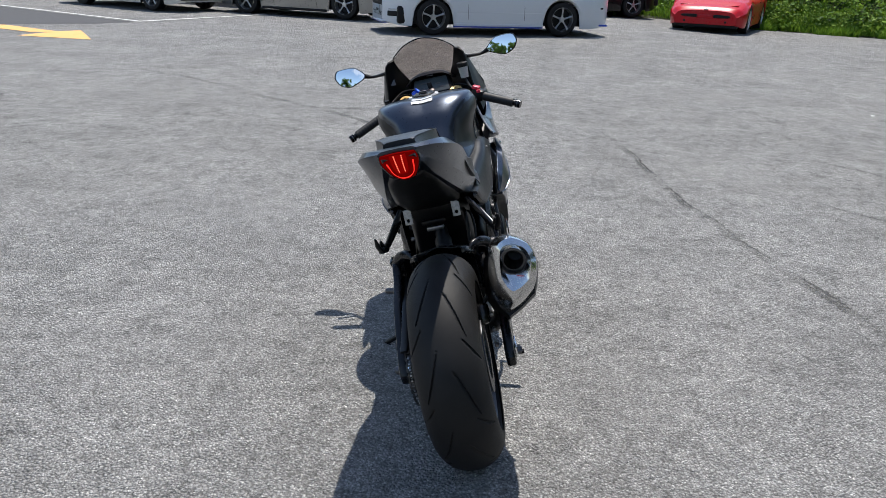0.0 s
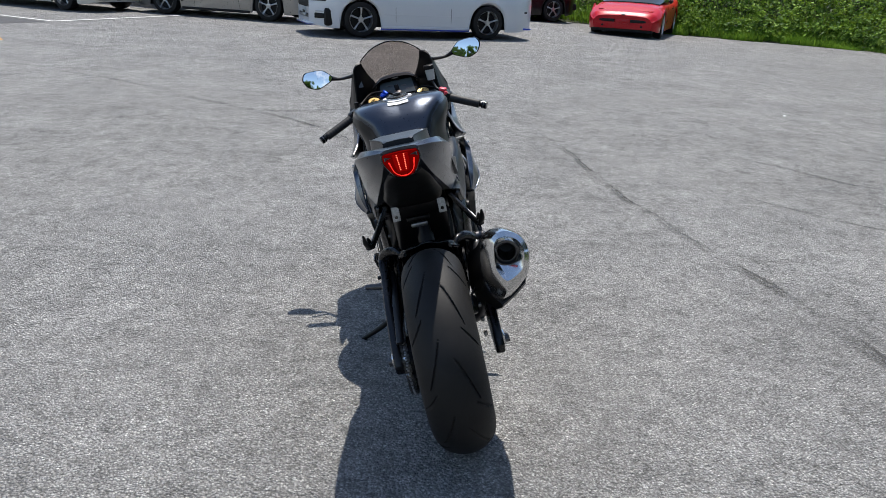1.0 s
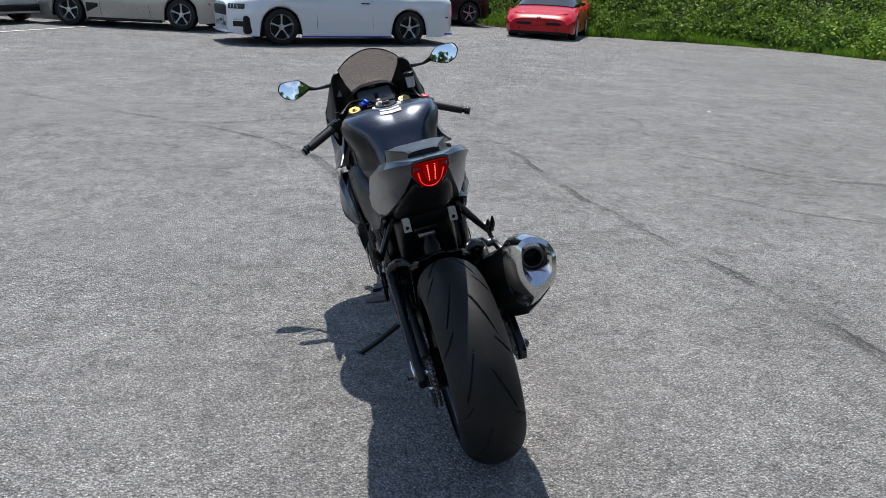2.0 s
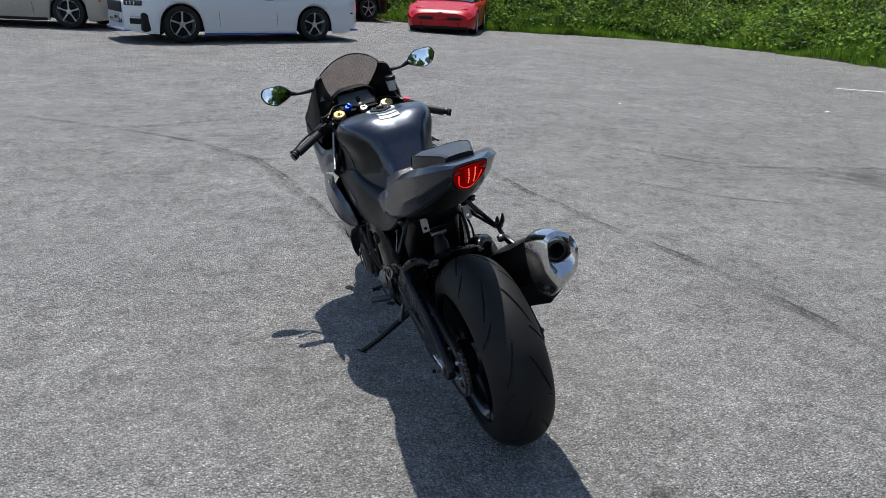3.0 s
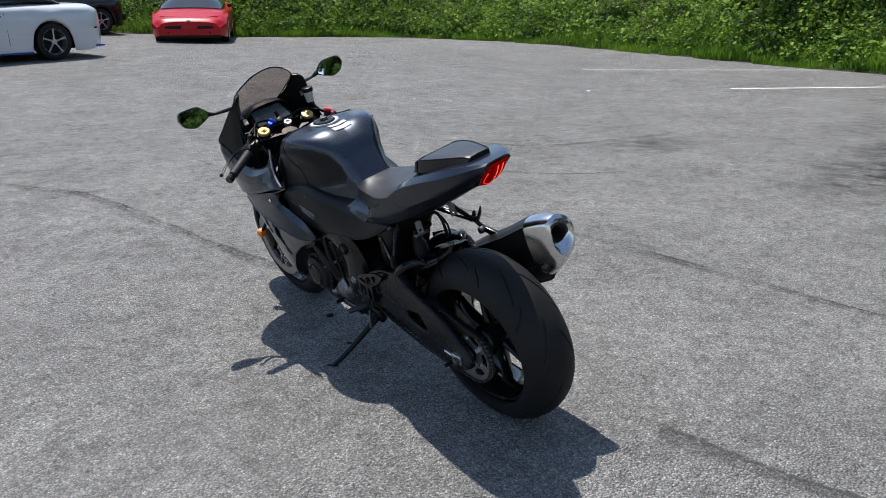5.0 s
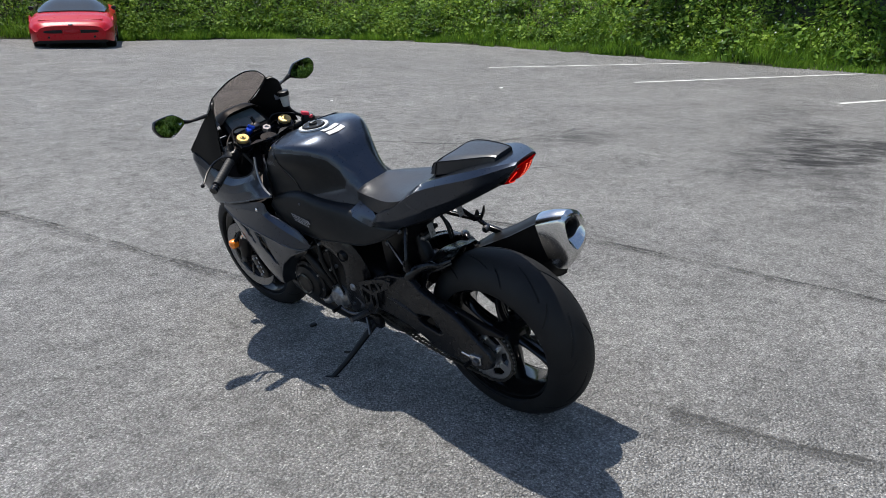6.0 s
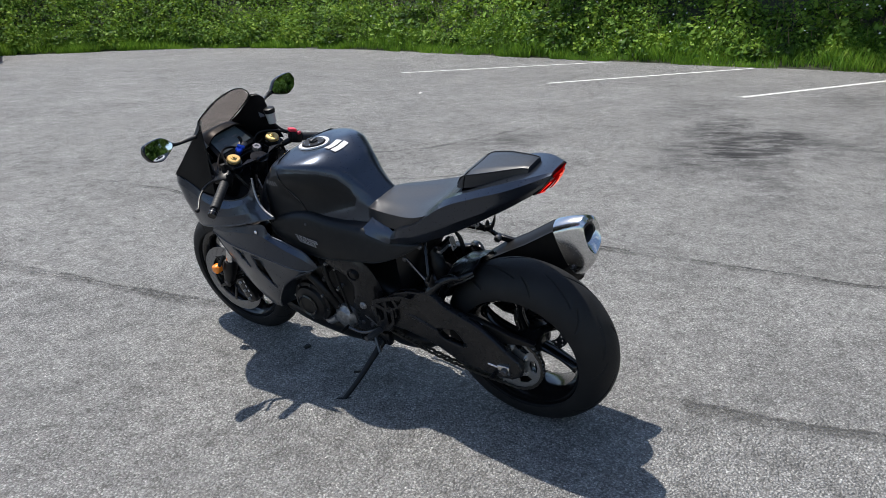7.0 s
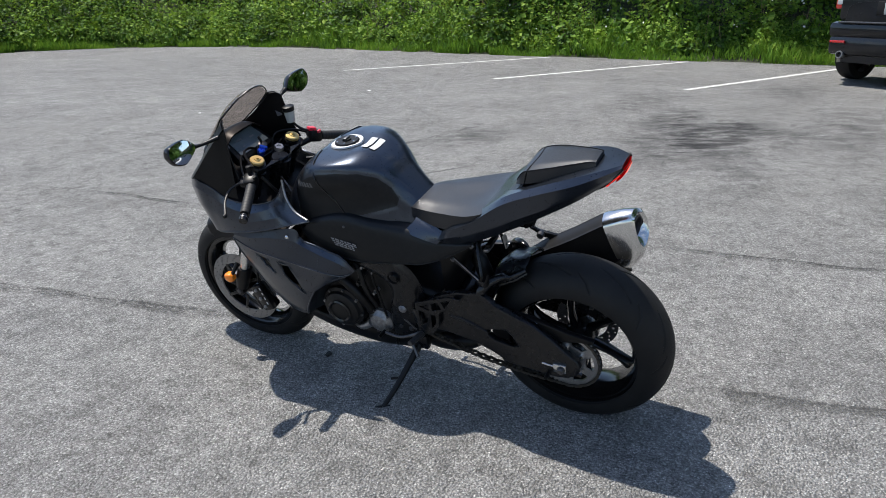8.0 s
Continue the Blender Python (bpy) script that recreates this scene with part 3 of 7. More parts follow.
rear = wheel("rear_wheel", "satin black cast rear wheel with a wide tyre", 0, 0.312, 0.316, 0.096, 0.084, 0.222, 0.080, 6, 0.055, tread(9, 0.040, 0.070, 9.0))
front = wheel("front_wheel", "satin black cast front wheel", WB, 0.294, 0.298, 0.061, 0.062, 0.222, 0.050, 6, 0.045, tread(9, 0.028, 0.046, 9.0))

# tank
tank_bm = skin([
    at_y(0.495, (0, 0.796), (0.042, 0.794), (0.062, 0.788), (0.078, 0.780), (0.088, 0.770), (0.091, 0.757), (0.098, 0.736)),
    at_y(0.532, (0, 0.836), (0.040, 0.834), (0.058, 0.826), (0.070, 0.810), (0.080, 0.793), (0.088, 0.768), (0.100, 0.736)),
    at_y(0.575, (0, 0.884), (0.046, 0.883), (0.068, 0.874), (0.084, 0.855), (0.097, 0.830), (0.104, 0.788), (0.120, 0.738)),
    at_y(0.62, (0, 0.936), (0.055, 0.937), (0.090, 0.928), (0.108, 0.908), (0.120, 0.875), (0.122, 0.812), (0.138, 0.740)),
    at_y(0.69, (0, 0.968), (0.072, 0.973), (0.131, 0.961), (0.153, 0.938), (0.165, 0.902), (0.150, 0.83), (0.156, 0.742)),
    at_y(0.78, (0, 0.960), (0.078, 0.968), (0.154, 0.962), (0.176, 0.942), (0.188, 0.908), (0.164, 0.83), (0.175, 0.744)),
    at_y(0.87, (0, 0.955), (0.070, 0.956), (0.140, 0.946), (0.166, 0.924), (0.180, 0.888), (0.170, 0.82), (0.178, 0.738)),
    at_y(0.93, (0, 0.915), (0.060, 0.912), (0.115, 0.898), (0.142, 0.876), (0.160, 0.848), (0.162, 0.79), (0.170, 0.730)),
], 150, 130, True)
KNEE_EDGE = [(0.940, 0.60), (0.940, 0.868), (0.90, 0.900), (0.85, 0.928), (0.80, 0.944), (0.74, 0.949), (0.67, 0.941), (0.615, 0.912), (0.578, 0.868), (0.556, 0.825), (0.566, 0.792), (0.64, 0.778), (0.72, 0.762), (0.74, 0.60)]


def edge_depth(y, z, poly):
    """How far a point lies inside an outline; negative outside."""
    near, hit = 9.0, False
    for (a, b), (c, d) in zip(poly, poly[1:] + poly[:1]):
        u = max(0, min(1, ((y - a) * (c - a) + (z - b) * (d - b)) / ((c - a) ** 2 + (d - b) ** 2)))
        near = min(near, math.hypot(y - a - u * (c - a), z - b - u * (d - b)))
        if (b > z) != (d > z) and y < (c - a) * (z - b) / (d - b) + a:
            hit = not hit
    return near if hit else -near


for v in tank_bm.verts:
    if abs(v.co.x) > 0.07:
        deep = smooth_step(-0.006, 0.030, edge_depth(v.co.y, v.co.z, KNEE_EDGE))
        v.co.x -= math.copysign(0.006 * deep, v.co.x)
bmesh.ops.recalc_face_normals(tank_bm, faces=tank_bm.faces[:])
tank = part("fuel_tank", tank_bm, PAINT, bike, "matt blue-grey fuel tank, darker inside the knee recesses", 40)
# faces well inside the knee outline get a darker material
tank.data.materials.append(KNEE)
for f in tank.data.polygons:
    if abs(f.center.x) > 0.07 and edge_depth(f.center.y, f.center.z, KNEE_EDGE) > 0.010:
        f.material_index = 1
TANK_SIDE = np.array([v.co for v in tank.data.vertices])


def on_side(side, y, z, lift=0.001):
    """The point of the tank's flank at (y, z), lifted a little outwards."""
    pts = TANK_SIDE[TANK_SIDE[:, 0] * side > 0.06]
    d = np.hypot(pts[:, 1] - y, pts[:, 2] - z)
    near = np.argsort(d)[:5]
    w = 1 / (d[near] + 1e-4)
    return Vector((float((pts[near, 0] * w).sum() / w.sum()) + side * lift, y, z))



# seat and tail
tail = part("tail_cowl", hull([
    at_y(0.395, (0, 0.735), (0.085, 0.742), (0.118, 0.740), (0.144, 0.722), (0.135, 0.702), (0, 0.70)),
    at_y(0.345, (0, 0.785), (0.100, 0.781), (0.149, 0.769), (0.152, 0.742), (0.134, 0.706), (0, 0.71)),
    at_y(0.27, (0, 0.815), (0.096, 0.818), (0.150, 0.805), (0.142, 0.762), (0.122, 0.722), (0, 0.735)),
    at_y(0.16, (0, 0.890), (0.118, 0.894), (0.144, 0.880), (0.132, 0.810), (0.108, 0.770), (0, 0.780)),
    at_y(0.05, (0, 0.938), (0.117, 0.940), (0.138, 0.923), (0.118, 0.858), (0.090, 0.825), (0, 0.832)),
    at_y(-0.05, (0, 0.970), (0.106, 0.972), (0.124, 0.953), (0.098, 0.905), (0.070, 0.880), (0, 0.885)),
    at_y(-0.12, (0, 0.986), (0.078, 0.986), (0.094, 0.974), (0.074, 0.943), (0.055, 0.928), (0, 0.930)),
    at_y(-0.172, (0, 0.992), (0.036, 0.991), (0.049, 0.986), (0.045, 0.976), (0.040, 0.968), (0, 0.968)),
], 40, 24, None, True), PAINT, bike, "matt grey pointed tail cowl with sharp creases", 22)
pad_rows = [
    at_y(0.134, (0, 0.932), (0.048, 0.932), (0.072, 0.931), (0.082, 0.922), (0, 0.900)),
    at_y(0.112, (0, 0.964), (0.048, 0.964), (0.079, 0.959), (0.088, 0.926), (0, 0.910)),
    at_y(0.080, (0, 0.976), (0.052, 0.976), (0.084, 0.971), (0.088, 0.932), (0, 0.920)),
    at_y(0.024, (0, 0.986), (0.048, 0.986), (0.076, 0.981), (0.080, 0.946), (0, 0.930)),
    at_y(-0.036, (0, 0.993), (0.040, 0.993), (0.058, 0.989), (0.062, 0.966), (0, 0.945)),
    at_y(-0.076, (0, 0.997), (0.034, 0.996), (0.045, 0.993), (0.050, 0.977), (0, 0.960)),
    at_y(-0.096, (0, 0.996), (0.030, 0.995), (0.040, 0.991), (0.044, 0.980), (0, 0.965)),
]
pillion = part("pillion_seat", hull(pad_rows, 36, 20, None, True), SEAT, bike, "black vinyl pillion seat pad with piped edges", 15)
for side in (1, -1):
    part("piping", tube([(side * r[2][0], r[2][1], r[2][2] + 0.0005) for r in pad_rows], 0.0020, 6, 40), BLACK, pillion)
part("seam", tube([(-0.0880, 0.106, 0.928), (-0.0815, 0.098, 0.965), (-0.050, 0.093, 0.972), (0, 0.090, 0.973), (0.050, 0.093, 0.972), (0.0815, 0.098, 0.965), (0.0880, 0.106, 0.928)], 0.0020, 6, 50), BLACK, pillion, "dark stitched seam across the front of the pad")
part("rider_seat", hull([
    at_y(0.548, (0, 0.800), (0.045, 0.798), (0.070, 0.787), (0.080, 0.762), (0, 0.75)),
    at_y(0.50, (0, 0.813), (0.060, 0.812), (0.097, 0.800), (0.101, 0.758), (0, 0.76)),
    at_y(0.42, (0, 0.816), (0.072, 0.816), (0.120, 0.808), (0.124, 0.756), (0, 0.76)),
    at_y(0.30, (0, 0.827), (0.085, 0.830), (0.148, 0.826), (0.146, 0.768), (0, 0.77)),
    at_y(0.22, (0, 0.857), (0.080, 0.859), (0.138, 0.850), (0.140, 0.812), (0, 0.80)),
    at_y(0.165, (0, 0.905), (0.070, 0.905), (0.118, 0.892), (0.128, 0.868), (0, 0.85)),
    at_y(0.125, (0, 0.943), (0.055, 0.941), (0.085, 0.930), (0.095, 0.915), (0, 0.88)),
], 44, 20, None, True), SEAT, bike, "black vinyl rider seat with a creased edge", 24)

# silencer: a six-sided can with a polished end
CAN = [(-0.046, 0.074), (0.006, 0.090), (0.054, 0.064), (0.071, 0.016), (0.050, -0.058), (-0.026, -0.104), (-0.062, -0.042)]


def can_loop(c, size, n=56, tip=0.0, crisp=0.75, turn=0.0):
    """The can's rounded outline round a centre, leaning with the pipe."""
    pts = []
    m = len(CAN)
    for k in range(n):
        u = k / n * m
        i, f = int(u), u - int(u)
        a, b, d = Vector(CAN[i - 1]), Vector(CAN[i]), Vector(CAN[(i + 1) % m])
        p, q = (a + b) / 2, (b + d) / 2
        w = (1 - f) ** 2 * p + 2 * f * (1 - f) * b + f * f * q
        w = w.lerp(b, crisp * (1 - abs(2 * f - 1)) ** 1.5)
        pts.append(Vector(c) + Vector((w.x * size, 0.28 * w.y * size + tip * w.y - turn * w.x, w.y * size)))
    return pts


def silencer():
    bm = grid(bmesh.new(), [can_loop((0.162, 0.262, 0.440), 0.55), can_loop((0.168, 0.235, 0.455), 0.82), can_loop((0.186, 0.17, 0.470), 1.08), can_loop((0.207, 0.07, 0.517), 1.12), can_loop((0.217, -0.040, 0.580), 1.08, 56, 0.2), can_loop((0.216, -0.056, 0.590), 1.04, 56, 0.2)], True, True)
    can = part("silencer", bm, BLACK, bike, "matt black silencer with a brushed steel end")
    rows = [can_loop(c, k, 56, tip, 0.30, turn) for c, k, tip, turn in (((0.2125, -0.046, 0.590), 1.05, 0.2, 0.0), ((0.2145, -0.054, 0.594), 1.06, 0.2, 0.0), ((0.221, -0.092, 0.614), 1.00, 0.06, 0.05), ((0.2262, -0.114, 0.624), 0.92, 0.0, 0.12), ((0.2275, -0.121, 0.630), 0.85, 0.0, 0.14), ((0.2275, -0.127, 0.635), 0.66, 0.0, 0.14), ((0.2275, -0.124, 0.636), 0.63, 0.0, 0.14), ((0.2268, -0.114, 0.638), 0.54, 0.0, 0.14))]
    hole = []
    for k in range(56):
        a = math.pi / 2 + math.pi * 0.28 - 2 * math.pi * (k + 0.5) / 56
        hole.append(Vector((0.2265 + 0.036 * math.cos(a), -0.108 - 0.005 * math.cos(a), 0.641 + 0.036 * math.sin(a))))
    rows.append(hole)
    part("end_cap", grid(bmesh.new(), rows, True), CAPSTEEL, can, "brushed steel shield-shaped end cap", 30)
    part("outlet", lathe([(0.012, 0.0365), (-0.004, 0.037), (-0.004, 0.033), (0.012, 0.031), (0.012, 0.026), (0.006, 0.025), (0.10, 0.023), (0.10, 0.0)], (0.2265, -0.109, 0.641), ((0.139, 0.990, 0), (0, 0, 1), (0.990, -0.139, 0)), 40), DARKSTEEL, can, "sooty dark outlet pipe")
    return can


silencer().location = (-0.010, -0.027, 0.000)


def both(rows):
    """The guide rows for the right side and, mirrored, for the left."""
    return [(side, [[(side * x, y, z) for x, y, z in r] for r in rows]) for side in (1, -1)]


# upper cowl: two halves that meet at the nose and carry the screen
cowl_stations = [
    [(0.170, 0.972, 0.884), (0.185, 0.960, 0.832), (0.200, 0.925, 0.789), (0.219, 0.855, 0.770)],
    [(0.178, 1.002, 0.832), (0.197, 0.979, 0.809), (0.216, 0.958, 0.778), (0.236, 0.925, 0.756)],
    [(0.192, 1.041, 0.807), (0.212, 1.022, 0.794), (0.230, 1.015, 0.764), (0.240, 1.031, 0.725)],
    [(0.205, 1.124, 0.795), (0.225, 1.111, 0.771), (0.236, 1.118, 0.740), (0.238, 1.131, 0.699)],
    [(0.214, 1.214, 0.814), (0.228, 1.200, 0.784), (0.232, 1.206, 0.739), (0.228, 1.221, 0.679)],
    [(0.220, 1.267, 0.852), (0.228, 1.269, 0.820), (0.226, 1.280, 0.756), (0.212, 1.287, 0.662)],
    [(0.222, 1.325, 0.882), (0.226, 1.335, 0.852), (0.214, 1.348, 0.771), (0.190, 1.344, 0.653)],
    [(0.150, 1.420, 0.852), (0.152, 1.430, 0.820), (0.145, 1.430, 0.750), (0.125, 1.410, 0.650)],
    [(0.0, 1.500, 0.820), (0.0, 1.515, 0.790), (0.0, 1.505, 0.730), (0.0, 1.470, 0.650)],
]
for side, rows in both(cowl_stations):
    part("upper_cowl", panel(rows, 64, 6), PAINT, bike, "matt grey upper fairing half with a crease along it", 13)
flank_stations = [
    [(0.160, 1.178, 1.050), (0.172, 1.178, 0.950), (0.195, 1.175, 0.806)],
    [(0.172, 1.208, 1.030), (0.190, 1.215, 0.930), (0.208, 1.222, 0.822)],
    [(0.193, 1.264, 0.970), (0.206, 1.272, 0.905), (0.216, 1.282, 0.855)],
    [(0.219, 1.325, 0.892), (0.220, 1.328, 0.886), (0.220, 1.330, 0.878)],
]
brow_stations = [
    [(0.164, 1.184, 1.056), (0.150, 1.198, 1.074), (0.128, 1.210, 1.078)],
    [(0.193, 1.264, 0.970), (0.150, 1.272, 1.000), (0.116, 1.276, 1.012)],
    [(0.222, 1.335, 0.888), (0.145, 1.345, 0.926), (0.093, 1.345, 0.960)],
    [(0.145, 1.425, 0.850), (0.085, 1.435, 0.872), (0.052, 1.440, 0.883)],
    [(0.0, 1.505, 0.825), (0.0, 1.505, 0.845), (0.0, 1.500, 0.860)],
]
for side in (1, -1):
    mine = [[(side * x, y, z) for x, y, z in st] for st in flank_stations]
    flank = part("inner_cowl", panel(mine, 30, 5), BLACK, bike, "black upper part of the fairing")
    part("brow", panel([[(side * x, y, z) for x, y, z in st] for st in brow_stations], 40, 6), BLACK, flank)
    wing = [[(side * 0.164, 1.180, 1.056), (side * 0.150, 1.190, 1.070), (side * 0.130, 1.205, 1.074)],
            [(side * 0.172, 1.176, 1.000), (side * 0.142, 1.220, 1.000), (side * 0.112, 1.275, 1.010)],
            [(side * 0.178, 1.170, 0.940), (side * 0.135, 1.250, 0.940), (side * 0.092, 1.335, 0.960)],
            [(side * 0.186, 1.150, 0.880), (side * 0.150, 1.250, 0.880), (side * 0.095, 1.330, 0.900)]]
    part("cockpit_panel", skin(wing, 16, 12, False, 0.004), BLACK, bike, "black cockpit side panel")
    part("sticker", plate([(-0.010, -0.014), (0.010, -0.016), (0.012, 0.012), (-0.008, 0.014)], 0.001, Matrix.Translation((side * 0.150, 1.202, 0.990)) @ pose(0, 0, 0, 62, 0, side * -25), (), 0.0002), FAINT, bike)
screen_rows = [
    [(0, 1.455, 0.893), (0.025, 1.452, 0.890), (0.050, 1.440, 0.885)],
    [(0, 1.395, 0.965), (0.040, 1.395, 0.952), (0.070, 1.400, 0.925)],
    [(0, 1.310, 1.048), (0.055, 1.322, 1.020), (0.092, 1.345, 0.963)],
    [(0, 1.235, 1.112), (0.066, 1.252, 1.083), (0.114, 1.278, 1.016)],
    [(0, 1.185, 1.135), (0.070, 1.203, 1.113), (0.127, 1.238, 1.052)],
    [(0, 1.157, 1.142), (0.060, 1.172, 1.128), (0.128, 1.214, 1.078)]]
part("windscreen", skin(screen_rows, 28, 16, True, 0.003), SCREEN, bike, "smoked see-through windscreen")
half_rim = [r[2] for r in screen_rows] + [(0.098, 1.190, 1.106), (0.060, 1.172, 1.129)]
screen_rim = [(-x, y, z) for x, y, z in half_rim] + [(0.0, 1.156, 1.143)] + half_rim[::-1]
part("screen_edge", tube(screen_rim, 0.0026, 8, 90), GLOSSBLACK, bike, "dark edge of the windscreen")

# side fairing: an upper blade, a recessed dark vane and a lower panel
blade_rows = [
    [(0.215, 1.235, 0.668), (0.222, 1.148, 0.686), (0.226, 1.045, 0.712), (0.226, 0.930, 0.734), (0.223, 0.912, 0.700), (0.222, 0.900, 0.686), (0.218, 0.854, 0.672), (0.214, 0.809, 0.653), (0.210, 0.773, 0.638), (0.207, 0.741, 0.605), (0.203, 0.728, 0.581)],
    [(0.218, 1.231, 0.660), (0.232, 1.146, 0.669), (0.240, 1.043, 0.688), (0.243, 0.938, 0.694), (0.242, 0.912, 0.685), (0.240, 0.893, 0.674), (0.236, 0.847, 0.652), (0.230, 0.804, 0.632), (0.224, 0.770, 0.615), (0.215, 0.746, 0.593), (0.207, 0.732, 0.576)],
    [(0.213, 1.246, 0.644), (0.228, 1.184, 0.631), (0.240, 1.124, 0.622), (0.250, 1.040, 0.618), (0.253, 0.970, 0.610), (0.254, 0.925, 0.604), (0.254, 0.880, 0.597), (0.250, 0.836, 0.585), (0.235, 0.797, 0.570), (0.222, 0.772, 0.564), (0.210, 0.743, 0.568)],
    [(0.195, 1.250, 0.640), (0.208, 1.186, 0.622), (0.220, 1.126, 0.611), (0.228, 1.042, 0.606), (0.232, 0.970, 0.597), (0.234, 0.925, 0.590), (0.234, 0.880, 0.582), (0.234, 0.836, 0.573), (0.224, 0.797, 0.562), (0.214, 0.772, 0.558), (0.204, 0.745, 0.562)]]
for side, rows in both(blade_rows):
    part("side_fairing", panel([list(st) for st in zip(*rows)], 90, 6), PAINT, bike, "matt dark grey upper blade of the side fairing", 12)
for side, rows in both([
    [(0.135, 1.30, 0.620), (0.185, 1.20, 0.612), (0.200, 1.10, 0.605), (0.200, 0.98, 0.585), (0.195, 0.86, 0.566), (0.190, 0.77, 0.560)],
    [(0.138, 1.25, 0.545), (0.178, 1.17, 0.545), (0.190, 1.08, 0.540), (0.192, 0.98, 0.525), (0.190, 0.87, 0.510), (0.186, 0.80, 0.520)],
    [(0.130, 1.16, 0.430), (0.160, 1.11, 0.440), (0.172, 1.05, 0.445), (0.178, 0.99, 0.445), (0.178, 0.94, 0.445), (0.176, 0.90, 0.465)]]):
    part("fairing_vane", skin(rows, 16, 30, False, 0.003), BLACK, bike, "dark recessed fairing vane")
SLOTS = [[(1.150, 0.590), (1.094, 0.584), (1.074, 0.520), (1.112, 0.545)], [(1.050, 0.583), (0.992, 0.572), (0.958, 0.446), (1.018, 0.496)]]


def inside(y, z, poly):
    hit = False
    for (a, b), (c, d) in zip(poly, poly[1:] + poly[:1]):
        if (b > z) != (d > z) and y < (c - a) * (z - b) / (d - b) + a:
            hit = not hit
    return hit


for side, rows in both([
    [(0.196, 1.262, 0.634), (0.209, 1.205, 0.613), (0.220, 1.147, 0.602), (0.229, 1.063, 0.597), (0.234, 0.966, 0.586), (0.236, 0.893, 0.576), (0.236, 0.846, 0.570), (0.225, 0.795, 0.561), (0.213, 0.762, 0.560)],
    [(0.186, 1.262, 0.584), (0.199, 1.213, 0.554), (0.210, 1.152, 0.533), (0.222, 1.073, 0.517), (0.228, 0.994, 0.510), (0.229, 0.932, 0.504), (0.225, 0.893, 0.501), (0.222, 0.860, 0.509), (0.219, 0.825, 0.530)],
    [(0.181, 1.219, 0.491), (0.191, 1.178, 0.475), (0.204, 1.120, 0.457), (0.214, 1.050, 0.445), (0.220, 0.995, 0.439), (0.220, 0.956, 0.440), (0.218, 0.930, 0.450)],
    [(0.175, 1.169, 0.405), (0.186, 1.134, 0.390), (0.197, 1.088, 0.379), (0.207, 1.036, 0.375), (0.212, 0.997, 0.379), (0.213, 0.970, 0.388)],
    [(0.164, 1.118, 0.326), (0.176, 1.090, 0.324), (0.188, 1.057, 0.328), (0.198, 1.022, 0.332), (0.200, 0.995, 0.337)]]):
    bm = skin(rows, 120, 120)
    gone = [f for f in bm.faces if any(inside(f.calc_center_median().y, f.calc_center_median().z, p) for p in SLOTS)]
    bmesh.ops.delete(bm, geom=gone, context="FACES")
    bmesh.ops.recalc_face_normals(bm, faces=bm.faces[:])
    bmesh.ops.solidify(bm, geom=bm.faces[:], thickness=0.005)
    skin_pts = np.array([v.co for v in bm.verts])
    lower = part("lower_fairing", bm, PAINT, bike, "matt dark grey lower fairing panel with two slots")
    for p in SLOTS:
        loop = []
        for (a, b), (c, d) in zip(p, p[1:] + p[:1]):
            for f in (0.06, 0.35, 0.65, 0.94):
                y, z = a + (c - a) * f, b + (d - b) * f
                near = skin_pts[np.argmin(np.hypot(skin_pts[:, 1] - y, skin_pts[:, 2] - z))]
                loop.append((near[0] + side * 0.0005, y, z))
        part("slot_edge", tube(loop + loop[:1], 0.0035, 8, 70), PAINT, lower)
    # inner return of the panel's rear edge, round the engine cover
    part("fairing_return", panel([[(side * x, y, z), (side * (x - 0.03), y - 0.012, z + 0.004), (side * (x - 0.055), y - 0.045, z + 0.015)] for x, y, z in ((0.213, 0.755, 0.562), (0.219, 0.825, 0.530), (0.219, 0.893, 0.492), (0.218, 0.932, 0.448), (0.213, 0.970, 0.388), (0.200, 0.990, 0.340))], 40, 4), KNEE, lower)
for side in (1, -1):
    part("fairing_screw", lathe([(0.003, 0.0), (0.003, 0.004), (0.0, 0.0075), (-0.004, 0.0075)], (side * 0.242, 0.955, 0.706), ((side, 0, 0), (0, 1, 0), (0, 0, 1)), 16), STEEL, bike, "small bright fairing screw")

# rolled edges of the fairing panels
for side in (1, -1):
    def edge(pts, r=0.0035, mat=PAINT):
        part("rolled_edge", tube([(side * x, y, z) for x, y, z in pts], r, 8, 60), mat, bike)
    edge([p for p in blade_rows[0][4:]], 0.0032)
    edge([p for p in blade_rows[2]], 0.003)
    edge([(0.213, 0.755, 0.562), (0.219, 0.825, 0.530), (0.219, 0.893, 0.495), (0.218, 0.930, 0.450), (0.213, 0.970, 0.388), (0.200, 0.995, 0.337)], 0.0035)
    edge([(0.196, 1.262, 0.634), (0.186, 1.262, 0.584), (0.181, 1.219, 0.491), (0.175, 1.169, 0.405), (0.164, 1.118, 0.326)], 0.003)
    edge([st[3] for st in cowl_stations[:7]], 0.0028)
    edge([st[0] for st in cowl_stations[:7]], 0.0028)
    edge([(0.193, 0.920, 0.706), (0.190, 0.874, 0.651), (0.187, 0.793, 0.620), (0.182, 0.693, 0.611), (0.174, 0.594, 0.618), (0.168, 0.535, 0.623), (0.162, 0.486, 0.625), (0.153, 0.417, 0.647), (0.146, 0.355, 0.678), (0.141, 0.298, 0.714)], 0.0028, KNEE)

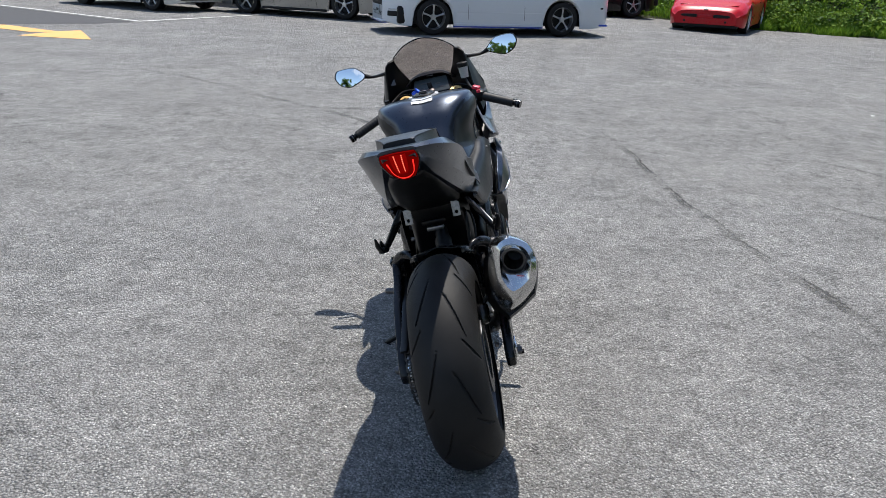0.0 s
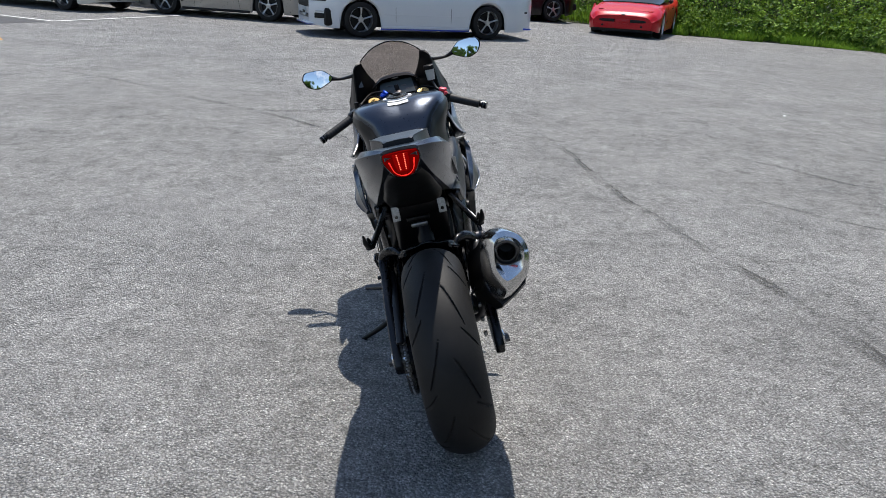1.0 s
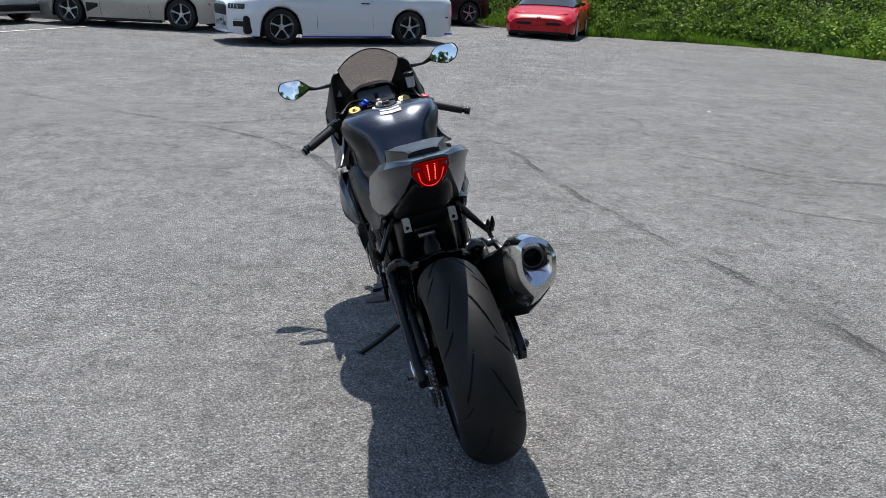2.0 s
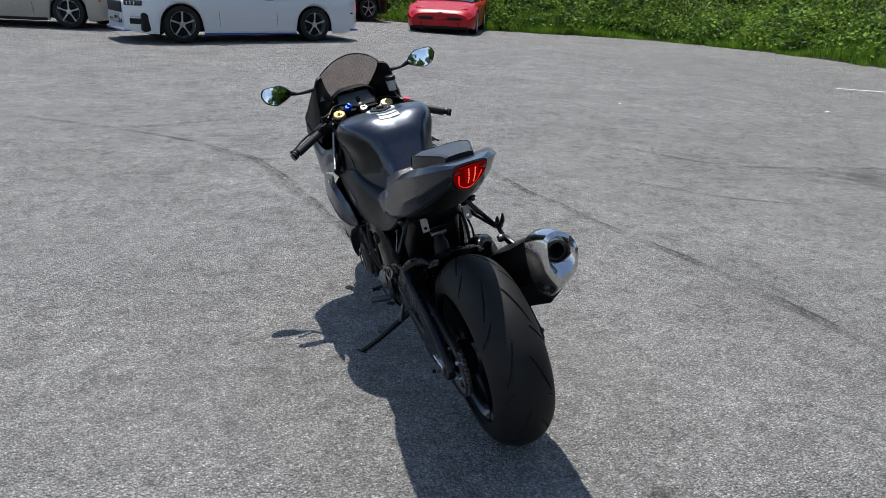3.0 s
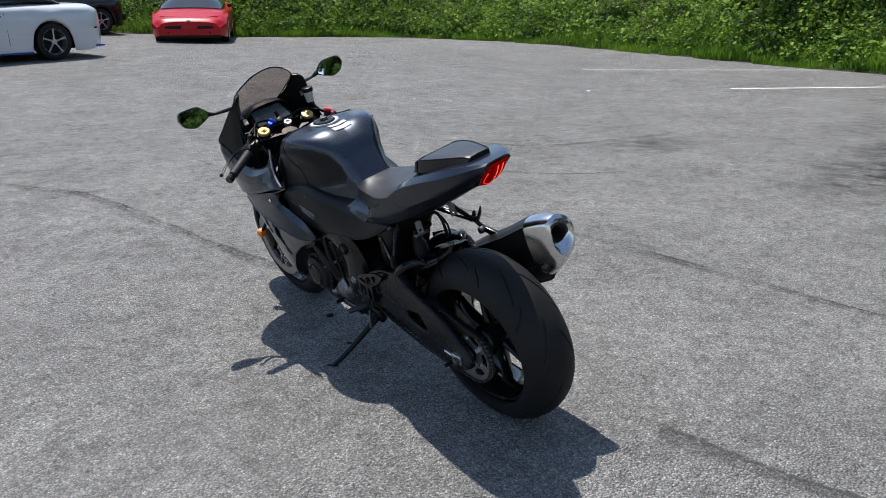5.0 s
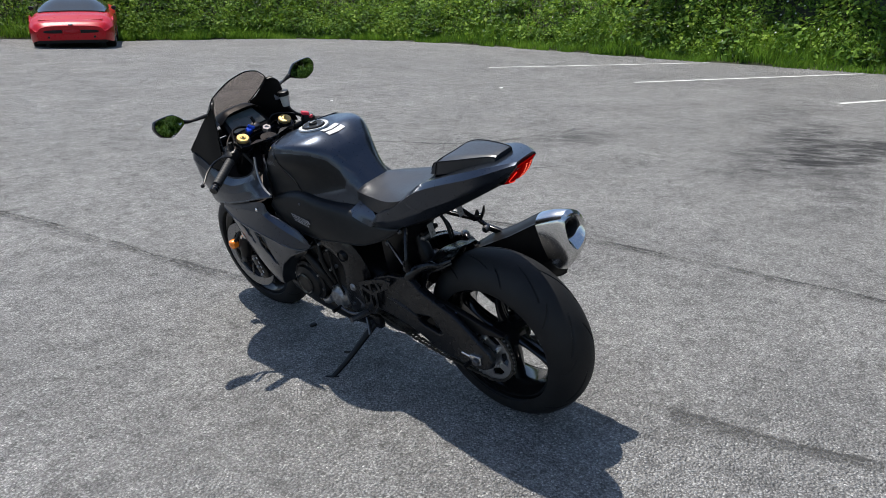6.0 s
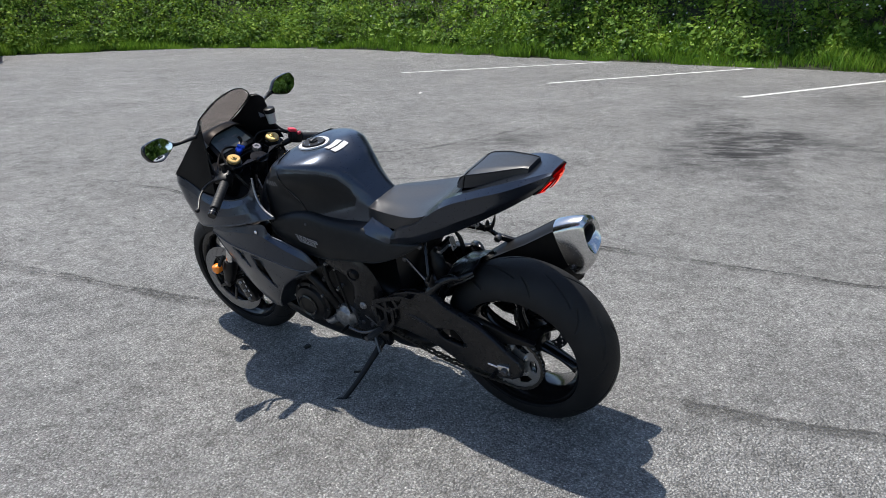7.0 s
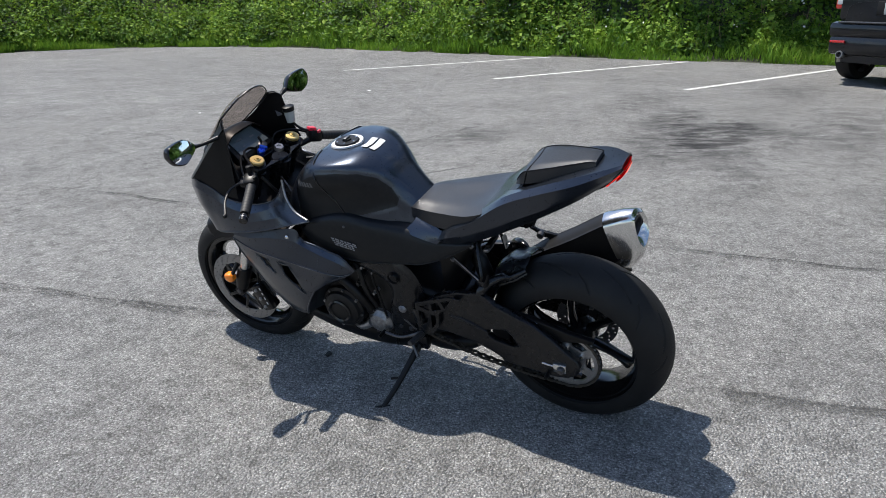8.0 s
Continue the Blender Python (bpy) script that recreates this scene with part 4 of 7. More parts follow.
# belly pan and collector
part("belly_pan", hull([
    at_y(1.06, (0, 0.30), (0.10, 0.30), (0.125, 0.29), (0.10, 0.235), (0, 0.225)),
    at_y(0.92, (0, 0.29), (0.11, 0.29), (0.145, 0.275), (0.11, 0.205), (0, 0.195)),
    at_y(0.75, (0, 0.28), (0.11, 0.275), (0.140, 0.255), (0.11, 0.185), (0, 0.175)),
    at_y(0.60, (0, 0.28), (0.10, 0.27), (0.120, 0.25), (0.10, 0.190), (0, 0.180))], 20, 16), BLACK, bike, "black belly pan under the engine")
part("collector_box", hull([
    at_y(0.60, (0, 0.27), (0.06, 0.265), (0.075, 0.24), (0.06, 0.20), (0, 0.195)),
    at_y(0.52, (0, 0.275), (0.07, 0.27), (0.098, 0.235), (0.07, 0.185), (0, 0.18)),
    at_y(0.42, (0, 0.275), (0.07, 0.27), (0.098, 0.240), (0.07, 0.195), (0, 0.19)),
    at_y(0.36, (0, 0.265), (0.05, 0.26), (0.070, 0.240), (0.05, 0.215), (0, 0.21))], 20, 16), ENGINE, bike, "dark exhaust collector box")
part("exhaust_pipe", tube([(0.05, 0.33, 0.235), (0.13, 0.30, 0.27), (0.155, 0.28, 0.36), (0.158, 0.275, 0.43), (0.166, 0.24, 0.47)], [0.028, 0.028, 0.029, 0.031, 0.036], 16, 24), DARKSTEEL, bike, "dull steel link pipe")

# main frame and side covers
for side in (1, -1):
    spar = [[(side * 0.080, 1.06, 0.850), (side * 0.120, 1.00, 0.835), (side * 0.165, 0.90, 0.740), (side * 0.166, 0.75, 0.670), (side * 0.160, 0.630, 0.640), (side * 0.150, 0.540, 0.590), (side * 0.140, 0.505, 0.500), (side * 0.130, 0.515, 0.410), (side * 0.130, 0.535, 0.320)],
            [(side * 0.095, 1.06, 0.800), (side * 0.150, 0.99, 0.740), (side * 0.176, 0.89, 0.690), (side * 0.174, 0.77, 0.645), (side * 0.170, 0.610, 0.600), (side * 0.166, 0.552, 0.555), (side * 0.162, 0.540, 0.490), (side * 0.158, 0.548, 0.410), (side * 0.150, 0.560, 0.300)],
            [(side * 0.095, 1.05, 0.740), (side * 0.145, 0.97, 0.680), (side * 0.172, 0.88, 0.630), (side * 0.172, 0.78, 0.602), (side * 0.172, 0.670, 0.570), (side * 0.172, 0.612, 0.530), (side * 0.170, 0.603, 0.484), (side * 0.166, 0.625, 0.402), (side * 0.156, 0.640, 0.290)],
            [(side * 0.080, 1.03, 0.690), (side * 0.120, 0.95, 0.640), (side * 0.150, 0.87, 0.605), (side * 0.150, 0.78, 0.575), (side * 0.150, 0.690, 0.548), (side * 0.150, 0.638, 0.515), (side * 0.148, 0.628, 0.470), (side * 0.142, 0.652, 0.395), (side * 0.130, 0.662, 0.290)]]
    frame_side = part("frame_spar", skin(spar, 18, 60, False, 0.006), FRAME, bike, "black aluminium frame spar")
    for y, z, r, x in ((0.586, 0.420, 0.015, 0.168), (0.570, 0.330, 0.010, 0.158), (0.61, 0.335, 0.008, 0.160)):
        part("frame_bolt", lathe([(0.008, 0.0), (0.008, r * 0.45), (0.004, r * 0.5), (0.004, r * 0.8), (0.0, r), (-0.008, r)], (side * x, y, z), ((side, 0, 0), (0, 1, 0), (0, 0, 1)), 20), CAST if r > 0.012 else DARKSTEEL, frame_side, "bright pivot bolt" if r > 0.012 else "")
    part("frame_plug", lathe([(0.002, 0.0), (0.002, 0.012), (-0.004, 0.016), (-0.004, 0.020), (0.002, 0.022), (-0.006, 0.024)], (side * 0.176, 0.592, 0.557), ((side, 0, 0), (0, 1, 0), (0, 0, 1)), 24), BLACK, frame_side)
for side, rows in both([
    [(0.150, 0.884, 0.760), (0.140, 0.814, 0.780), (0.135, 0.757, 0.786), (0.130, 0.714, 0.783), (0.124, 0.654, 0.769), (0.116, 0.595, 0.756), (0.108, 0.526, 0.744), (0.108, 0.468, 0.726), (0.108, 0.418, 0.722), (0.108, 0.358, 0.724), (0.110, 0.292, 0.728)],
    [(0.190, 0.881, 0.749), (0.187, 0.814, 0.768), (0.183, 0.757, 0.774), (0.180, 0.714, 0.771), (0.174, 0.654, 0.757), (0.160, 0.595, 0.746), (0.146, 0.526, 0.730), (0.142, 0.468, 0.713), (0.142, 0.418, 0.710), (0.142, 0.358, 0.714), (0.140, 0.292, 0.721)],
    [(0.200, 0.901, 0.730), (0.199, 0.837, 0.702), (0.195, 0.773, 0.690), (0.190, 0.686, 0.680), (0.178, 0.603, 0.672), (0.166, 0.533, 0.665), (0.158, 0.472, 0.666), (0.152, 0.400, 0.685), (0.149, 0.340, 0.703), (0.142, 0.291, 0.718)],
    [(0.193, 0.920, 0.706), (0.190, 0.874, 0.651), (0.187, 0.793, 0.620), (0.182, 0.693, 0.611), (0.174, 0.594, 0.618), (0.168, 0.535, 0.623), (0.162, 0.486, 0.625), (0.153, 0.417, 0.647), (0.146, 0.355, 0.678), (0.141, 0.298, 0.714)],
    [(0.175, 0.912, 0.696), (0.172, 0.868, 0.640), (0.170, 0.790, 0.609), (0.166, 0.692, 0.601), (0.160, 0.594, 0.608), (0.154, 0.535, 0.613), (0.150, 0.486, 0.616), (0.142, 0.417, 0.640), (0.136, 0.355, 0.672), (0.132, 0.298, 0.710)]]):
    cover = part("side_cover", skin(rows, 18, 44, False, 0.004), KNEE, bike, "dark satin side cover under the tank")
    rnd = random.Random(5)
    for k in range(4):
        y1 = 0.800 - 0.004 * k
        while y1 > 0.712:
            w = rnd.uniform(0.006, 0.016)
            part("lettering_bar", box((0.0012, w, 0.0042), (side * 0.1962, y1 - w / 2, 0.700 - 0.0075 * k - (0.80 - y1) * 0.16), 0.0, pose(0, 0, 0, 12, 0, 0)), LETTER, cover, "pale grey lettering")
            y1 -= w + rnd.uniform(0.002, 0.005)
    part("cover_screw", lathe([(0.002, 0.0), (0.002, 0.004), (-0.003, 0.006)], (side * 0.190, 0.742, 0.748), ((side, 0, 0), (0, 1, 0), (0, 0, 1)), 14), DARKSTEEL, cover)
for side, rows in both([
    [(0.090, 0.506, 0.772), (0.108, 0.460, 0.764), (0.128, 0.410, 0.752), (0.138, 0.385, 0.745)],
    [(0.112, 0.512, 0.758), (0.130, 0.465, 0.748), (0.142, 0.418, 0.736), (0.148, 0.392, 0.728)],
    [(0.140, 0.540, 0.732), (0.148, 0.490, 0.722), (0.152, 0.440, 0.714), (0.153, 0.412, 0.710)]]):
    part("trim_panel", skin(rows, 12, 14, False, 0.004), PAINT, bike, "small matt blue-grey trim panel below the seat")

# tank details
TANK_TOP = np.array([v.co for v in tank.data.vertices if v.co.z > 0.85])


def on_tank(x, y, lift=0.0015):
    """The point of the tank's top above (x, y), lifted a little."""
    d = np.hypot(TANK_TOP[:, 0] - x, TANK_TOP[:, 1] - y)
    near = np.argsort(d)[:4]
    w = 1 / (d[near] + 1e-4)
    return Vector((x, y, float((TANK_TOP[near, 2] * w).sum() / w.sum()) + lift))


def tank_patch(u0, u1, v0, v1, n=8, lift=0.003):
    return grid(bmesh.new(), [[on_tank(u0 + (u1 - u0) * i / n, v0 + (v1 - v0) * j / n, lift) for i in range(n + 1)] for j in range(n + 1)])


ring = []
for r in (0.058, 0.056, 0.050, 0.048, 0.044):
    ring.append([on_tank(r * math.cos(a) * 0.97, 0.795 + r * math.sin(a), 0.0) + Vector((0, 0, 0.0065 if 0.0435 < r < 0.057 else 0.001)) for a in (2 * math.pi * k / 48 for k in range(48))])
cap_top = sum((p.z for p in ring[2]), 0) / 48
part("filler_ring", grid(bmesh.new(), ring, True), DECAL, tank, "pale ring round the fuel filler")
part("filler_cap", lathe([(-0.004, 0.042), (0.004, 0.042), (0.007, 0.039), (0.007, 0.016), (0.012, 0.014), (0.012, 0.0)], (0, 0.795, cap_top - 0.001), "z", 40), BLACK, tank, "black fuel filler cap")
part("cap_lever", bar((-0.014, 0.795, cap_top + 0.013), (0.014, 0.795, cap_top + 0.013), 0.012, 0.006, 0.002), DARKSTEEL, tank)
for k in range(6):
    a = 2 * math.pi * k / 6 + 0.3
    part("cap_screw", lathe([(0.003, 0.0), (0.003, 0.003), (0.0, 0.0035)], (0.033 * math.cos(a), 0.795 + 0.033 * math.sin(a), cap_top + 0.006), "z", 10), STEEL, tank)
part("decal_stripe", tank_patch(-0.036, 0.036, 0.692, 0.716), DECAL, tank, "pale grey decal stripe")
part("decal_stripe", tank_patch(-0.038, 0.038, 0.664, 0.684), DECAL, tank, "pale grey decal stripe")
for side in (1, -1):
    seam = [on_tank(side * x, y, 0.0004) for x, y in ((0.060, 0.862), (0.090, 0.855), (0.120, 0.846), (0.148, 0.836))]
    seam += [on_side(side, y, z, 0.0004) for y, z in ((0.822, 0.925), (0.812, 0.900), (0.797, 0.865), (0.775, 0.825), (0.750, 0.785), (0.728, 0.752))]
    part("tank_seam", tube(seam, 0.0030, 6, 60), GLOSSBLACK, tank, "thin dark seam in the tank cover")
    for k in range(6):
        y0, z0 = 0.842 + 0.013 * k, 0.888 - 0.001 * k
        bm = grid(bmesh.new(), [[on_side(side, y0 + dy + dz * 0.15, z0 + dz, 0.0015) for dy in (0, 0.0045, 0.009)] for dz in (-0.009, -0.003, 0.003, 0.009)])
        part("lettering_bar", bm, FAINT, tank, "dark lettering on the tank")
    # highlight on the cover's front edge, made as a pale tube
    part("tank_edge_highlight", tube([(side * 0.170, 0.974, 0.890), (side * 0.186, 0.961, 0.834), (side * 0.202, 0.924, 0.791), (side * 0.219, 0.862, 0.773)], 0.0042, 8, 24), CAST, bike, "bright strip painted as a highlight along the front of the tank cover")
part("front_tank_cover", skin([
    at_y(0.926, (0, 0.921), (0.06, 0.918), (0.12, 0.900), (0.166, 0.852), (0.170, 0.79), (0.178, 0.735)),
    at_y(0.945, (0, 0.895), (0.06, 0.892), (0.115, 0.885), (0.158, 0.848), (0.176, 0.795), (0.186, 0.738)),
    at_y(0.965, (0, 0.850), (0.06, 0.850), (0.110, 0.850), (0.150, 0.832), (0.172, 0.790), (0.184, 0.736))], 10, 24, True, 0.003), PAINT, bike, "matt grey front cover of the tank")

# tail lamp, undertail
lamp_rows = [[(-0.045, -0.175, 0.984), (0, -0.181, 0.987), (0.045, -0.175, 0.984)], [(-0.046, -0.154, 0.960), (0, -0.166, 0.960), (0.046, -0.154, 0.960)],
             [(-0.034, -0.122, 0.926), (0, -0.136, 0.924), (0.034, -0.122, 0.926)], [(-0.021, -0.098, 0.905), (0, -0.108, 0.902), (0.021, -0.098, 0.905)]]
lamp_rows = [[tuple(Vector(p) + Vector((0, -0.66, -0.75)) * 0.008) for p in r] for r in lamp_rows]
lamp = part("tail_lamp", skin(lamp_rows, 16, 16, False, 0.004), LAMPGLOW, bike, "lit red tail lamp with two rows of points")
down = Vector((0, -0.66, -0.75))
part("lamp_core", skin([[tuple(Vector((sx * f, y, z)) + down * 0.0128) for sx in (-1, 0, 1)] for f, y, z in ((0.020, -0.1798, 0.985), (0.020, -0.1690, 0.962), (0.016, -0.1520, 0.940), (0.011, -0.1420, 0.930))], 8, 6, False, 0.003), LAMPCORE, lamp, "deep red inner lamp housing")
for sx in (-0.0095, 0.0095):
    for k in range(9):
        f = k / 8
        row = spline([(0, -0.1797, 0.984), (0, -0.1690, 0.962), (0, -0.1500, 0.938)], 9)[k]
        p = Vector((sx * (1 - 0.2 * f), row.y, row.z)) + down * 0.0155
        part("light_point", lathe([(-0.003, 0.0), (-0.002, 0.0016), (0.001, 0.0016), (0.003, 0.0)], p, "y", 8), LEDGLOW, lamp)
u_shape = [Vector((x, y, z)) + down * 0.0138 for x, y, z in ((-0.033, -0.160, 0.962), (-0.026, -0.126, 0.929), (-0.014, -0.116, 0.914), (0.0, -0.119, 0.911), (0.014, -0.116, 0.914), (0.026, -0.126, 0.929), (0.033, -0.160, 0.962))]
part("light_guide", tube(u_shape, 0.0020, 8, 30), glow("tail_lamp_guide", (1.0, 0.03, 0.02), 0.6), lamp, "bright red light guide")
rim = [Vector((x, y, z)) + down * 0.008 for x, y, z in ((0.046, -0.176, 0.985), (0.048, -0.153, 0.959), (0.035, -0.121, 0.924), (0.020, -0.096, 0.902), (-0.020, -0.096, 0.902), (-0.035, -0.121, 0.924), (-0.048, -0.153, 0.959), (-0.046, -0.176, 0.985))]
part("lamp_rim", tube(rim, 0.0035, 8, 50), GLOSSBLACK, lamp, "dark rim round the lamp")
undertail = part("undertail", hull([
    at_y(0.34, (0, 0.73), (0.07, 0.73), (0.095, 0.71), (0.075, 0.675), (0, 0.67)),
    at_y(0.20, (0, 0.80), (0.08, 0.79), (0.095, 0.760), (0.070, 0.735), (0, 0.73)),
    at_y(0.08, (0, 0.86), (0.08, 0.85), (0.086, 0.826), (0.065, 0.800), (0, 0.795)),
    at_y(-0.03, (0, 0.90), (0.070, 0.898), (0.072, 0.882), (0.055, 0.864), (0, 0.86)),
    at_y(-0.088, (0, 0.930), (0.050, 0.925), (0.052, 0.912), (0.032, 0.896), (0, 0.894))], 30, 18), BLACK, bike, "black plastic undertail")
for side in (1, -1):
    brk = plate([(-0.012, -0.022), (0.012, -0.022), (0.012, 0.018), (0.006, 0.024), (-0.012, 0.024)], 0.003, Matrix.Translation((side * 0.074, 0.205, 0.706)) @ pose(0, 0, 0, 80, 0, 0), [ring_points(0, -0.009, 0.0055, 14)], 0.0006)
    part("plate_bracket", brk, CAST, bike, "bare metal bracket tab")
for o in (tail, pillion, undertail):
    o.location = (-0.008, 0.010, 0.006)
lamp.location = (-0.008, 0.017, 0.009)
part("inner_fender", hull([
    at_y(0.44, (0, 0.70), (0.07, 0.70), (0.10, 0.66), (0.09, 0.42), (0, 0.40)),
    at_y(0.37, (0, 0.70), (0.07, 0.70), (0.095, 0.66), (0.075, 0.58), (0, 0.57)),
    at_y(0.325, (0, 0.705), (0.06, 0.705), (0.080, 0.68), (0.065, 0.655), (0, 0.65))], 14, 14), BLACK, bike, "black inner fender")
part("rear_shock", lathe([(-0.12, 0.018), (-0.12, 0.026), (-0.09, 0.028), (0.02, 0.028), (0.03, 0.022), (0.12, 0.018)], (0.0, 0.34, 0.55), ((0, 0.3, 0.954), (1, 0, 0), (0, 0.954, -0.3)), 24), BLACK, bike, "rear shock absorber")
for k, (z, y) in enumerate(((0.655, 0.285), (0.628, 0.30))):
    part("tail_clip", box((0.075 - 0.02 * k, 0.02, 0.014), (-0.01, y, z), 0.004), CAST if k else BLACK, bike)

# pillion pegs on their hangers
for side in (1, -1):
    e = Vector((side * 0.172, 0.235 if side > 0 else 0.255, 0.618 if side > 0 else 0.606))
    hanger = bar((side * 0.105, 0.295, 0.712), e, 0.010, 0.016, 0.003)
    bar((side * 0.128, 0.375, 0.645), e - Vector((0, 0, 0.004)), 0.010, 0.014, 0.003, hanger)
    bar(e + Vector((0, 0.012, -0.004)), e + Vector((side * 0.016, -0.022, 0.004)), 0.018, 0.024, 0.005, hanger)
    hang = part("peg_hanger", hanger, FRAME, bike, "slim black pillion peg hanger")
    # pale strip laid on the black hanger in place of light along its edge
    part("hanger_lit_edge", bar((side * 0.131, 0.372, 0.654), e + Vector((side * 0.006, 0.008, 0.006)), 0.004, 0.005, 0.001), CAST, hang)
    for y, z in ((0.298, 0.708), (0.372, 0.646)):
        part("hanger_screw", lathe([(0.004, 0.0), (0.004, 0.006), (0.0, 0.009), (-0.006, 0.009)], (side * 0.135, y, z), ((side, 0, 0), (0, 1, 0), (0, 0, 1)), 14), DARKSTEEL, hang)
    peg = tube([e + Vector((side * 0.010, -0.016, -0.006)), e + Vector((side * 0.018, -0.026, 0.016)), e + Vector((side * 0.021, -0.034, 0.048))], [0.010, 0.010, 0.003], 10, 12, flat=0.6)
    tube([e + Vector((side * 0.006, -0.002, 0.0)), e + Vector((side * 0.010, -0.006, 0.020)), e + Vector((side * 0.010, -0.008, 0.030))], [0.009, 0.007, 0.003], 8, 8, peg)
    part("pillion_peg", peg, BLACK, hang, "folded pillion foot peg")
part("silencer_hanger", bar((0.176, 0.222, 0.612), (0.180, 0.178, 0.585), 0.012, 0.014, 0.003, bar((0.180, 0.182, 0.588), (0.190, 0.120, 0.572), 0.016, 0.022, 0.004)), FRAME, bike, "black silencer hanger")
part("hanger_bolt", lathe([(-0.016, 0.0), (-0.016, 0.010), (-0.012, 0.013), (0.012, 0.013), (0.016, 0.010), (0.016, 0.0)], (0.172, 0.184, 0.588), "x", 20), DARKSTEEL, bike)
part("tail_hose", tube([(0.05, 0.38, 0.60), (0.080, 0.36, 0.650), (0.090, 0.325, 0.655), (0.092, 0.300, 0.62), (0.088, 0.285, 0.565)], 0.006, 8, 30), BLACK, bike)
part("tail_hose", tube([(0.06, 0.38, 0.62), (0.100, 0.35, 0.645), (0.112, 0.310, 0.61), (0.108, 0.290, 0.56)], 0.004, 8, 30), BLACK, bike)

# swingarm, chain drive, rear brake
AX = 0.312
arm_outline = [(0.515, 0.454), (0.443, 0.505), (0.400, 0.525), (0.360, 0.540), (0.315, 0.545), (0.280, 0.552), (0.252, 0.540), (0.225, 0.512), (0.172, 0.489), (0.096, 0.458), (0.041, 0.416), (-0.004, 0.377), (-0.044, 0.345), (-0.055, 0.318), (-0.046, 0.288), (-0.015, 0.268), (0.032, 0.262), (0.100, 0.268), (0.191, 0.278), (0.256, 0.316), (0.322, 0.342), (0.408, 0.359), (0.496, 0.366)]
for side in (1, -1):
    window = [(0.262, 0.404), (0.244, 0.410), (0.191, 0.416), (0.173, 0.395), (0.154, 0.360), (0.176, 0.355), (0.236, 0.367), (0.258, 0.384)]
    arm = part("swingarm", plate(arm_outline, 0.028, side_at(side * 0.156), [window], 0.007), FRAME, bike, "black aluminium swingarm")
    part("arm_brace", tube([(side * 0.155, 0.285, 0.515), (side * 0.149, 0.276, 0.548), (side * 0.128, 0.252, 0.572), (side * 0.102, 0.222, 0.580), (side * 0.088, 0.200, 0.574)], [0.019, 0.018, 0.016, 0.014, 0.008], 14, 28), FRAME, arm, "curved upper brace of the swingarm")
    part("arm_highlight", tube([(side * 0.168, 0.400, 0.440), (side * 0.170, 0.337, 0.428), (side * 0.170, 0.262, 0.398)], [0.004, 0.008, 0.004], 8, 16), FRAME, arm)
    part("chain_adjuster", box((0.012, 0.045, 0.034), (side * 0.172, 0.012, AX - 0.004), 0.004), STEEL, arm, "bright chain adjuster block")
    part("axle_nut", lathe([(0.014, 0.0), (0.014, 0.008), (0.010, 0.010), (0.010, 0.013), (0.0, 0.014)], (side * 0.177, 0.006, AX - 0.004), ((side, 0, 0), (0, 1, 0), (0, 0, 1)), 6 if side > 0 else 24), DARKSTEEL, arm)
    part("adjuster_bolt", tube([(side * 0.172, 0.03, AX - 0.002), (side * 0.172, 0.072, AX + 0.004)], 0.0035, 8), STEEL, arm)
    part("paddock_bobbin", tube([(side * 0.166, 0.055, 0.272), (side * 0.194, 0.055, 0.272)], 0.007, 10), BLACK, arm)
part("arm_cross", tube([(-0.12, 0.40, 0.43), (0.12, 0.40, 0.43)], 0.045, 20), FRAME, bike)
SPR_X = -0.126
teeth = []
for k in range(43 * 4):
    a = 2 * math.pi * k / (43 * 4)
    r = 0.1085 + (0.0045 if k % 4 in (1, 2) else -0.0030)
    teeth.append((r * math.cos(a), AX + r * math.sin(a)))
cut = []
for k in range(6):
    a = 2 * math.pi * k / 6
    cut.append([(r * math.cos(a + b), AX + r * math.sin(a + b)) for r, b in ((0.088, -0.34), (0.090, 0), (0.088, 0.34), (0.066, 0.30), (0.060, 0.0), (0.066, -0.30))])
sprocket = part("sprocket", plate(teeth, 0.006, side_at(SPR_X), cut + [ring_points(0, AX, 0.036, 24)], 0.0008), SPROCKET, rear, "grey steel rear sprocket")
for k in range(6):
    a = 2 * math.pi * (k + 0.5) / 6
    part("sprocket_nut", lathe([(-0.012, 0.0), (-0.012, 0.007), (0.0, 0.008)], (SPR_X - 0.002, 0.058 * math.cos(a), AX + 0.058 * math.sin(a)), "x", 6), STEEL, sprocket)
part("sprocket_carrier", lathe([(0.0, 0.030), (0.0, 0.066), (0.05, 0.060)], (SPR_X + 0.004, 0, AX), "x", 32), FRAME, rear)


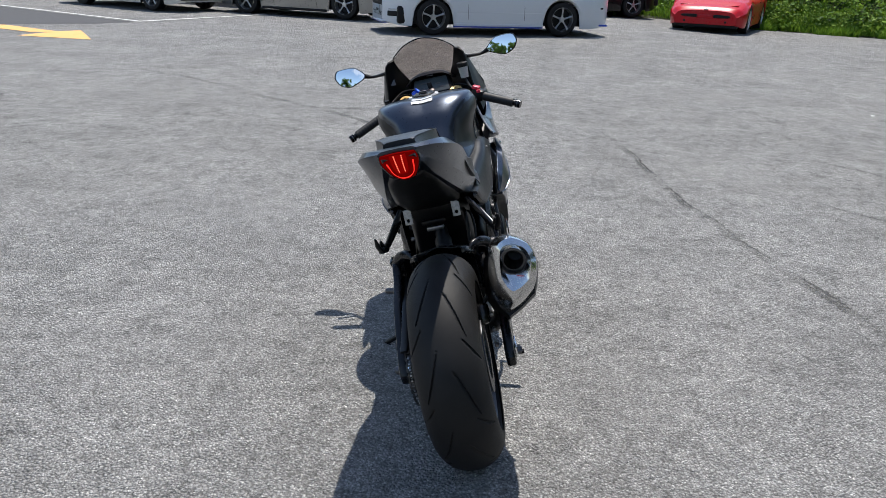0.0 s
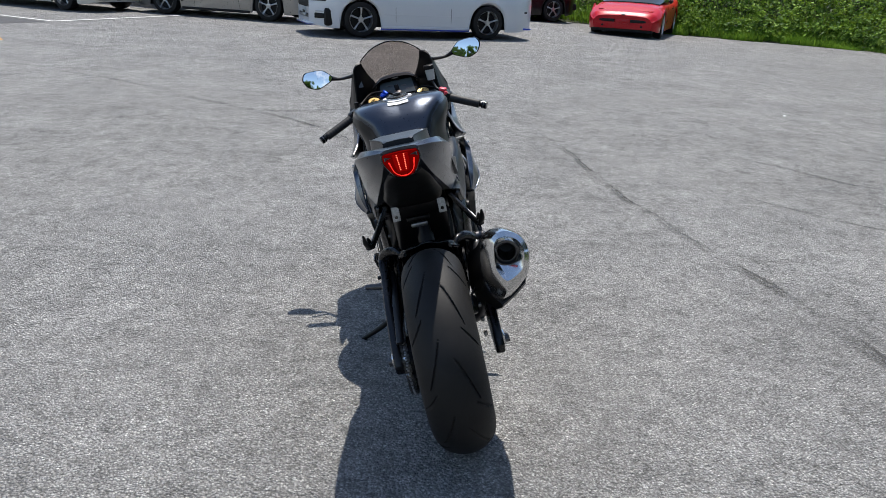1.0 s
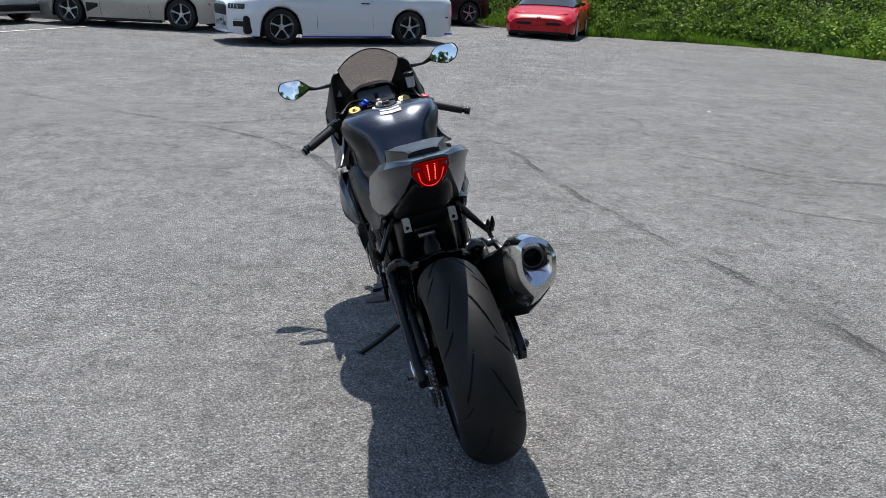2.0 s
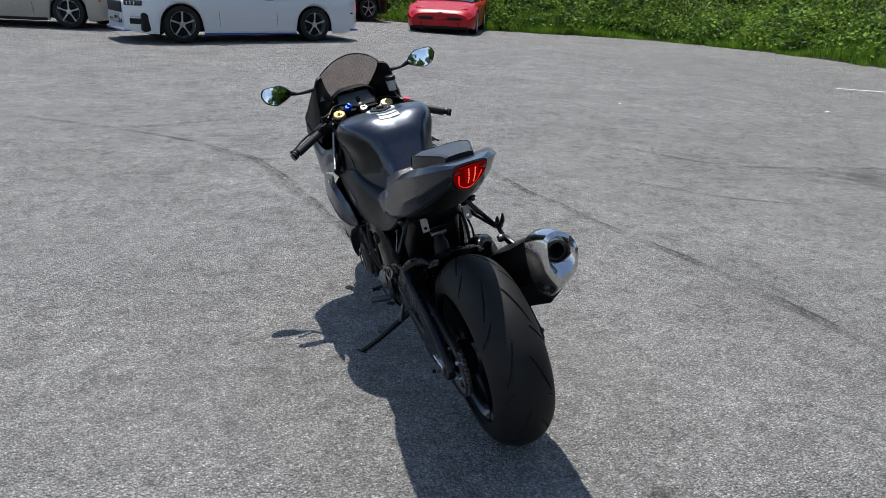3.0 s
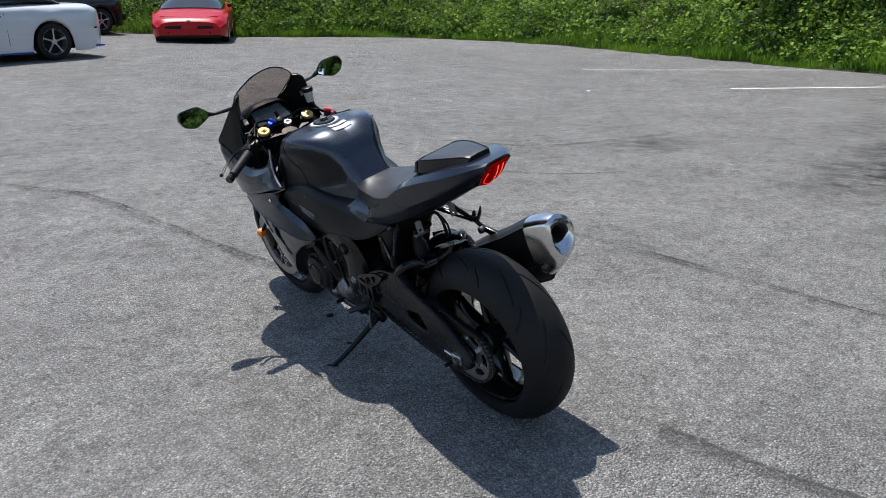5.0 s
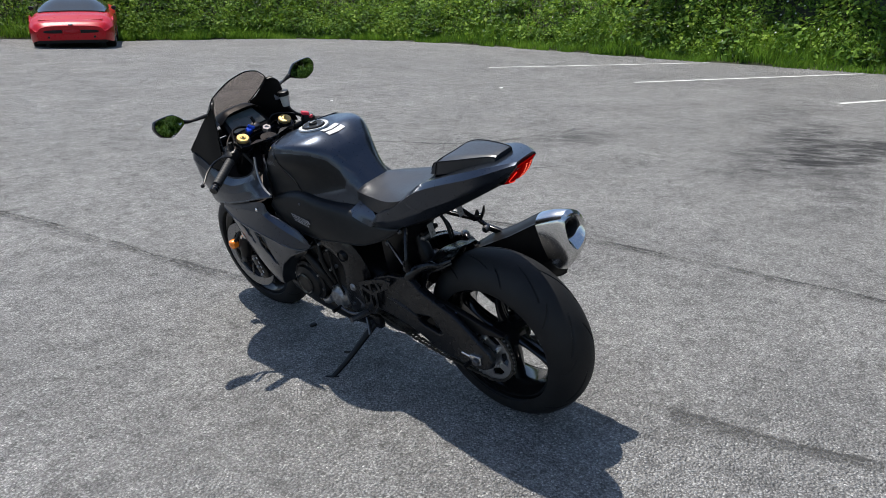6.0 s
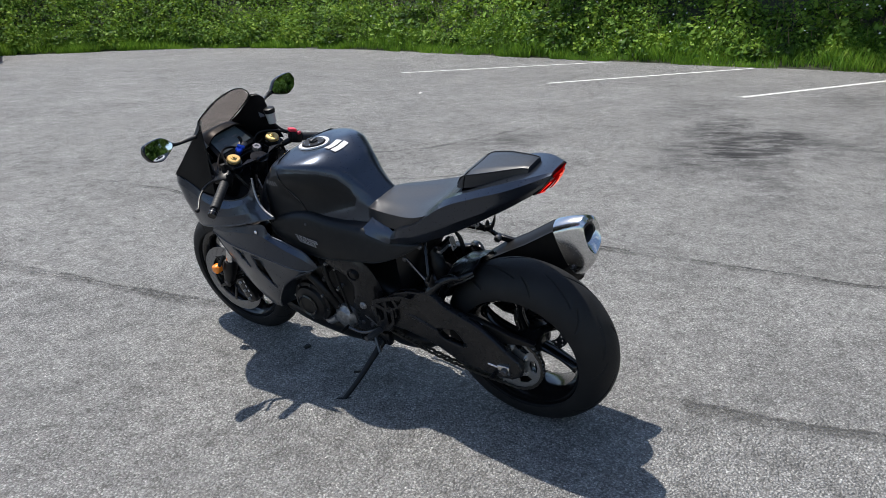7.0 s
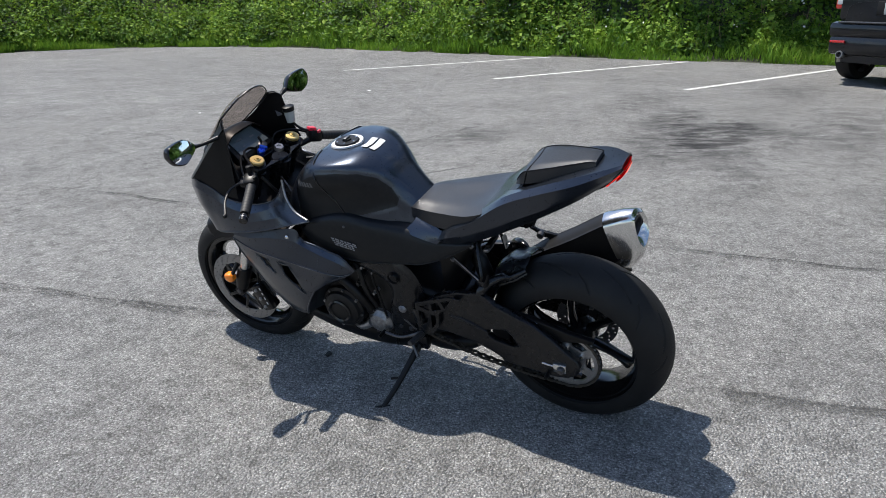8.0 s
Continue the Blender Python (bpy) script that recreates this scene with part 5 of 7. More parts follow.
def chain_path():
    """Points round both sprockets, one for each pin."""
    fy, fz, fr, rr = 0.535, 0.352, 0.042, 0.1085
    d = math.hypot(fy, fz - AX)
    base = math.atan2(fz - AX, fy)
    off = math.acos((rr - fr) / d)
    pts = []
    def arc(cy, cz, r, a0, a1):
        n = max(2, int(abs(a1 - a0) * r / 0.004))
        for i in range(n + 1):
            a = a0 + (a1 - a0) * i / n
            pts.append(Vector((0, cy + r * math.cos(a), cz + r * math.sin(a))))
    arc(0, AX, rr, base + off, base - off + 2 * math.pi)
    a, b = pts[-1], Vector((0, fy + fr * math.cos(base - off), fz + fr * math.sin(base - off)))
    for i in range(1, 100):
        f = i / 100
        p = a.lerp(b, f)
        pts.append(p - Vector((0, 0, 0.022 * math.sin(math.pi * f))))
    arc(fy, fz, fr, base - off, base + off)
    a, b = pts[-1], pts[0]
    for i in range(1, 100):
        pts.append(a.lerp(b, i / 100))
    out, run, pitch = [pts[0]], 0.0, 0.01588
    for p, q in zip(pts, pts[1:] + pts[:1]):
        run += (q - p).length
        if run >= pitch:
            run -= pitch
            out.append(q.copy())
    return out


bm = bmesh.new()
pins = chain_path()
for i, (p, q) in enumerate(zip(pins, pins[1:] + pins[:1])):
    for s in (-1, 1):
        w = 0.0085 if i % 2 else 0.0058
        off = Vector((SPR_X + s * w, 0, 0))
        d = (q - p).normalized()
        up = Vector((0, -d.z, d.y))
        c = [p - d * 0.004, q + d * 0.004]
        loop = [c[0] + up * 0.0045, c[0] - up * 0.0045, (p + q) / 2 - up * 0.0052, c[1] - up * 0.0045, c[1] + up * 0.0045, (p + q) / 2 + up * 0.0052]
        grid(bm, [[v + off - Vector((0.0012, 0, 0)) for v in loop], [v + off + Vector((0.0012, 0, 0)) for v in loop]], True, True)
    tube([p + Vector((SPR_X - 0.011, 0, 0)), p + Vector((SPR_X + 0.011, 0, 0))], 0.0034, 6, 2, bm)
part("chain", bm, CHAINMAT, bike, "greasy drive chain", 50)
guard = plate([(0.250, 0.500), (0.190, 0.474), (0.131, 0.469), (0.054, 0.451), (-0.011, 0.432), (-0.094, 0.419), (-0.092, 0.411), (0.019, 0.392), (0.060, 0.372), (0.098, 0.380), (0.155, 0.414), (0.235, 0.452)], 0.022, side_at(-0.132), (), 0.004)
cg = part("chain_guard", guard, BLACK, bike, "black chain guard with a small label")
for k in range(3):
    part("label_bar", box((0.001, 0.075 - 0.01 * k, 0.0042), (-0.1437, 0.128 + 0.004 * k, 0.458 - 0.008 * k), 0, pose(0, 0, 0, 9, 0, 0)), plain("blue_white_label", (0.30, 0.34, 0.48), 0.5) if k == 0 else bpy.data.materials["blue_white_label"], cg, "small blue and white label")
part("rear_brake_disc", disc_bm((0.088, 0, AX), 0.110, 0.072, 0.005, 14), DARKSTEEL, rear, "drilled rear brake disc")
part("rear_caliper", box((0.05, 0.085, 0.06), (0.092, 0.055, AX + 0.105), 0.012, pose(0, 0, 0, -25, 0, 0)), GLOSSBLACK, bike, "rear brake caliper")
part("brake_hose", tube([(0.105, 0.07, AX + 0.13), (0.135, 0.12, AX + 0.15), (0.150, 0.20, AX + 0.14), (0.14, 0.34, AX + 0.12)], 0.0045, 8, 28), BLACK, bike)
for k in range(3):
    part("hose_banjo", box((0.012, 0.016, 0.012), (0.122, 0.055 - 0.03 * k, AX + 0.10 - 0.035 * k), 0.003), CAST, bike)

# rear hugger, curved over the tyre
rows = []
for deg, R1, w, drop in ((16, 0.350, 0.104, 0.045), (26, 0.356, 0.104, 0.045), (36, 0.364, 0.103, 0.045), (44.8, 0.372, 0.101, 0.042), (50, 0.360, 0.098, 0.038), (55, 0.350, 0.094, 0.034), (59, 0.345, 0.086, 0.030), (63, 0.340, 0.072, 0.026)):
    c, d = math.cos(radians(deg)), math.sin(radians(deg))
    rows.append([(x, R * c, AX + R * d) for x, R in ((-w, R1 - drop), (-w * 0.93, R1 - drop * 0.45), (-w * 0.5, R1 - 0.008), (0, R1), (w * 0.5, R1 - 0.008), (w * 0.93, R1 - drop * 0.45), (w, R1 - drop))])
hugger = part("hugger", skin(rows, 20, 26, False, 0.003), FRAME, bike, "black hugger over the rear tyre")
for col in (0, -1):
    part("hugger_edge", tube([r[col] for r in rows], 0.006, 8, 30), FRAME, hugger)

# engine
engine = part("engine", hull([
    at_y(1.02, (0, 0.64), (0.10, 0.63), (0.15, 0.58), (0.13, 0.42), (0.08, 0.30), (0, 0.28)),
    at_y(0.95, (0, 0.70), (0.13, 0.69), (0.17, 0.62), (0.15, 0.42), (0.10, 0.26), (0, 0.23)),
    at_y(0.85, (0, 0.70), (0.14, 0.69), (0.165, 0.60), (0.155, 0.40), (0.12, 0.24), (0, 0.21)),
    at_y(0.72, (0, 0.62), (0.11, 0.61), (0.14, 0.52), (0.145, 0.38), (0.12, 0.24), (0, 0.21)),
    at_y(0.60, (0, 0.52), (0.10, 0.51), (0.13, 0.45), (0.135, 0.36), (0.11, 0.25), (0, 0.22)),
    at_y(0.47, (0, 0.46), (0.08, 0.45), (0.10, 0.41), (0.10, 0.34), (0.08, 0.28), (0, 0.27))], 24, 24), ENGINE, bike, "black cast engine")
part("airbox", box((0.17, 0.34, 0.17), (0, 0.76, 0.72), 0.04), BLACK, bike)
for side in (1, -1):
    gx = side * 0.150
    d = ((side, 0, 0), (0, 1, 0), (0, 0, 1))
    cv = part("engine_cover", lathe([(0.052, 0.0), (0.052, 0.030), (0.050, 0.055), (0.042, 0.070), (0.030, 0.074), (0.026, 0.086), (0.0, 0.088)], (gx, 0.838, 0.382), d, 40), ENGINE, engine, "round black engine cover")
    for k in range(8):
        a = 2 * math.pi * k / 8 + 0.2
        part("cover_bolt", lathe([(0.008, 0.0), (0.008, 0.005), (0.0, 0.006)], (gx + side * 0.026, 0.838 + 0.080 * math.cos(a), 0.382 + 0.080 * math.sin(a)), d, 8), DARKSTEEL if k % 3 else CAST, cv)
    part("cover_ring", lathe([(0.056, 0.036), (0.060, 0.042), (0.056, 0.048)], (gx, 0.838, 0.382), d, 40), GLOSSBLACK, cv)
    sc = part("sprocket_cover", lathe([(0.040, 0.0), (0.040, 0.018), (0.034, 0.034), (0.022, 0.042), (0.018, 0.050), (0.0, 0.054)], (side * 0.138, 0.700, 0.333), d, 32), PUMP, engine, "bare metal pump cover")
    for k in range(5):
        a = 2 * math.pi * k / 5
        part("cover_bolt", lathe([(0.008, 0.0), (0.008, 0.004), (0.0, 0.005)], (side * 0.158, 0.700 + 0.048 * math.cos(a), 0.335 + 0.048 * math.sin(a)), d, 8), DARKSTEEL, sc)
    part("pump_spout", tube([(side * 0.165, 0.735, 0.325), (side * 0.165, 0.775, 0.300), (side * 0.145, 0.81, 0.290)], [0.016, 0.014, 0.016], 12, 14), CAST, engine)
    part("coolant_hose", tube([(side * 0.150, 0.73, 0.37), (side * 0.168, 0.76, 0.45), (side * 0.165, 0.84, 0.52), (side * 0.150, 0.93, 0.55)], 0.018, 12, 28), BLACK, engine)
    part("hose", tube([(side * 0.155, 0.70, 0.40), (side * 0.172, 0.72, 0.48), (side * 0.165, 0.74, 0.56), (side * 0.15, 0.78, 0.62)], 0.010, 10, 24), BLACK, engine)
    part("hose", tube([(side * 0.150, 0.665, 0.33), (side * 0.166, 0.668, 0.42), (side * 0.160, 0.69, 0.52), (side * 0.15, 0.70, 0.60)], 0.005, 8, 24), BLACK, engine)
    for y, z, r, L in ((0.735, 0.535, 0.012, 0.03), (0.72, 0.575, 0.009, 0.03), (0.775, 0.565, 0.010, 0.035), (0.69, 0.47, 0.008, 0.03), (0.76, 0.49, 0.012, 0.02), (0.68, 0.56, 0.006, 0.03), (0.80, 0.60, 0.012, 0.03)):
        part("fitting", lathe([(L, 0.0), (L, r * 0.6), (L * 0.6, r * 0.7), (L * 0.6, r), (-0.02, r)], (side * 0.145, y, z), d, 14), CAST if r < 0.0095 else DARKSTEEL, engine)
    part("drain_hose", tube([(side * 0.145, 0.64, 0.30), (side * 0.148, 0.65, 0.25), (side * 0.135, 0.66, 0.22)], 0.006, 8, 14), BLACK, engine)
part("radiator", box((0.34, 0.05, 0.30), (0, 1.08, 0.50), 0.012, pose(0, 0, 0, 18, 0, 0)), BLACK, bike, "black radiator")
for k in range(4):
    x = -0.105 + 0.07 * k
    part("header_pipe", tube([(x, 0.99, 0.56), (x * 0.95, 1.06, 0.48), (x * 0.8, 1.02, 0.32), (x * 0.5, 0.86, 0.235), (x * 0.3, 0.62, 0.23)], 0.019, 12, 30), DARKSTEEL, bike)

# rider foot controls
for side in (1, -1):
    plate_bm = plate([(0.515, 0.478), (0.440, 0.508), (0.380, 0.528), (0.335, 0.526), (0.352, 0.505), (0.385, 0.478), (0.425, 0.455), (0.432, 0.395), (0.465, 0.350), (0.518, 0.345)], 0.007, side_at(side * 0.186), [[(0.502, 0.468), (0.465, 0.482), (0.462, 0.455)], [(0.452, 0.487), (0.425, 0.498), (0.415, 0.470), (0.450, 0.458)], [(0.412, 0.504), (0.372, 0.517), (0.400, 0.478)], [(0.505, 0.450), (0.468, 0.440), (0.476, 0.405), (0.505, 0.385)], [(0.458, 0.440), (0.441, 0.440), (0.444, 0.402), (0.462, 0.382)]], 0.0014)
    heel = part("heel_guard", plate_bm, FRAME, bike, "pierced black heel guard")
    part("foot_hanger", bar((side * 0.172, 0.53, 0.44), (side * 0.182, 0.50, 0.345), 0.014, 0.035, 0.005), FRAME, heel)
    part("foot_peg", tube([(side * 0.165, 0.505, 0.345), (side * 0.215, 0.510, 0.350), (side * 0.262, 0.515, 0.356)], [0.011, 0.012, 0.010], 12, 12), DARKSTEEL, bike, "knurled metal foot peg")
    part("foot_lever", tube([(side * 0.170, 0.515, 0.335), (side * 0.185, 0.60, 0.305), (side * 0.190, 0.665, 0.315)], [0.008, 0.006, 0.006], 10, 16), DARKSTEEL, bike, "foot lever")
    part("lever_tip", tube([(side * 0.185, 0.668, 0.316), (side * 0.225, 0.670, 0.318)], 0.0075, 10), BLACK, bike)
    part("linkage_rod", tube([(side * 0.162, 0.545, 0.335), (side * 0.158, 0.63, 0.40)], 0.0030, 8), DARKSTEEL, bike)

# side stand
stand = part("side_stand", tube([(-0.115, 0.575, 0.225), (-0.185, 0.592, 0.180), (-0.268, 0.613, 0.128), (-0.338, 0.632, 0.092)], [0.014, 0.012, 0.0105, 0.009], 12, 24), BLACK, bike, "black side stand propping the bike")
part("stand_foot", tube([(-0.322, 0.612, 0.086), (-0.344, 0.640, 0.090), (-0.364, 0.668, 0.096)], [0.010, 0.016, 0.008], 12, 10, flat=0.45), BLACK, stand)
part("stand_pin", tube([(-0.235, 0.612, 0.150), (-0.247, 0.640, 0.148)], 0.005, 8), BLACK, stand)
part("stand_bracket", box((0.03, 0.07, 0.06), (-0.112, 0.57, 0.24), 0.010), FRAME, bike)
part("stand_spring", tube([(-0.130, 0.60, 0.25), (-0.165, 0.56, 0.205)], 0.007, 8), DARKSTEEL, stand)

# front end
FX = 0.105
steer = Vector((0, 1.405 - 1.13, 0.33 - 0.915)).normalized()
top_y, top_z = 1.126, 0.913


def fork_at(side, d):
    return Vector((side * FX, top_y + steer.y * d, top_z + steer.z * d))


for side in (1, -1):
    fork = part("fork_leg", tube([fork_at(side, 0.0), fork_at(side, 0.38)], 0.0275, 24), GLOSSBLACK, bike, "black upside-down fork leg")
    part("fork_slider", tube([fork_at(side, 0.37), fork_at(side, 0.60)], 0.0215, 24), STEEL, fork, "bright fork slider")
    part("fork_foot", tube([fork_at(side, 0.545), fork_at(side, 0.60), fork_at(side, 0.66)], [0.027, 0.030, 0.024], 18, 10), BLACK, fork)
    f = -steer
    part("fork_cap", lathe([(0.014, 0.0), (0.014, 0.010), (0.011, 0.012), (0.011, 0.022), (0.008, 0.0255), (-0.006, 0.0265)], fork_at(side, 0.0), (f, Vector((1, 0, 0)), f.cross(Vector((1, 0, 0)))), 32), GOLD, fork, "gold fork cap")
    part("adjuster", lathe([(0.020, 0.0), (0.020, 0.005), (0.012, 0.006)], fork_at(side, 0.0), (f, Vector((1, 0, 0)), f.cross(Vector((1, 0, 0)))), 6), GOLD, fork)
    part("axle_clamp", tube([(side * 0.060, WB, 0.294), (side * 0.118, WB, 0.294)], 0.021, 20), BLACK, fork)
    part("axle_end", lathe([(0.004, 0.0), (0.004, 0.009), (-0.002, 0.011), (-0.002, 0.013)], (side * 0.118, WB, 0.294), ((side, 0, 0), (0, 1, 0), (0, 0, 1)), 20), DARKSTEEL, fork)
    part("front_brake_disc", disc_bm((side * 0.082, WB, 0.294), 0.160, 0.118, 0.005, 22), DISC, front, "drilled front brake disc")
    carrier = bmesh.new()
    for k in range(8):
        a = 2 * math.pi * k / 8
        bar((side * 0.080, WB + 0.045 * math.cos(a), 0.294 + 0.045 * math.sin(a)), (side * 0.082, WB + 0.122 * math.cos(a + 0.25), 0.294 + 0.122 * math.sin(a + 0.25)), 0.006, 0.012, 0.001, carrier)
    part("disc_carrier", carrier, FRAME, front)
    cal = part("front_caliper", box((0.055, 0.062, 0.125), (side * 0.098, WB - 0.120, 0.285), 0.014, pose(0, 0, 0, -22, 0, 0)), GLOSSBLACK, bike, "black radial brake caliper")
    for k in range(3):
        part("caliper_bolt", lathe([(0.006, 0.0), (0.006, 0.006), (0.0, 0.008)], (side * 0.126, WB - 0.105 - 0.013 * k, 0.325 - 0.038 * k), ((side, 0, 0), (0, 1, 0), (0, 0, 1)), 10), CAST, cal)
    for k in range(4):
        part("lettering_bar", box((0.001, 0.006, 0.011), (side * 0.1262, WB - 0.128 - 0.006 * k, 0.335 - 0.022 * k), 0, pose(0, 0, 0, -22, 0, 0)), DECAL, cal, "pale lettering on the caliper")
    sg = part("turn_signal", hull([at_y(1.445, (0, 0.388), (0.004, 0.388), (0.004, 0.384), (0, 0.384)), at_y(1.43, (0, 0.412), (0.016, 0.408), (0.018, 0.378), (0, 0.372)), at_y(1.40, (0, 0.416), (0.020, 0.410), (0.022, 0.374), (0, 0.366)), at_y(1.385, (0, 0.404), (0.012, 0.402), (0.012, 0.382), (0, 0.378))], 14, 14), ORANGE, bike, "orange turn signal")
    sg.matrix_basis = Matrix.Translation((side * 0.146, 1.41, 0.388)) @ Matrix.Scale(0.8, 4) @ Matrix.Translation((0, -1.41, -0.390))
    part("signal_stalk", tube([(side * 0.112, 1.385, 0.44), (side * 0.135, 1.395, 0.41), (side * 0.150, 1.402, 0.392)], 0.008, 10, 12), BLACK, bike)
    part("fork_hose", tube([(side * 0.095, WB - 0.10, 0.35), (side * 0.07, 1.30, 0.50), (side * 0.055, 1.22, 0.68)], 0.005, 8, 22), BLACK, bike)
fender = []
for k in range(9):
    a = radians(66 + 84 * k / 8)
    w, R1 = 0.070, 0.314
    fender.append([(-w, WB + (R1 - 0.055) * math.cos(a), 0.294 + (R1 - 0.055) * math.sin(a)), (-w * 0.8, WB + R1 * 0.97 * math.cos(a), 0.294 + R1 * 0.97 * math.sin(a)), (0, WB + (R1 + 0.01) * math.cos(a), 0.294 + (R1 + 0.01) * math.sin(a)), (w * 0.8, WB + R1 * 0.97 * math.cos(a), 0.294 + R1 * 0.97 * math.sin(a)), (w, WB + (R1 - 0.055) * math.cos(a), 0.294 + (R1 - 0.055) * math.sin(a))])
part("front_fender", skin(fender, 24, 18, False, 0.003), BLACK, bike, "black front fender")

# top clamp, dash, controls
clamp = plate([(-0.135, -0.030), (-0.105, -0.040), (-0.06, -0.030), (-0.03, -0.052), (0.03, -0.052), (0.06, -0.030), (0.105, -0.040), (0.135, -0.030), (0.138, 0.020), (0.105, 0.036), (0.05, 0.022), (-0.05, 0.022), (-0.105, 0.036), (-0.138, 0.020)], 0.020, Matrix.Translation((0, top_y + 0.006, top_z - 0.014)) @ pose(0, 0, 0, 25, 0, 0), [ring_points(s * FX, 0, 0.0275, 28) for s in (1, -1)], 0.004)
yoke = part("top_yoke", clamp, FRAME, bike, "black top yoke")
part("stem_nut", lathe([(0.010, 0.0), (0.010, 0.007), (0.014, 0.009), (0.014, 0.017), (0.0, 0.019)], (0, top_y - 0.018, top_z + 0.002), (-steer, Vector((1, 0, 0)), (-steer).cross(Vector((1, 0, 0)))), 6), CAST, yoke, "bright steering stem nut")
part("ignition_lock", lathe([(0.028, 0.0), (0.028, 0.010), (0.024, 0.017), (-0.01, 0.019)], (0.0, top_y + 0.062, top_z - 0.005), (-steer, Vector((1, 0, 0)), (-steer).cross(Vector((1, 0, 0)))), 24), DARKSTEEL, yoke)
part("key", box((0.020, 0.004, 0.026), (0.0, top_y + 0.060, top_z + 0.034), 0.003, pose(0, 0, 0, -20, 0, 30)), BLACK, yoke)
part("blue_knob", lathe([(-0.012, 0.010), (-0.004, 0.014), (0.010, 0.014), (0.014, 0.010), (0.014, 0.0)], (-0.062, top_y + 0.010, top_z + 0.016), (-steer, Vector((1, 0, 0)), (-steer).cross(Vector((1, 0, 0)))), 16), BLUE, bike, "blue anodised adjuster knob")
part("blue_lever", box((0.012, 0.030, 0.014), (-0.050, top_y + 0.005, top_z + 0.030), 0.004, pose(0, 0, 0, 30, 0, 40)), BLUE, bike)
dash_m = Matrix.Translation((0.0, 1.265, 0.925)) @ pose(0, 0, 0, 38, 0, 0)
dash = part("dash_panel", plate([(-0.10, -0.050), (-0.085, -0.064), (0.085, -0.064), (0.10, -0.050), (0.085, 0.052), (0.05, 0.066), (-0.05, 0.066), (-0.085, 0.052)], 0.034, dash_m, (), 0.006), BLACK, bike, "black instrument panel")
part("dash_screen", plate([(-0.078, -0.044), (0.078, -0.044), (0.070, 0.038), (-0.070, 0.038)], 0.003, dash_m @ Matrix.Translation((0, 0, 0.019)), (), 0.001), DASH, dash, "grey instrument display")
for k, (x, y, w) in enumerate(((0.03, 0.0, 0.022), (0.045, -0.022, 0.014), (-0.03, 0.012, 0.03), (0.0, 0.052, 0.03), (-0.035, -0.018, 0.012))):
    part("display_mark", box((w, 0.006, 0.001), (0, 0, 0), 0, None), DECAL if k == 3 else FAINT, dash).matrix_basis = dash_m @ Matrix.Translation((x, y, 0.0215))
part("dash_cowl", skin([at_y(1.38, (0, 0.960), (0.06, 0.955), (0.10, 0.930)), at_y(1.30, (0, 0.992), (0.06, 0.985), (0.11, 0.950)), at_y(1.255, (0, 0.985), (0.06, 0.980), (0.10, 0.955))], 10, 12, True, 0.004), BLACK, bike)
part("nose_floor", skin([at_y(1.44, (0, 0.80), (0.05, 0.80), (0.10, 0.79)), at_y(1.30, (0, 0.82), (0.09, 0.82), (0.17, 0.80)), at_y(1.12, (0, 0.74), (0.09, 0.74), (0.20, 0.72)), at_y(1.0, (0, 0.70), (0.09, 0.70), (0.19, 0.70))], 12, 12, True, 0.004), BLACK, bike, "dark inside of the fairing")

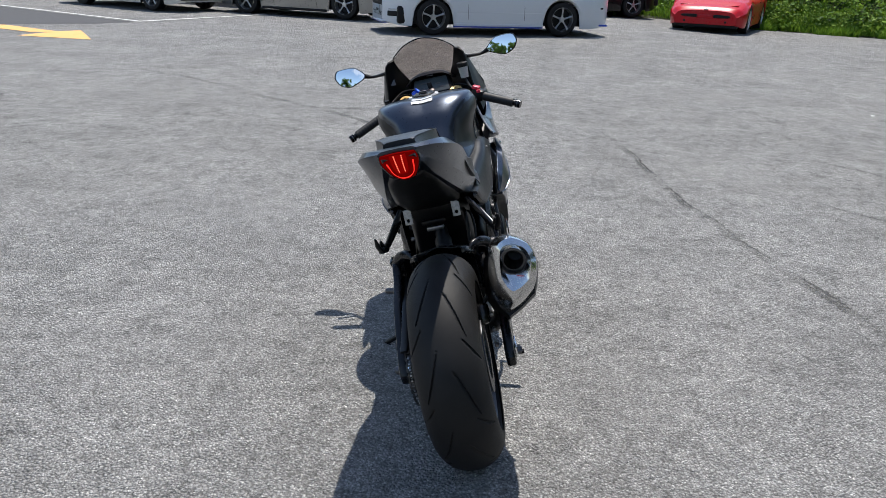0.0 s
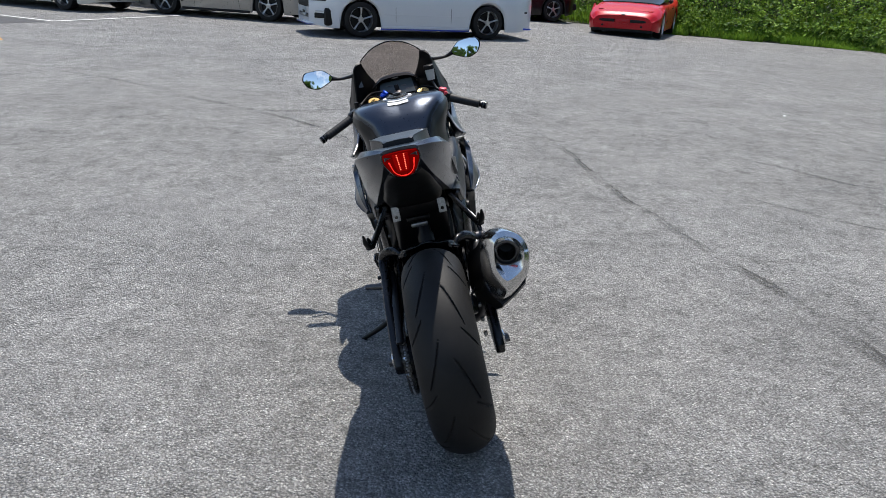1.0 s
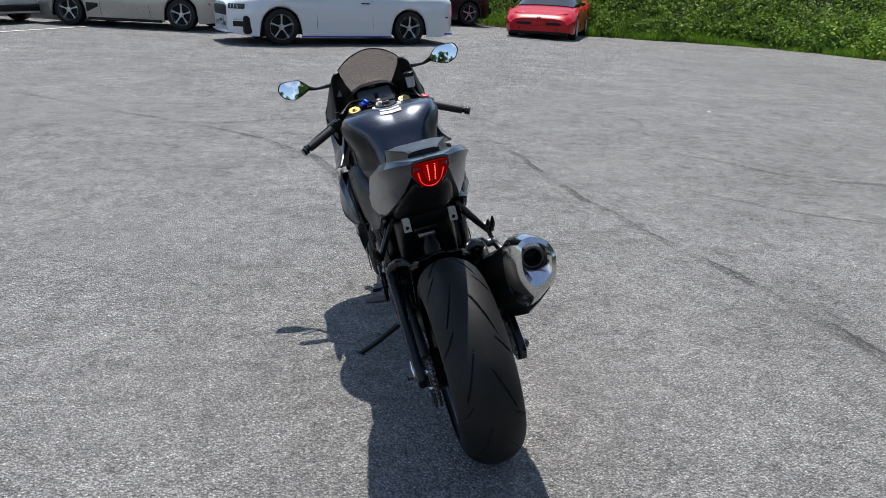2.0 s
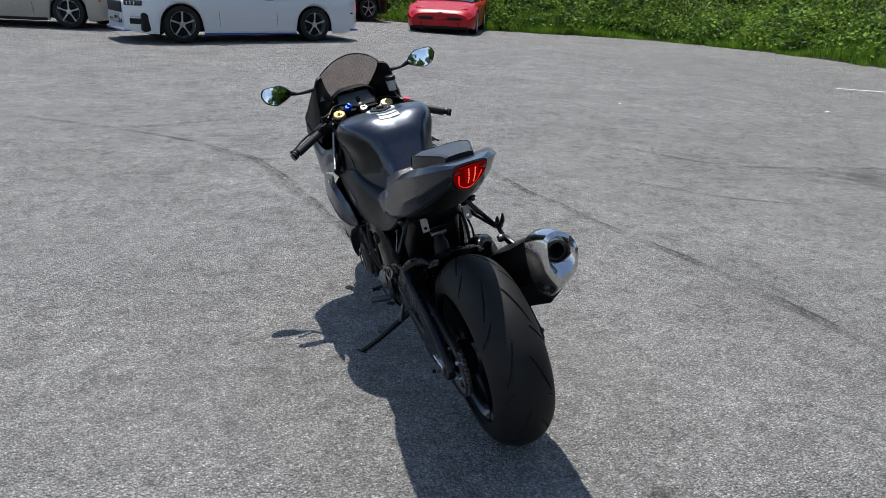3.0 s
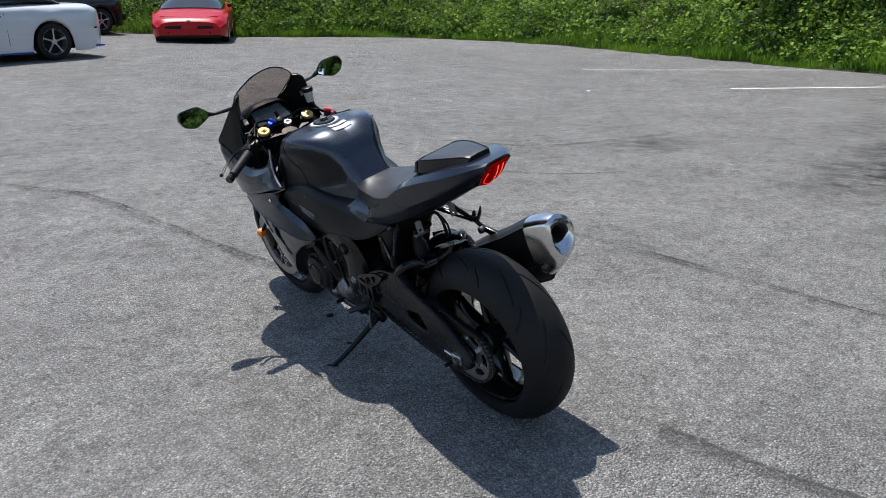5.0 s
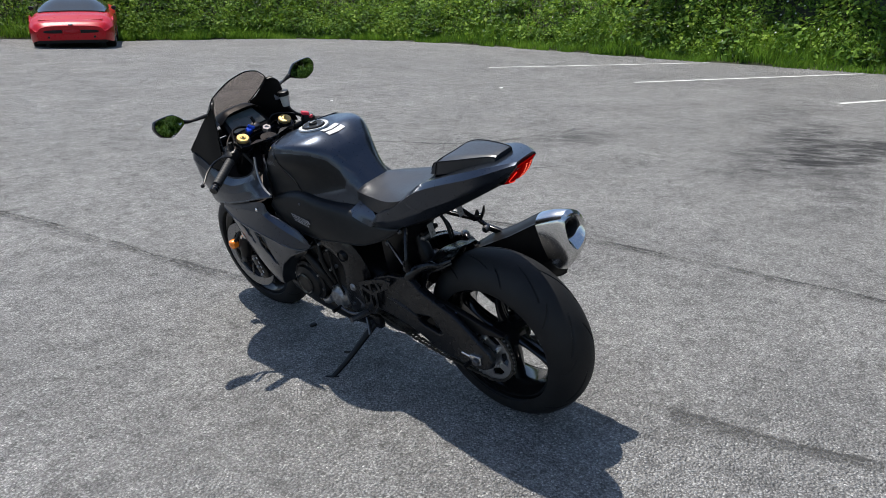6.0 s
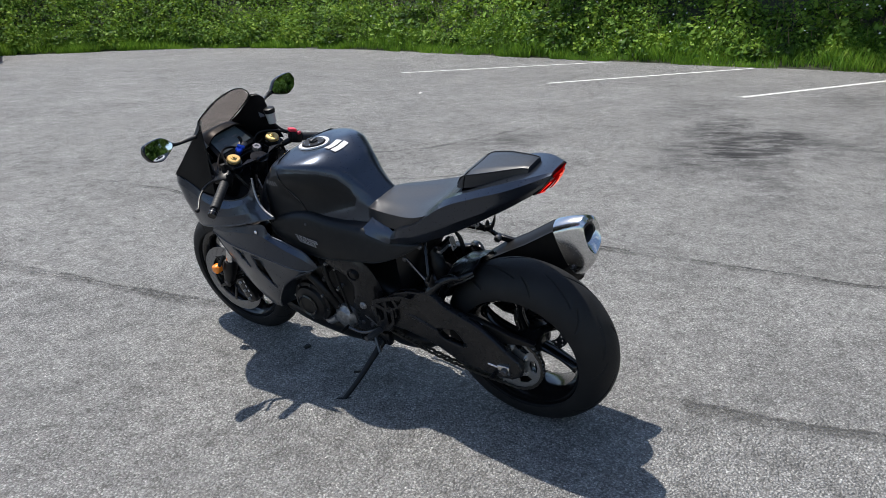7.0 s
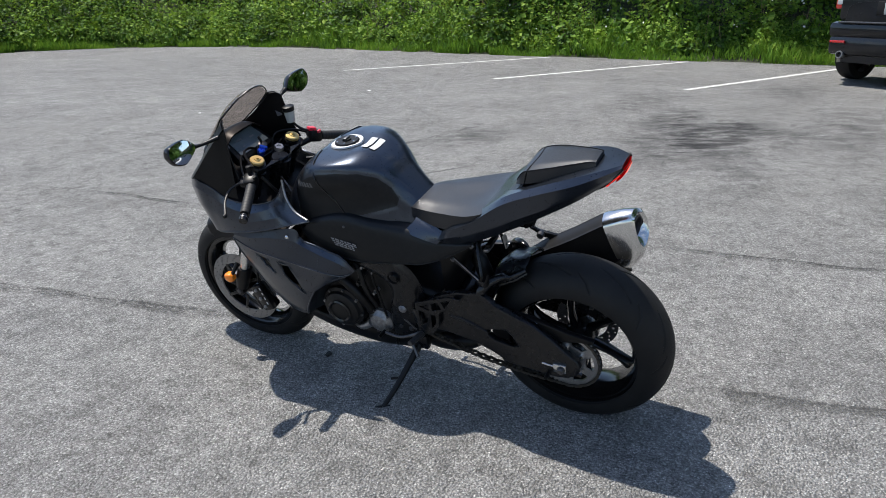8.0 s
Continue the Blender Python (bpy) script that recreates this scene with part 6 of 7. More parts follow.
for side in (1, -1):
    a, b = Vector((side * 0.212, 1.078, 0.876)), Vector((side * 0.336, 1.026, 0.828))
    root = fork_at(side, 0.055) + Vector((side * 0.03, -0.02, 0.005))
    barpart = part("handlebar", tube([root, a, b], [0.012, 0.0115, 0.011], 16, 20), BLACK, bike, "black clip-on handlebar")
    part("bar_clamp", tube([fork_at(side, 0.038), fork_at(side, 0.072)], 0.036, 24), FRAME, barpart)
    d = (b - a).normalized()
    ribs = [a + d * (0.125 * k / 20) for k in range(21)]
    part("grip", tube(ribs, [0.0165 + (0.0006 if k % 2 else 0) for k in range(21)], 18, 84), GRIPRUBBER, barpart, "ribbed rubber grip")
    part("bar_end", tube([b - d * 0.006, b + d * 0.014], [0.0155, 0.0150], 18), GLOSSBLACK, barpart)
    part("end_ring", tube([b + d * 0.001, b + d * 0.003], 0.0158, 18), DARKSTEEL, barpart)
    part("switch_box", box((0.052, 0.044, 0.046), a - d * 0.022 + Vector((0, 0.006, 0)), 0.010, d.to_track_quat("X", "Z").to_matrix().to_4x4()), BLACK, barpart, "switch housing")
    part("switch_button", box((0.016, 0.010, 0.012), a - d * 0.020 + Vector((0, -0.018, 0.018)), 0.003), REDPART if side > 0 else BLACK, barpart, "red engine stop switch" if side > 0 else "")
    if side > 0:
        part("stop_switch", box((0.030, 0.028, 0.014), a - d * 0.028 + Vector((0, 0.006, 0.028)), 0.004, d.to_track_quat("X", "Z").to_matrix().to_4x4()), REDPART, barpart, "red engine stop switch")
    perch = a - d * 0.012 + Vector((0, 0.026, 0.006))
    part("lever_perch", box((0.040, 0.036, 0.022), perch, 0.006, d.to_track_quat("X", "Z").to_matrix().to_4x4()), BLACK, barpart)
    lv = [perch + Vector((side * 0.006, 0.014, 0)), perch + d * 0.045 + Vector((0, 0.062, -0.004)), perch + d * 0.095 + Vector((0, 0.072, -0.006)), perch + d * 0.140 + Vector((0, 0.060, -0.008)), perch + d * 0.158 + Vector((0, 0.056, -0.008))]
    lever = part("lever", tube(lv, [0.007, 0.006, 0.0055, 0.0055, 0.006], 10, 30, flat=0.7), BLACK, bike, "black hand lever")
    part("lever_ball", lathe([(-0.008, 0.0), (-0.006, 0.006), (0.0, 0.008), (0.006, 0.006), (0.008, 0.0)], lv[-1], "x", 12), BLACK, lever)
    part("control_cable", tube([perch, perch + Vector((-side * 0.05, 0.05, 0.035)), Vector((side * 0.09, 1.20, 0.92)), Vector((side * 0.06, 1.20, 0.82)), Vector((side * 0.05, 1.16, 0.70))], 0.0042, 8, 40), BLACK, bike)
part("brake_reservoir", lathe([(-0.030, 0.0), (-0.030, 0.016), (0.016, 0.020), (0.018, 0.0)], (0.150, 1.150, 0.985), "z", 28), WHITEPLASTIC, bike, "milky brake fluid reservoir")
part("reservoir_cap", lathe([(0.014, 0.0225), (0.030, 0.0225), (0.032, 0.019), (0.032, 0.0)], (0.150, 1.150, 0.985), "z", 28), BLACK, bike)
part("reservoir_stay", tube([(0.150, 1.150, 0.955), (0.165, 1.12, 0.92), (0.190, 1.085, 0.905)], 0.005, 8, 14), BLACK, bike)
part("clutch_reservoir", lathe([(-0.012, 0.0), (-0.012, 0.009), (0.016, 0.010), (0.018, 0.0)], (-0.178, 1.100, 0.918), "z", 20), BLACK, bike)
part("yoke_cable", tube([(-0.16, 1.10, 0.92), (-0.11, 1.17, 0.945), (-0.04, 1.20, 0.93), (0.03, 1.22, 0.88)], 0.0045, 8, 30), BLACK, bike)
part("yoke_cable", tube([(-0.15, 1.08, 0.88), (-0.13, 1.05, 0.82), (-0.10, 1.03, 0.76), (-0.09, 1.02, 0.70)], 0.0055, 8, 30), BLACK, bike)
part("lower_yoke", box((0.27, 0.07, 0.03), (0, top_y + steer.y * 0.2, top_z + steer.z * 0.2), 0.012, pose(0, 0, 0, 25, 0, 0)), FRAME, bike)
part("frame_neck", tube([(0, top_y - 0.02, top_z - 0.03), (0, top_y + 0.07, top_z - 0.24)], 0.035, 20), FRAME, bike)

# mirrors
for side in (1, -1):
    c = Vector((side * 0.322, 1.225, 1.046))
    facing = Vector((side * -0.10, -0.955, 0.175)).normalized()
    across = Vector((0, 0, 1)).cross(facing).normalized()
    upw = facing.cross(across)
    m = Matrix((across, upw, facing)).transposed().to_4x4()
    m.translation = c
    o = 1 if across.x * side > 0 else -1
    outline = [(o * x, y) for x, y in ((0.066, 0.006), (0.052, 0.036), (-0.028, 0.034), (-0.066, -0.006), (-0.054, -0.022), (0.008, -0.046), (0.050, -0.028))]
    if o < 0:
        outline.reverse()
    shell = bmesh.new()
    loops = []
    for depth, size in ((0.004, 0.985), (0.0, 1.03), (-0.014, 1.02), (-0.032, 0.82), (-0.044, 0.45)):
        n = len(outline)
        loop = []
        for k in range(n * 6):
            i, f = k // 6, (k % 6) / 6
            p, q, r = Vector(outline[i - 1]), Vector(outline[i]), Vector(outline[(i + 1) % n])
            s0, s1 = (p + q) / 2, (q + r) / 2
            w = (1 - f) ** 2 * s0 + 2 * f * (1 - f) * q + f * f * s1
            w = w.lerp(q, 0.35 * (1 - abs(2 * f - 1)))
            loop.append(m @ Vector((w.x * size, w.y * size, depth)))
        loops.append(loop)
    grid(shell, loops, True)
    shell.faces.new(shell.verts[-len(loops[0]):])
    holder = part("mirror", shell, GLOSSBLACK, bike, "black mirror on a thin stalk")
    inv = m.inverted()
    flat = [inv @ p for p in loops[0]]
    glass_rows = []
    for f in (0.965, 0.8, 0.6, 0.4, 0.2, 0.02):
        glass_rows.append([m @ Vector((p.x * f, p.y * f, 0.0055 - ((p.x * f) ** 2 + (p.y * f) ** 2) / (2 * 0.75))) for p in flat])
    part("mirror_glass", grid(bmesh.new(), glass_rows, True), MIRROR, holder, "slightly domed mirror glass", 80)
    inner_end = m @ Vector((o * -0.060, -0.010, -0.012))
    part("mirror_stalk", tube([inner_end, inner_end + Vector((side * -0.035, 0.0, -0.010)), Vector((side * 0.172, 1.205, 1.030))], [0.013, 0.0075, 0.010], 12, 18, flat=0.8), BLACK, holder)


# ---- parked cars: y forward, x to the right, origin on the ground below the middle of the wheelbase ----
def car_paint(name, color, metal=0.3, rough=0.25):
    return plain(name, color, rough, metal, 0.04, 300, 0.0, 0.9, 0.04, 0.02)


GLASS = plain("dark_car_glass", (0.02, 0.024, 0.026), 0.06, 0, 0.05, 20, 0.0)
TRIM = plain("black_car_trim", (0.007, 0.007, 0.0075), 0.55, 0, 0.15, 200, 0.05, spec=0.25)
CHROME = plain("silver_wheel_paint", (0.46, 0.46, 0.47), 0.3, 0.85, 0.05, 200, 0.0)


def car(name, label, m, paint, length, width, wheelbase, front_over, hood, roof, belt, sill=0.16, tyre_r=0.335, spokes=5, tail_h=0.95, nose_h=0.55, rim_mat=CHROME, nose=(0.65, 0.30)):
    base = thing(name, label, "car", m)
    yf, yr = wheelbase / 2 + front_over, wheelbase / 2 + front_over - length
    axles = (wheelbase / 2, -wheelbase / 2)
    hw = width / 2
    # station: y, top height, shoulder half-width, shoulder height, widest half-width
    def top(y):
        pts = [(yr, tail_h), (yr + 0.25, tail_h + 0.06), (axles[1] + 0.3, belt + 0.02), (0.0, belt), (axles[0] - 0.25, hood + 0.04), (axles[0] + 0.3, hood - 0.03), (yf - 0.2, nose_h + 0.10), (yf, nose_h)]
        for (a, za), (b, zb) in zip(pts, pts[1:]):
            if a <= y <= b:
                f = smooth_step(a, b, y) * 0.5 + 0.5 * (y - a) / (b - a)
                return za + (zb - za) * f
        return nose_h
    rows = []
    n = 120
    for i in range(n + 1):
        y = yr + (yf - yr) * i / n
        taper = 1 - 0.30 * (1 - max(min((y - yr) / 0.5, 1.0), 0.0)) ** 2.2 - nose[1] * (1 - max(min((yf - y) / nose[0], 1.0), 0.0)) ** 2.2
        w = hw * taper
        zt = top(y)
        zb = sill + 0.06 * (1 - max(0, min((y - yr) / 0.45, (yf - y) / 0.3, 1)))
        for ax in axles:
            d = abs(y - ax)
            if d < tyre_r + 0.055:
                zb = max(zb, tyre_r + math.sqrt((tyre_r + 0.055) ** 2 - d * d) - 0.02)
        zmid = max(0.50 * zt + 0.12, zb + 0.05)
        prof = [(0, y, zt), (w * 0.6, y, zt - 0.012), (w * 0.86, y, zt - 0.05), (w * 0.965, y, zt - 0.13), (w, y, zmid + 0.02), (w * 0.99, y, (zmid + zb) / 2), (w * 0.965, y, zb + 0.015), (w * 0.95, y, zb)]
        rows.append(spline(prof, 22))
    bm = grid(bmesh.new(), [[Vector((-p.x, p.y, p.z)) for p in reversed(r[1:])] + r for r in rows])
    for r in (rows[0], rows[-1]):
        loop = [bm.verts.new(p) for p in [Vector((-p.x, p.y, p.z)) for p in reversed(r[1:])] + r]
        bm.faces.new(loop)
    bmesh.ops.remove_doubles(bm, verts=bm.verts[:], dist=1e-5)
    body = part("body", bm, paint, base)
    under = box((width * 0.86, length * 0.9, 0.34), (0, (yf + yr) / 2, sill + 0.20), 0.05)
    part("underbody", under, TRIM, base)
    # cabin: glass with a roof panel
    c0, c1 = axles[1] + 0.10, axles[0] - 0.55
    cab = hull([at_y(c0 - 0.45, (0, belt + 0.05), (hw * 0.5, belt + 0.04), (hw * 0.72, belt - 0.01), (0, belt - 0.08)),
                at_y(c0, (0, roof - 0.06), (hw * 0.45, roof - 0.08), (hw * 0.80, belt + 0.06), (0, belt - 0.10)),
                at_y((c0 + c1) / 2 - 0.1, (0, roof), (hw * 0.52, roof - 0.03), (hw * 0.86, belt), (0, belt - 0.12)),
                at_y(c1 - 0.25, (0, roof - 0.08), (hw * 0.50, roof - 0.10), (hw * 0.86, belt), (0, belt - 0.12)),
                at_y(c1 + 0.45, (0, hood + 0.05), (hw * 0.55, hood + 0.04), (hw * 0.78, hood), (0, hood - 0.08))], 24, 18)
    part("cabin_glass", cab, GLASS, base)
    part("roof", skin([at_y(c0 + 0.05, (0, roof - 0.035), (hw * 0.3, roof - 0.045), (hw * 0.46, roof - 0.075)), at_y((c0 + c1) / 2 - 0.1, (0, roof + 0.008), (hw * 0.33, roof), (hw * 0.54, roof - 0.03)), at_y(c1 - 0.28, (0, roof - 0.06), (hw * 0.3, roof - 0.07), (hw * 0.5, roof - 0.10))], 12, 10, True, 0.02), paint, base)
    for ax in axles:
        for s in (-1, 1):
            car_wheel(base, (s * (hw - 0.125), ax, tyre_r), s, tyre_r, spokes, rim_mat)
    base["half_width"] = hw
    return base, yf, yr, body


WHEELS = {}


def car_wheel(base, c, s, r, spokes, rim_mat):
    key = (r, spokes, rim_mat.name)
    if key not in WHEELS:
        w = 0.115
        tyre = finish("tyre", lathe([(-w, r * 0.70), (-w * 1.05, r * 0.82), (-w * 0.92, r * 0.97), (-w * 0.6, r), (w * 0.6, r), (w * 0.92, r * 0.97), (w * 1.05, r * 0.82), (w, r * 0.70)], (0, 0, 0), "x", 48), TYRE)
        bm = lathe([(-w * 0.9, r * 0.71), (w * 0.98, r * 0.715), (w * 1.0, r * 0.69), (w * 0.75, r * 0.66), (-w * 0.5, r * 0.64)], (0, 0, 0), "x", 48)
        rim = finish("rim", bm, rim_mat)
        bm = bmesh.new()
        for k in range(spokes):
            a = 2 * math.pi * k / spokes + 0.3
            for off in (-0.045, 0.045):
                p = [(w * 0.72, r * 0.10 * math.cos(a), r * 0.10 * math.sin(a)), (w * 0.78, r * 0.4 * math.cos(a + off * 0.8), r * 0.4 * math.sin(a + off * 0.8)), (w * 0.80, r * 0.69 * math.cos(a + off), r * 0.69 * math.sin(a + off))]
                tube(p, [r * 0.055, r * 0.032, r * 0.036], 8, 8, bm)
        lathe([(w * 0.6, r * 0.17), (w * 0.85, r * 0.15), (w * 0.9, 0.0)], (0, 0, 0), "x", 20, bm)
        spk = finish("spokes", bm, rim_mat)
        back = finish("brake", lathe([(w * 0.05, 0.0), (w * 0.05, r * 0.50), (w * 0.0, r * 0.50), (-w * 0.1, r * 0.66)], (0, 0, 0), "x", 32), TRIM)
        WHEELS[key] = (tyre, rim, spk, back)
    tyre, rim, spk, back = WHEELS[key]
    hub = new("wheel", rim)
    hub.parent = base
    hub.matrix_basis = pose(*c, 0, 0, 0 if s > 0 else 180)
    for n, mesh in (("tyre", tyre), ("spoke_set", spk), ("brake_disc", back)):
        o = new(n, mesh)
        o.parent = hub
    return hub


def park(x, y, fx, fy):
    """Pose of a car at the ground under its middle, its front pointing along (fx, fy)."""
    z = ground_z(x, y)
    return pose(x, y, z, 0, 0, math.degrees(math.atan2(-fx, fy)))


def beside(hub_a, hub_b, width, left=True):
    """Pose from the near-side hubs, front and rear: the car's middle lies behind them."""
    f = Vector((hub_a[0] - hub_b[0], hub_a[1] - hub_b[1])).normalized()
    side = Vector((f.y, -f.x)) if left else Vector((-f.y, f.x))
    mid = (Vector(hub_a) + Vector(hub_b)) / 2 + side * (width / 2 - 0.06)
    return park(mid.x, mid.y, f.x, f.y)


WHITE = car_paint("white_car_paint", (0.60, 0.62, 0.65), 0.0, 0.3)
RED = plain("red_car_paint", (0.40, 0.003, 0.010), 0.3, 0.0, 0.04, 300, 0.0, 0.35, 0.04, 0.01, 0.15)
PEWTER = car_paint("pewter_car_paint", (0.30, 0.29, 0.27), 0.5, 0.3)
SILVER = car_paint("pale_silver_car_paint", (0.55, 0.55, 0.52), 0.3, 0.3)
DARKCAR = plain("dark_blue_grey_car_paint", (0.0035, 0.004, 0.006), 0.3, 0.1, 0.04, 300, 0.0, 0.5, 0.05, 0.0, 0.3)

white, wf, wr, wbody = car("white_coupe", "white sports coupe with five-spoke alloy wheels and a blue sill stripe", beside((-0.75, 15.10), (1.84, 15.95), 1.92), WHITE, 4.78, 1.92, 2.72, 0.93, 0.98, 1.38, 1.0, nose_h=0.76, nose=(0.85, 0.45))
grey, gf, gr, gbody = car("pewter_coupe", "pewter grey low sports coupe with bright five-spoke wheels", beside((-5.5, 18.75), (-2.95, 17.94), 1.87), PEWTER, 4.57, 1.87, 2.655, 0.95, 0.86, 1.21, 0.90)
red, rf, rr, rbody = car("red_coupe", "red low sports coupe with its lights down, parked nose out", park(6.72, 21.42, -0.438, -0.899), RED, 4.57, 1.87, 2.655, 0.95, 0.82, 1.21, 0.88, nose=(0.50, 0.20))
cream, cf, cr, cbody = car("silver_saloon", "pale silver car with chrome wheels", beside((-7.64, 18.34), (-9.95, 19.55), 1.8, False), SILVER, 4.5, 1.8, 2.6, 0.9, 0.95, 1.45, 0.98)
dark, df, dr, dbody = car("dark_hatchback", "dark hatchback beside the grass verge", park(3.2, 23.6, -0.95, -0.3), DARKCAR, 4.3, 1.8, 2.6, 0.85, 0.98, 1.5, 1.0)
suv, sf, sr, sbody = car("dark_suv", "dark grey sport utility vehicle seen from behind", park(11.90, -0.54, 0.84, -0.54), DARKCAR, 5.0, 2.0, 2.86, 0.95, 1.15, 1.78, 1.12, 0.26, 0.385, 5, 1.15, 0.85)

BLUEPAINT = plain("blue_stripe_paint", (0.02, 0.06, 0.45), 0.35, 0, 0.05, 100, 0.0)
LENS = plain("pale_lamp_lens", (0.45, 0.47, 0.48), 0.1, 0, 0.1, 30, 0.0)
PLATE = plain("number_plate", (0.30, 0.33, 0.34), 0.5, 0, 0.1, 60, 0.0)


def fit_block(base, name, size, at, mat, bevel=0.015, turn=(0, 0, 0), label=""):
    return part(name, box(size, at, bevel, pose(0, 0, 0, *turn)), mat, base, label)


def seams(base, hw, ys, z0, z1, handle_y, handle_z):
    for s in (-1, 1):
        for y in ys:
            part("door_gap", tube([(s * (hw * 0.966), y - 0.02, z0), (s * (hw * 1.0), y, (z0 + z1) / 2 - 0.05), (s * (hw * 0.975), y + 0.01, z1)], 0.0035, 6, 12), TRIM, base)
        part("door_handle", bar((s * hw * 0.985, handle_y - 0.09, handle_z), (s * hw * 0.985, handle_y + 0.09, handle_z), 0.03, 0.025, 0.008), TRIM, base)
        mirror = hull([at_y(-0.06, (0, 0.06), (0.05, 0.05), (0.06, 0.0), (0, -0.05)), at_y(0.05, (0, 0.05), (0.04, 0.04), (0.05, 0.0), (0, -0.04))], 6, 10)
        bmesh.ops.translate(mirror, verts=mirror.verts[:], vec=(s * (hw + 0.02), 0.62, z1 + 0.12))
        part("door_mirror", mirror, TRIM, base)


# white coupe: grille, lamps, splitter, sill stripe
hw = 0.96
seams(white, hw, (0.66, -0.52), 0.22, 0.86, -0.36, 0.80)
fit_block(white, "grille", (0.94, 0.08, 0.20), (0, wf - 0.025, 0.61), TRIM, 0.03)
fit_block(white, "lower_intake", (0.90, 0.08, 0.12), (0, wf - 0.04, 0.36), TRIM, 0.02)
fit_block(white, "front_lip", (1.16, 0.34, 0.035), (0, wf - 0.13, 0.225), WHITE, 0.015)
fit_block(white, "lip_stripe", (1.14, 0.30, 0.014), (0, wf - 0.13, 0.199), BLUEPAINT, 0.004)
plate_part = fit_block(white, "number_plate", (0.30, 0.012, 0.15), (-0.10, wf + 0.012, 0.42), PLATE, 0.003)
fit_block(white, "plate_bar", (0.20, 0.004, 0.05), (-0.10, wf + 0.020, 0.42), TRIM, 0.0)
for s in (-1, 1):
    fit_block(white, "headlamp", (0.34, 0.10, 0.095), (s * 0.640, wf - 0.165, 0.690), GLASS, 0.02, (0, 0, s * -46))
    for k in range(3):
        fit_block(white, "lamp_bar", (0.018, 0.012, 0.06), (s * (0.605 + 0.048 * k), wf - 0.055 - 0.050 * k, 0.690), LENS, 0.003, (0, 0, s * -46))
    fit_block(white, "fog_recess", (0.30, 0.05, 0.10), (s * 0.700, wf - 0.205, 0.375), TRIM, 0.015, (0, 0, s * -52))
    fit_block(white, "fog_lamp", (0.20, 0.06, 0.025), (s * 0.680, wf - 0.180, 0.455), LENS, 0.008, (0, 0, s * -50))
    fit_block(white, "sill_stripe", (0.03, 1.90, 0.04), (s * (hw - 0.045), 0.0, 0.168), BLUEPAINT, 0.008)
    fit_block(white, "sill_lip", (0.05, 1.90, 0.05), (s * (hw - 0.035), 0.0, 0.200), WHITE, 0.015)
    fit_block(white, "rear_stripe", (0.03, 0.42, 0.035), (s * (hw - 0.10), wr + 0.30, 0.225), BLUEPAINT, 0.008, (0, 0, s * 9))
    fit_block(white, "side_marker", (0.012, 0.16, 0.03), (s * (hw - 0.055), wr + 0.30, 0.56), TRIM, 0.004, (0, 0, s * 9))
    fit_block(white, "body_crease", (0.010, 1.80, 0.020), (s * (hw * 0.990), 0.0, 0.44), WHITE, 0.004)

# pewter coupe: seams, side cove, red rear marker
seams(grey, 0.935, (0.55, -0.60), 0.2, 0.78, -0.45, 0.72)
for s in (-1, 1):
    part("side_cove", hull([at_y(0.88, (0, 0.03), (0.02, 0.02), (0.02, -0.16), (0, -0.20)), at_y(0.60, (0, 0.01), (0.02, 0.0), (0.02, -0.06), (0, -0.08))], 8, 10), TRIM, grey).location = (s * 0.915, 0, 0.50)
    fit_block(grey, "side_marker", (0.012, 0.14, 0.05), (s * 0.895, gr + 0.35, 0.58), REDLENS, 0.006, (0, 0, s * 9))
    fit_block(grey, "front_marker", (0.012, 0.12, 0.04), (s * 0.88, gf - 0.42, 0.50), ORANGE, 0.006, (0, 0, s * -10))
    fit_block(grey, "sill", (0.05, 1.75, 0.06), (s * 0.905, 0, 0.17), TRIM, 0.02)

# red coupe: intakes, lamps, badge, lip
for s in (-1, 1):
    fit_block(red, "front_intake", (0.46, 0.12, 0.075), (s * 0.42, rf - 0.045, 0.415), TRIM, 0.02, (0, 0, s * -5))
    fit_block(red, "fog_lamp", (0.15, 0.05, 0.06), (s * 0.73, rf - 0.095, 0.42), LENS, 0.012, (0, 0, s * -30))
    fit_block(red, "lower_slot", (0.24, 0.06, 0.055), (s * 0.58, rf - 0.045, 0.290), TRIM, 0.012, (0, 0, s * -14))
    fit_block(red, "lamp_lid", (0.40, 0.30, 0.008), (s * 0.50, rf - 0.45, 0.705), RED, 0.003, (-14, 0, 0))
    fit_block(red, "side_vent", (0.02, 0.26, 0.13), (s * 0.92, 0.78, 0.42), TRIM, 0.01)
fit_block(red, "badge", (0.10, 0.02, 0.03), (0, rf - 0.02, 0.575), STEEL, 0.008)
fit_block(red, "front_lip", (1.52, 0.34, 0.09), (0, rf - 0.22, 0.190), TRIM, 0.02)
fit_block(red, "plate_recess", (0.34, 0.03, 0.10), (0, rf - 0.005, 0.40), RED, 0.012)
seams(red, 0.935, (0.55, -0.60), 0.2, 0.78, -0.45, 0.72)

seams(cream, 0.90, (0.62, -0.50), 0.22, 0.86, -0.35, 0.82)
fit_block(cream, "bumper", (1.45, 0.20, 0.16), (0, cf - 0.06, 0.34), TRIM, 0.04)
seams(dark, 0.90, (0.62, -0.50), 0.22, 0.86, -0.35, 0.82)
fit_block(dark, "bumper", (1.45, 0.22, 0.20), (0, dr + 0.06, 0.42), TRIM, 0.05)

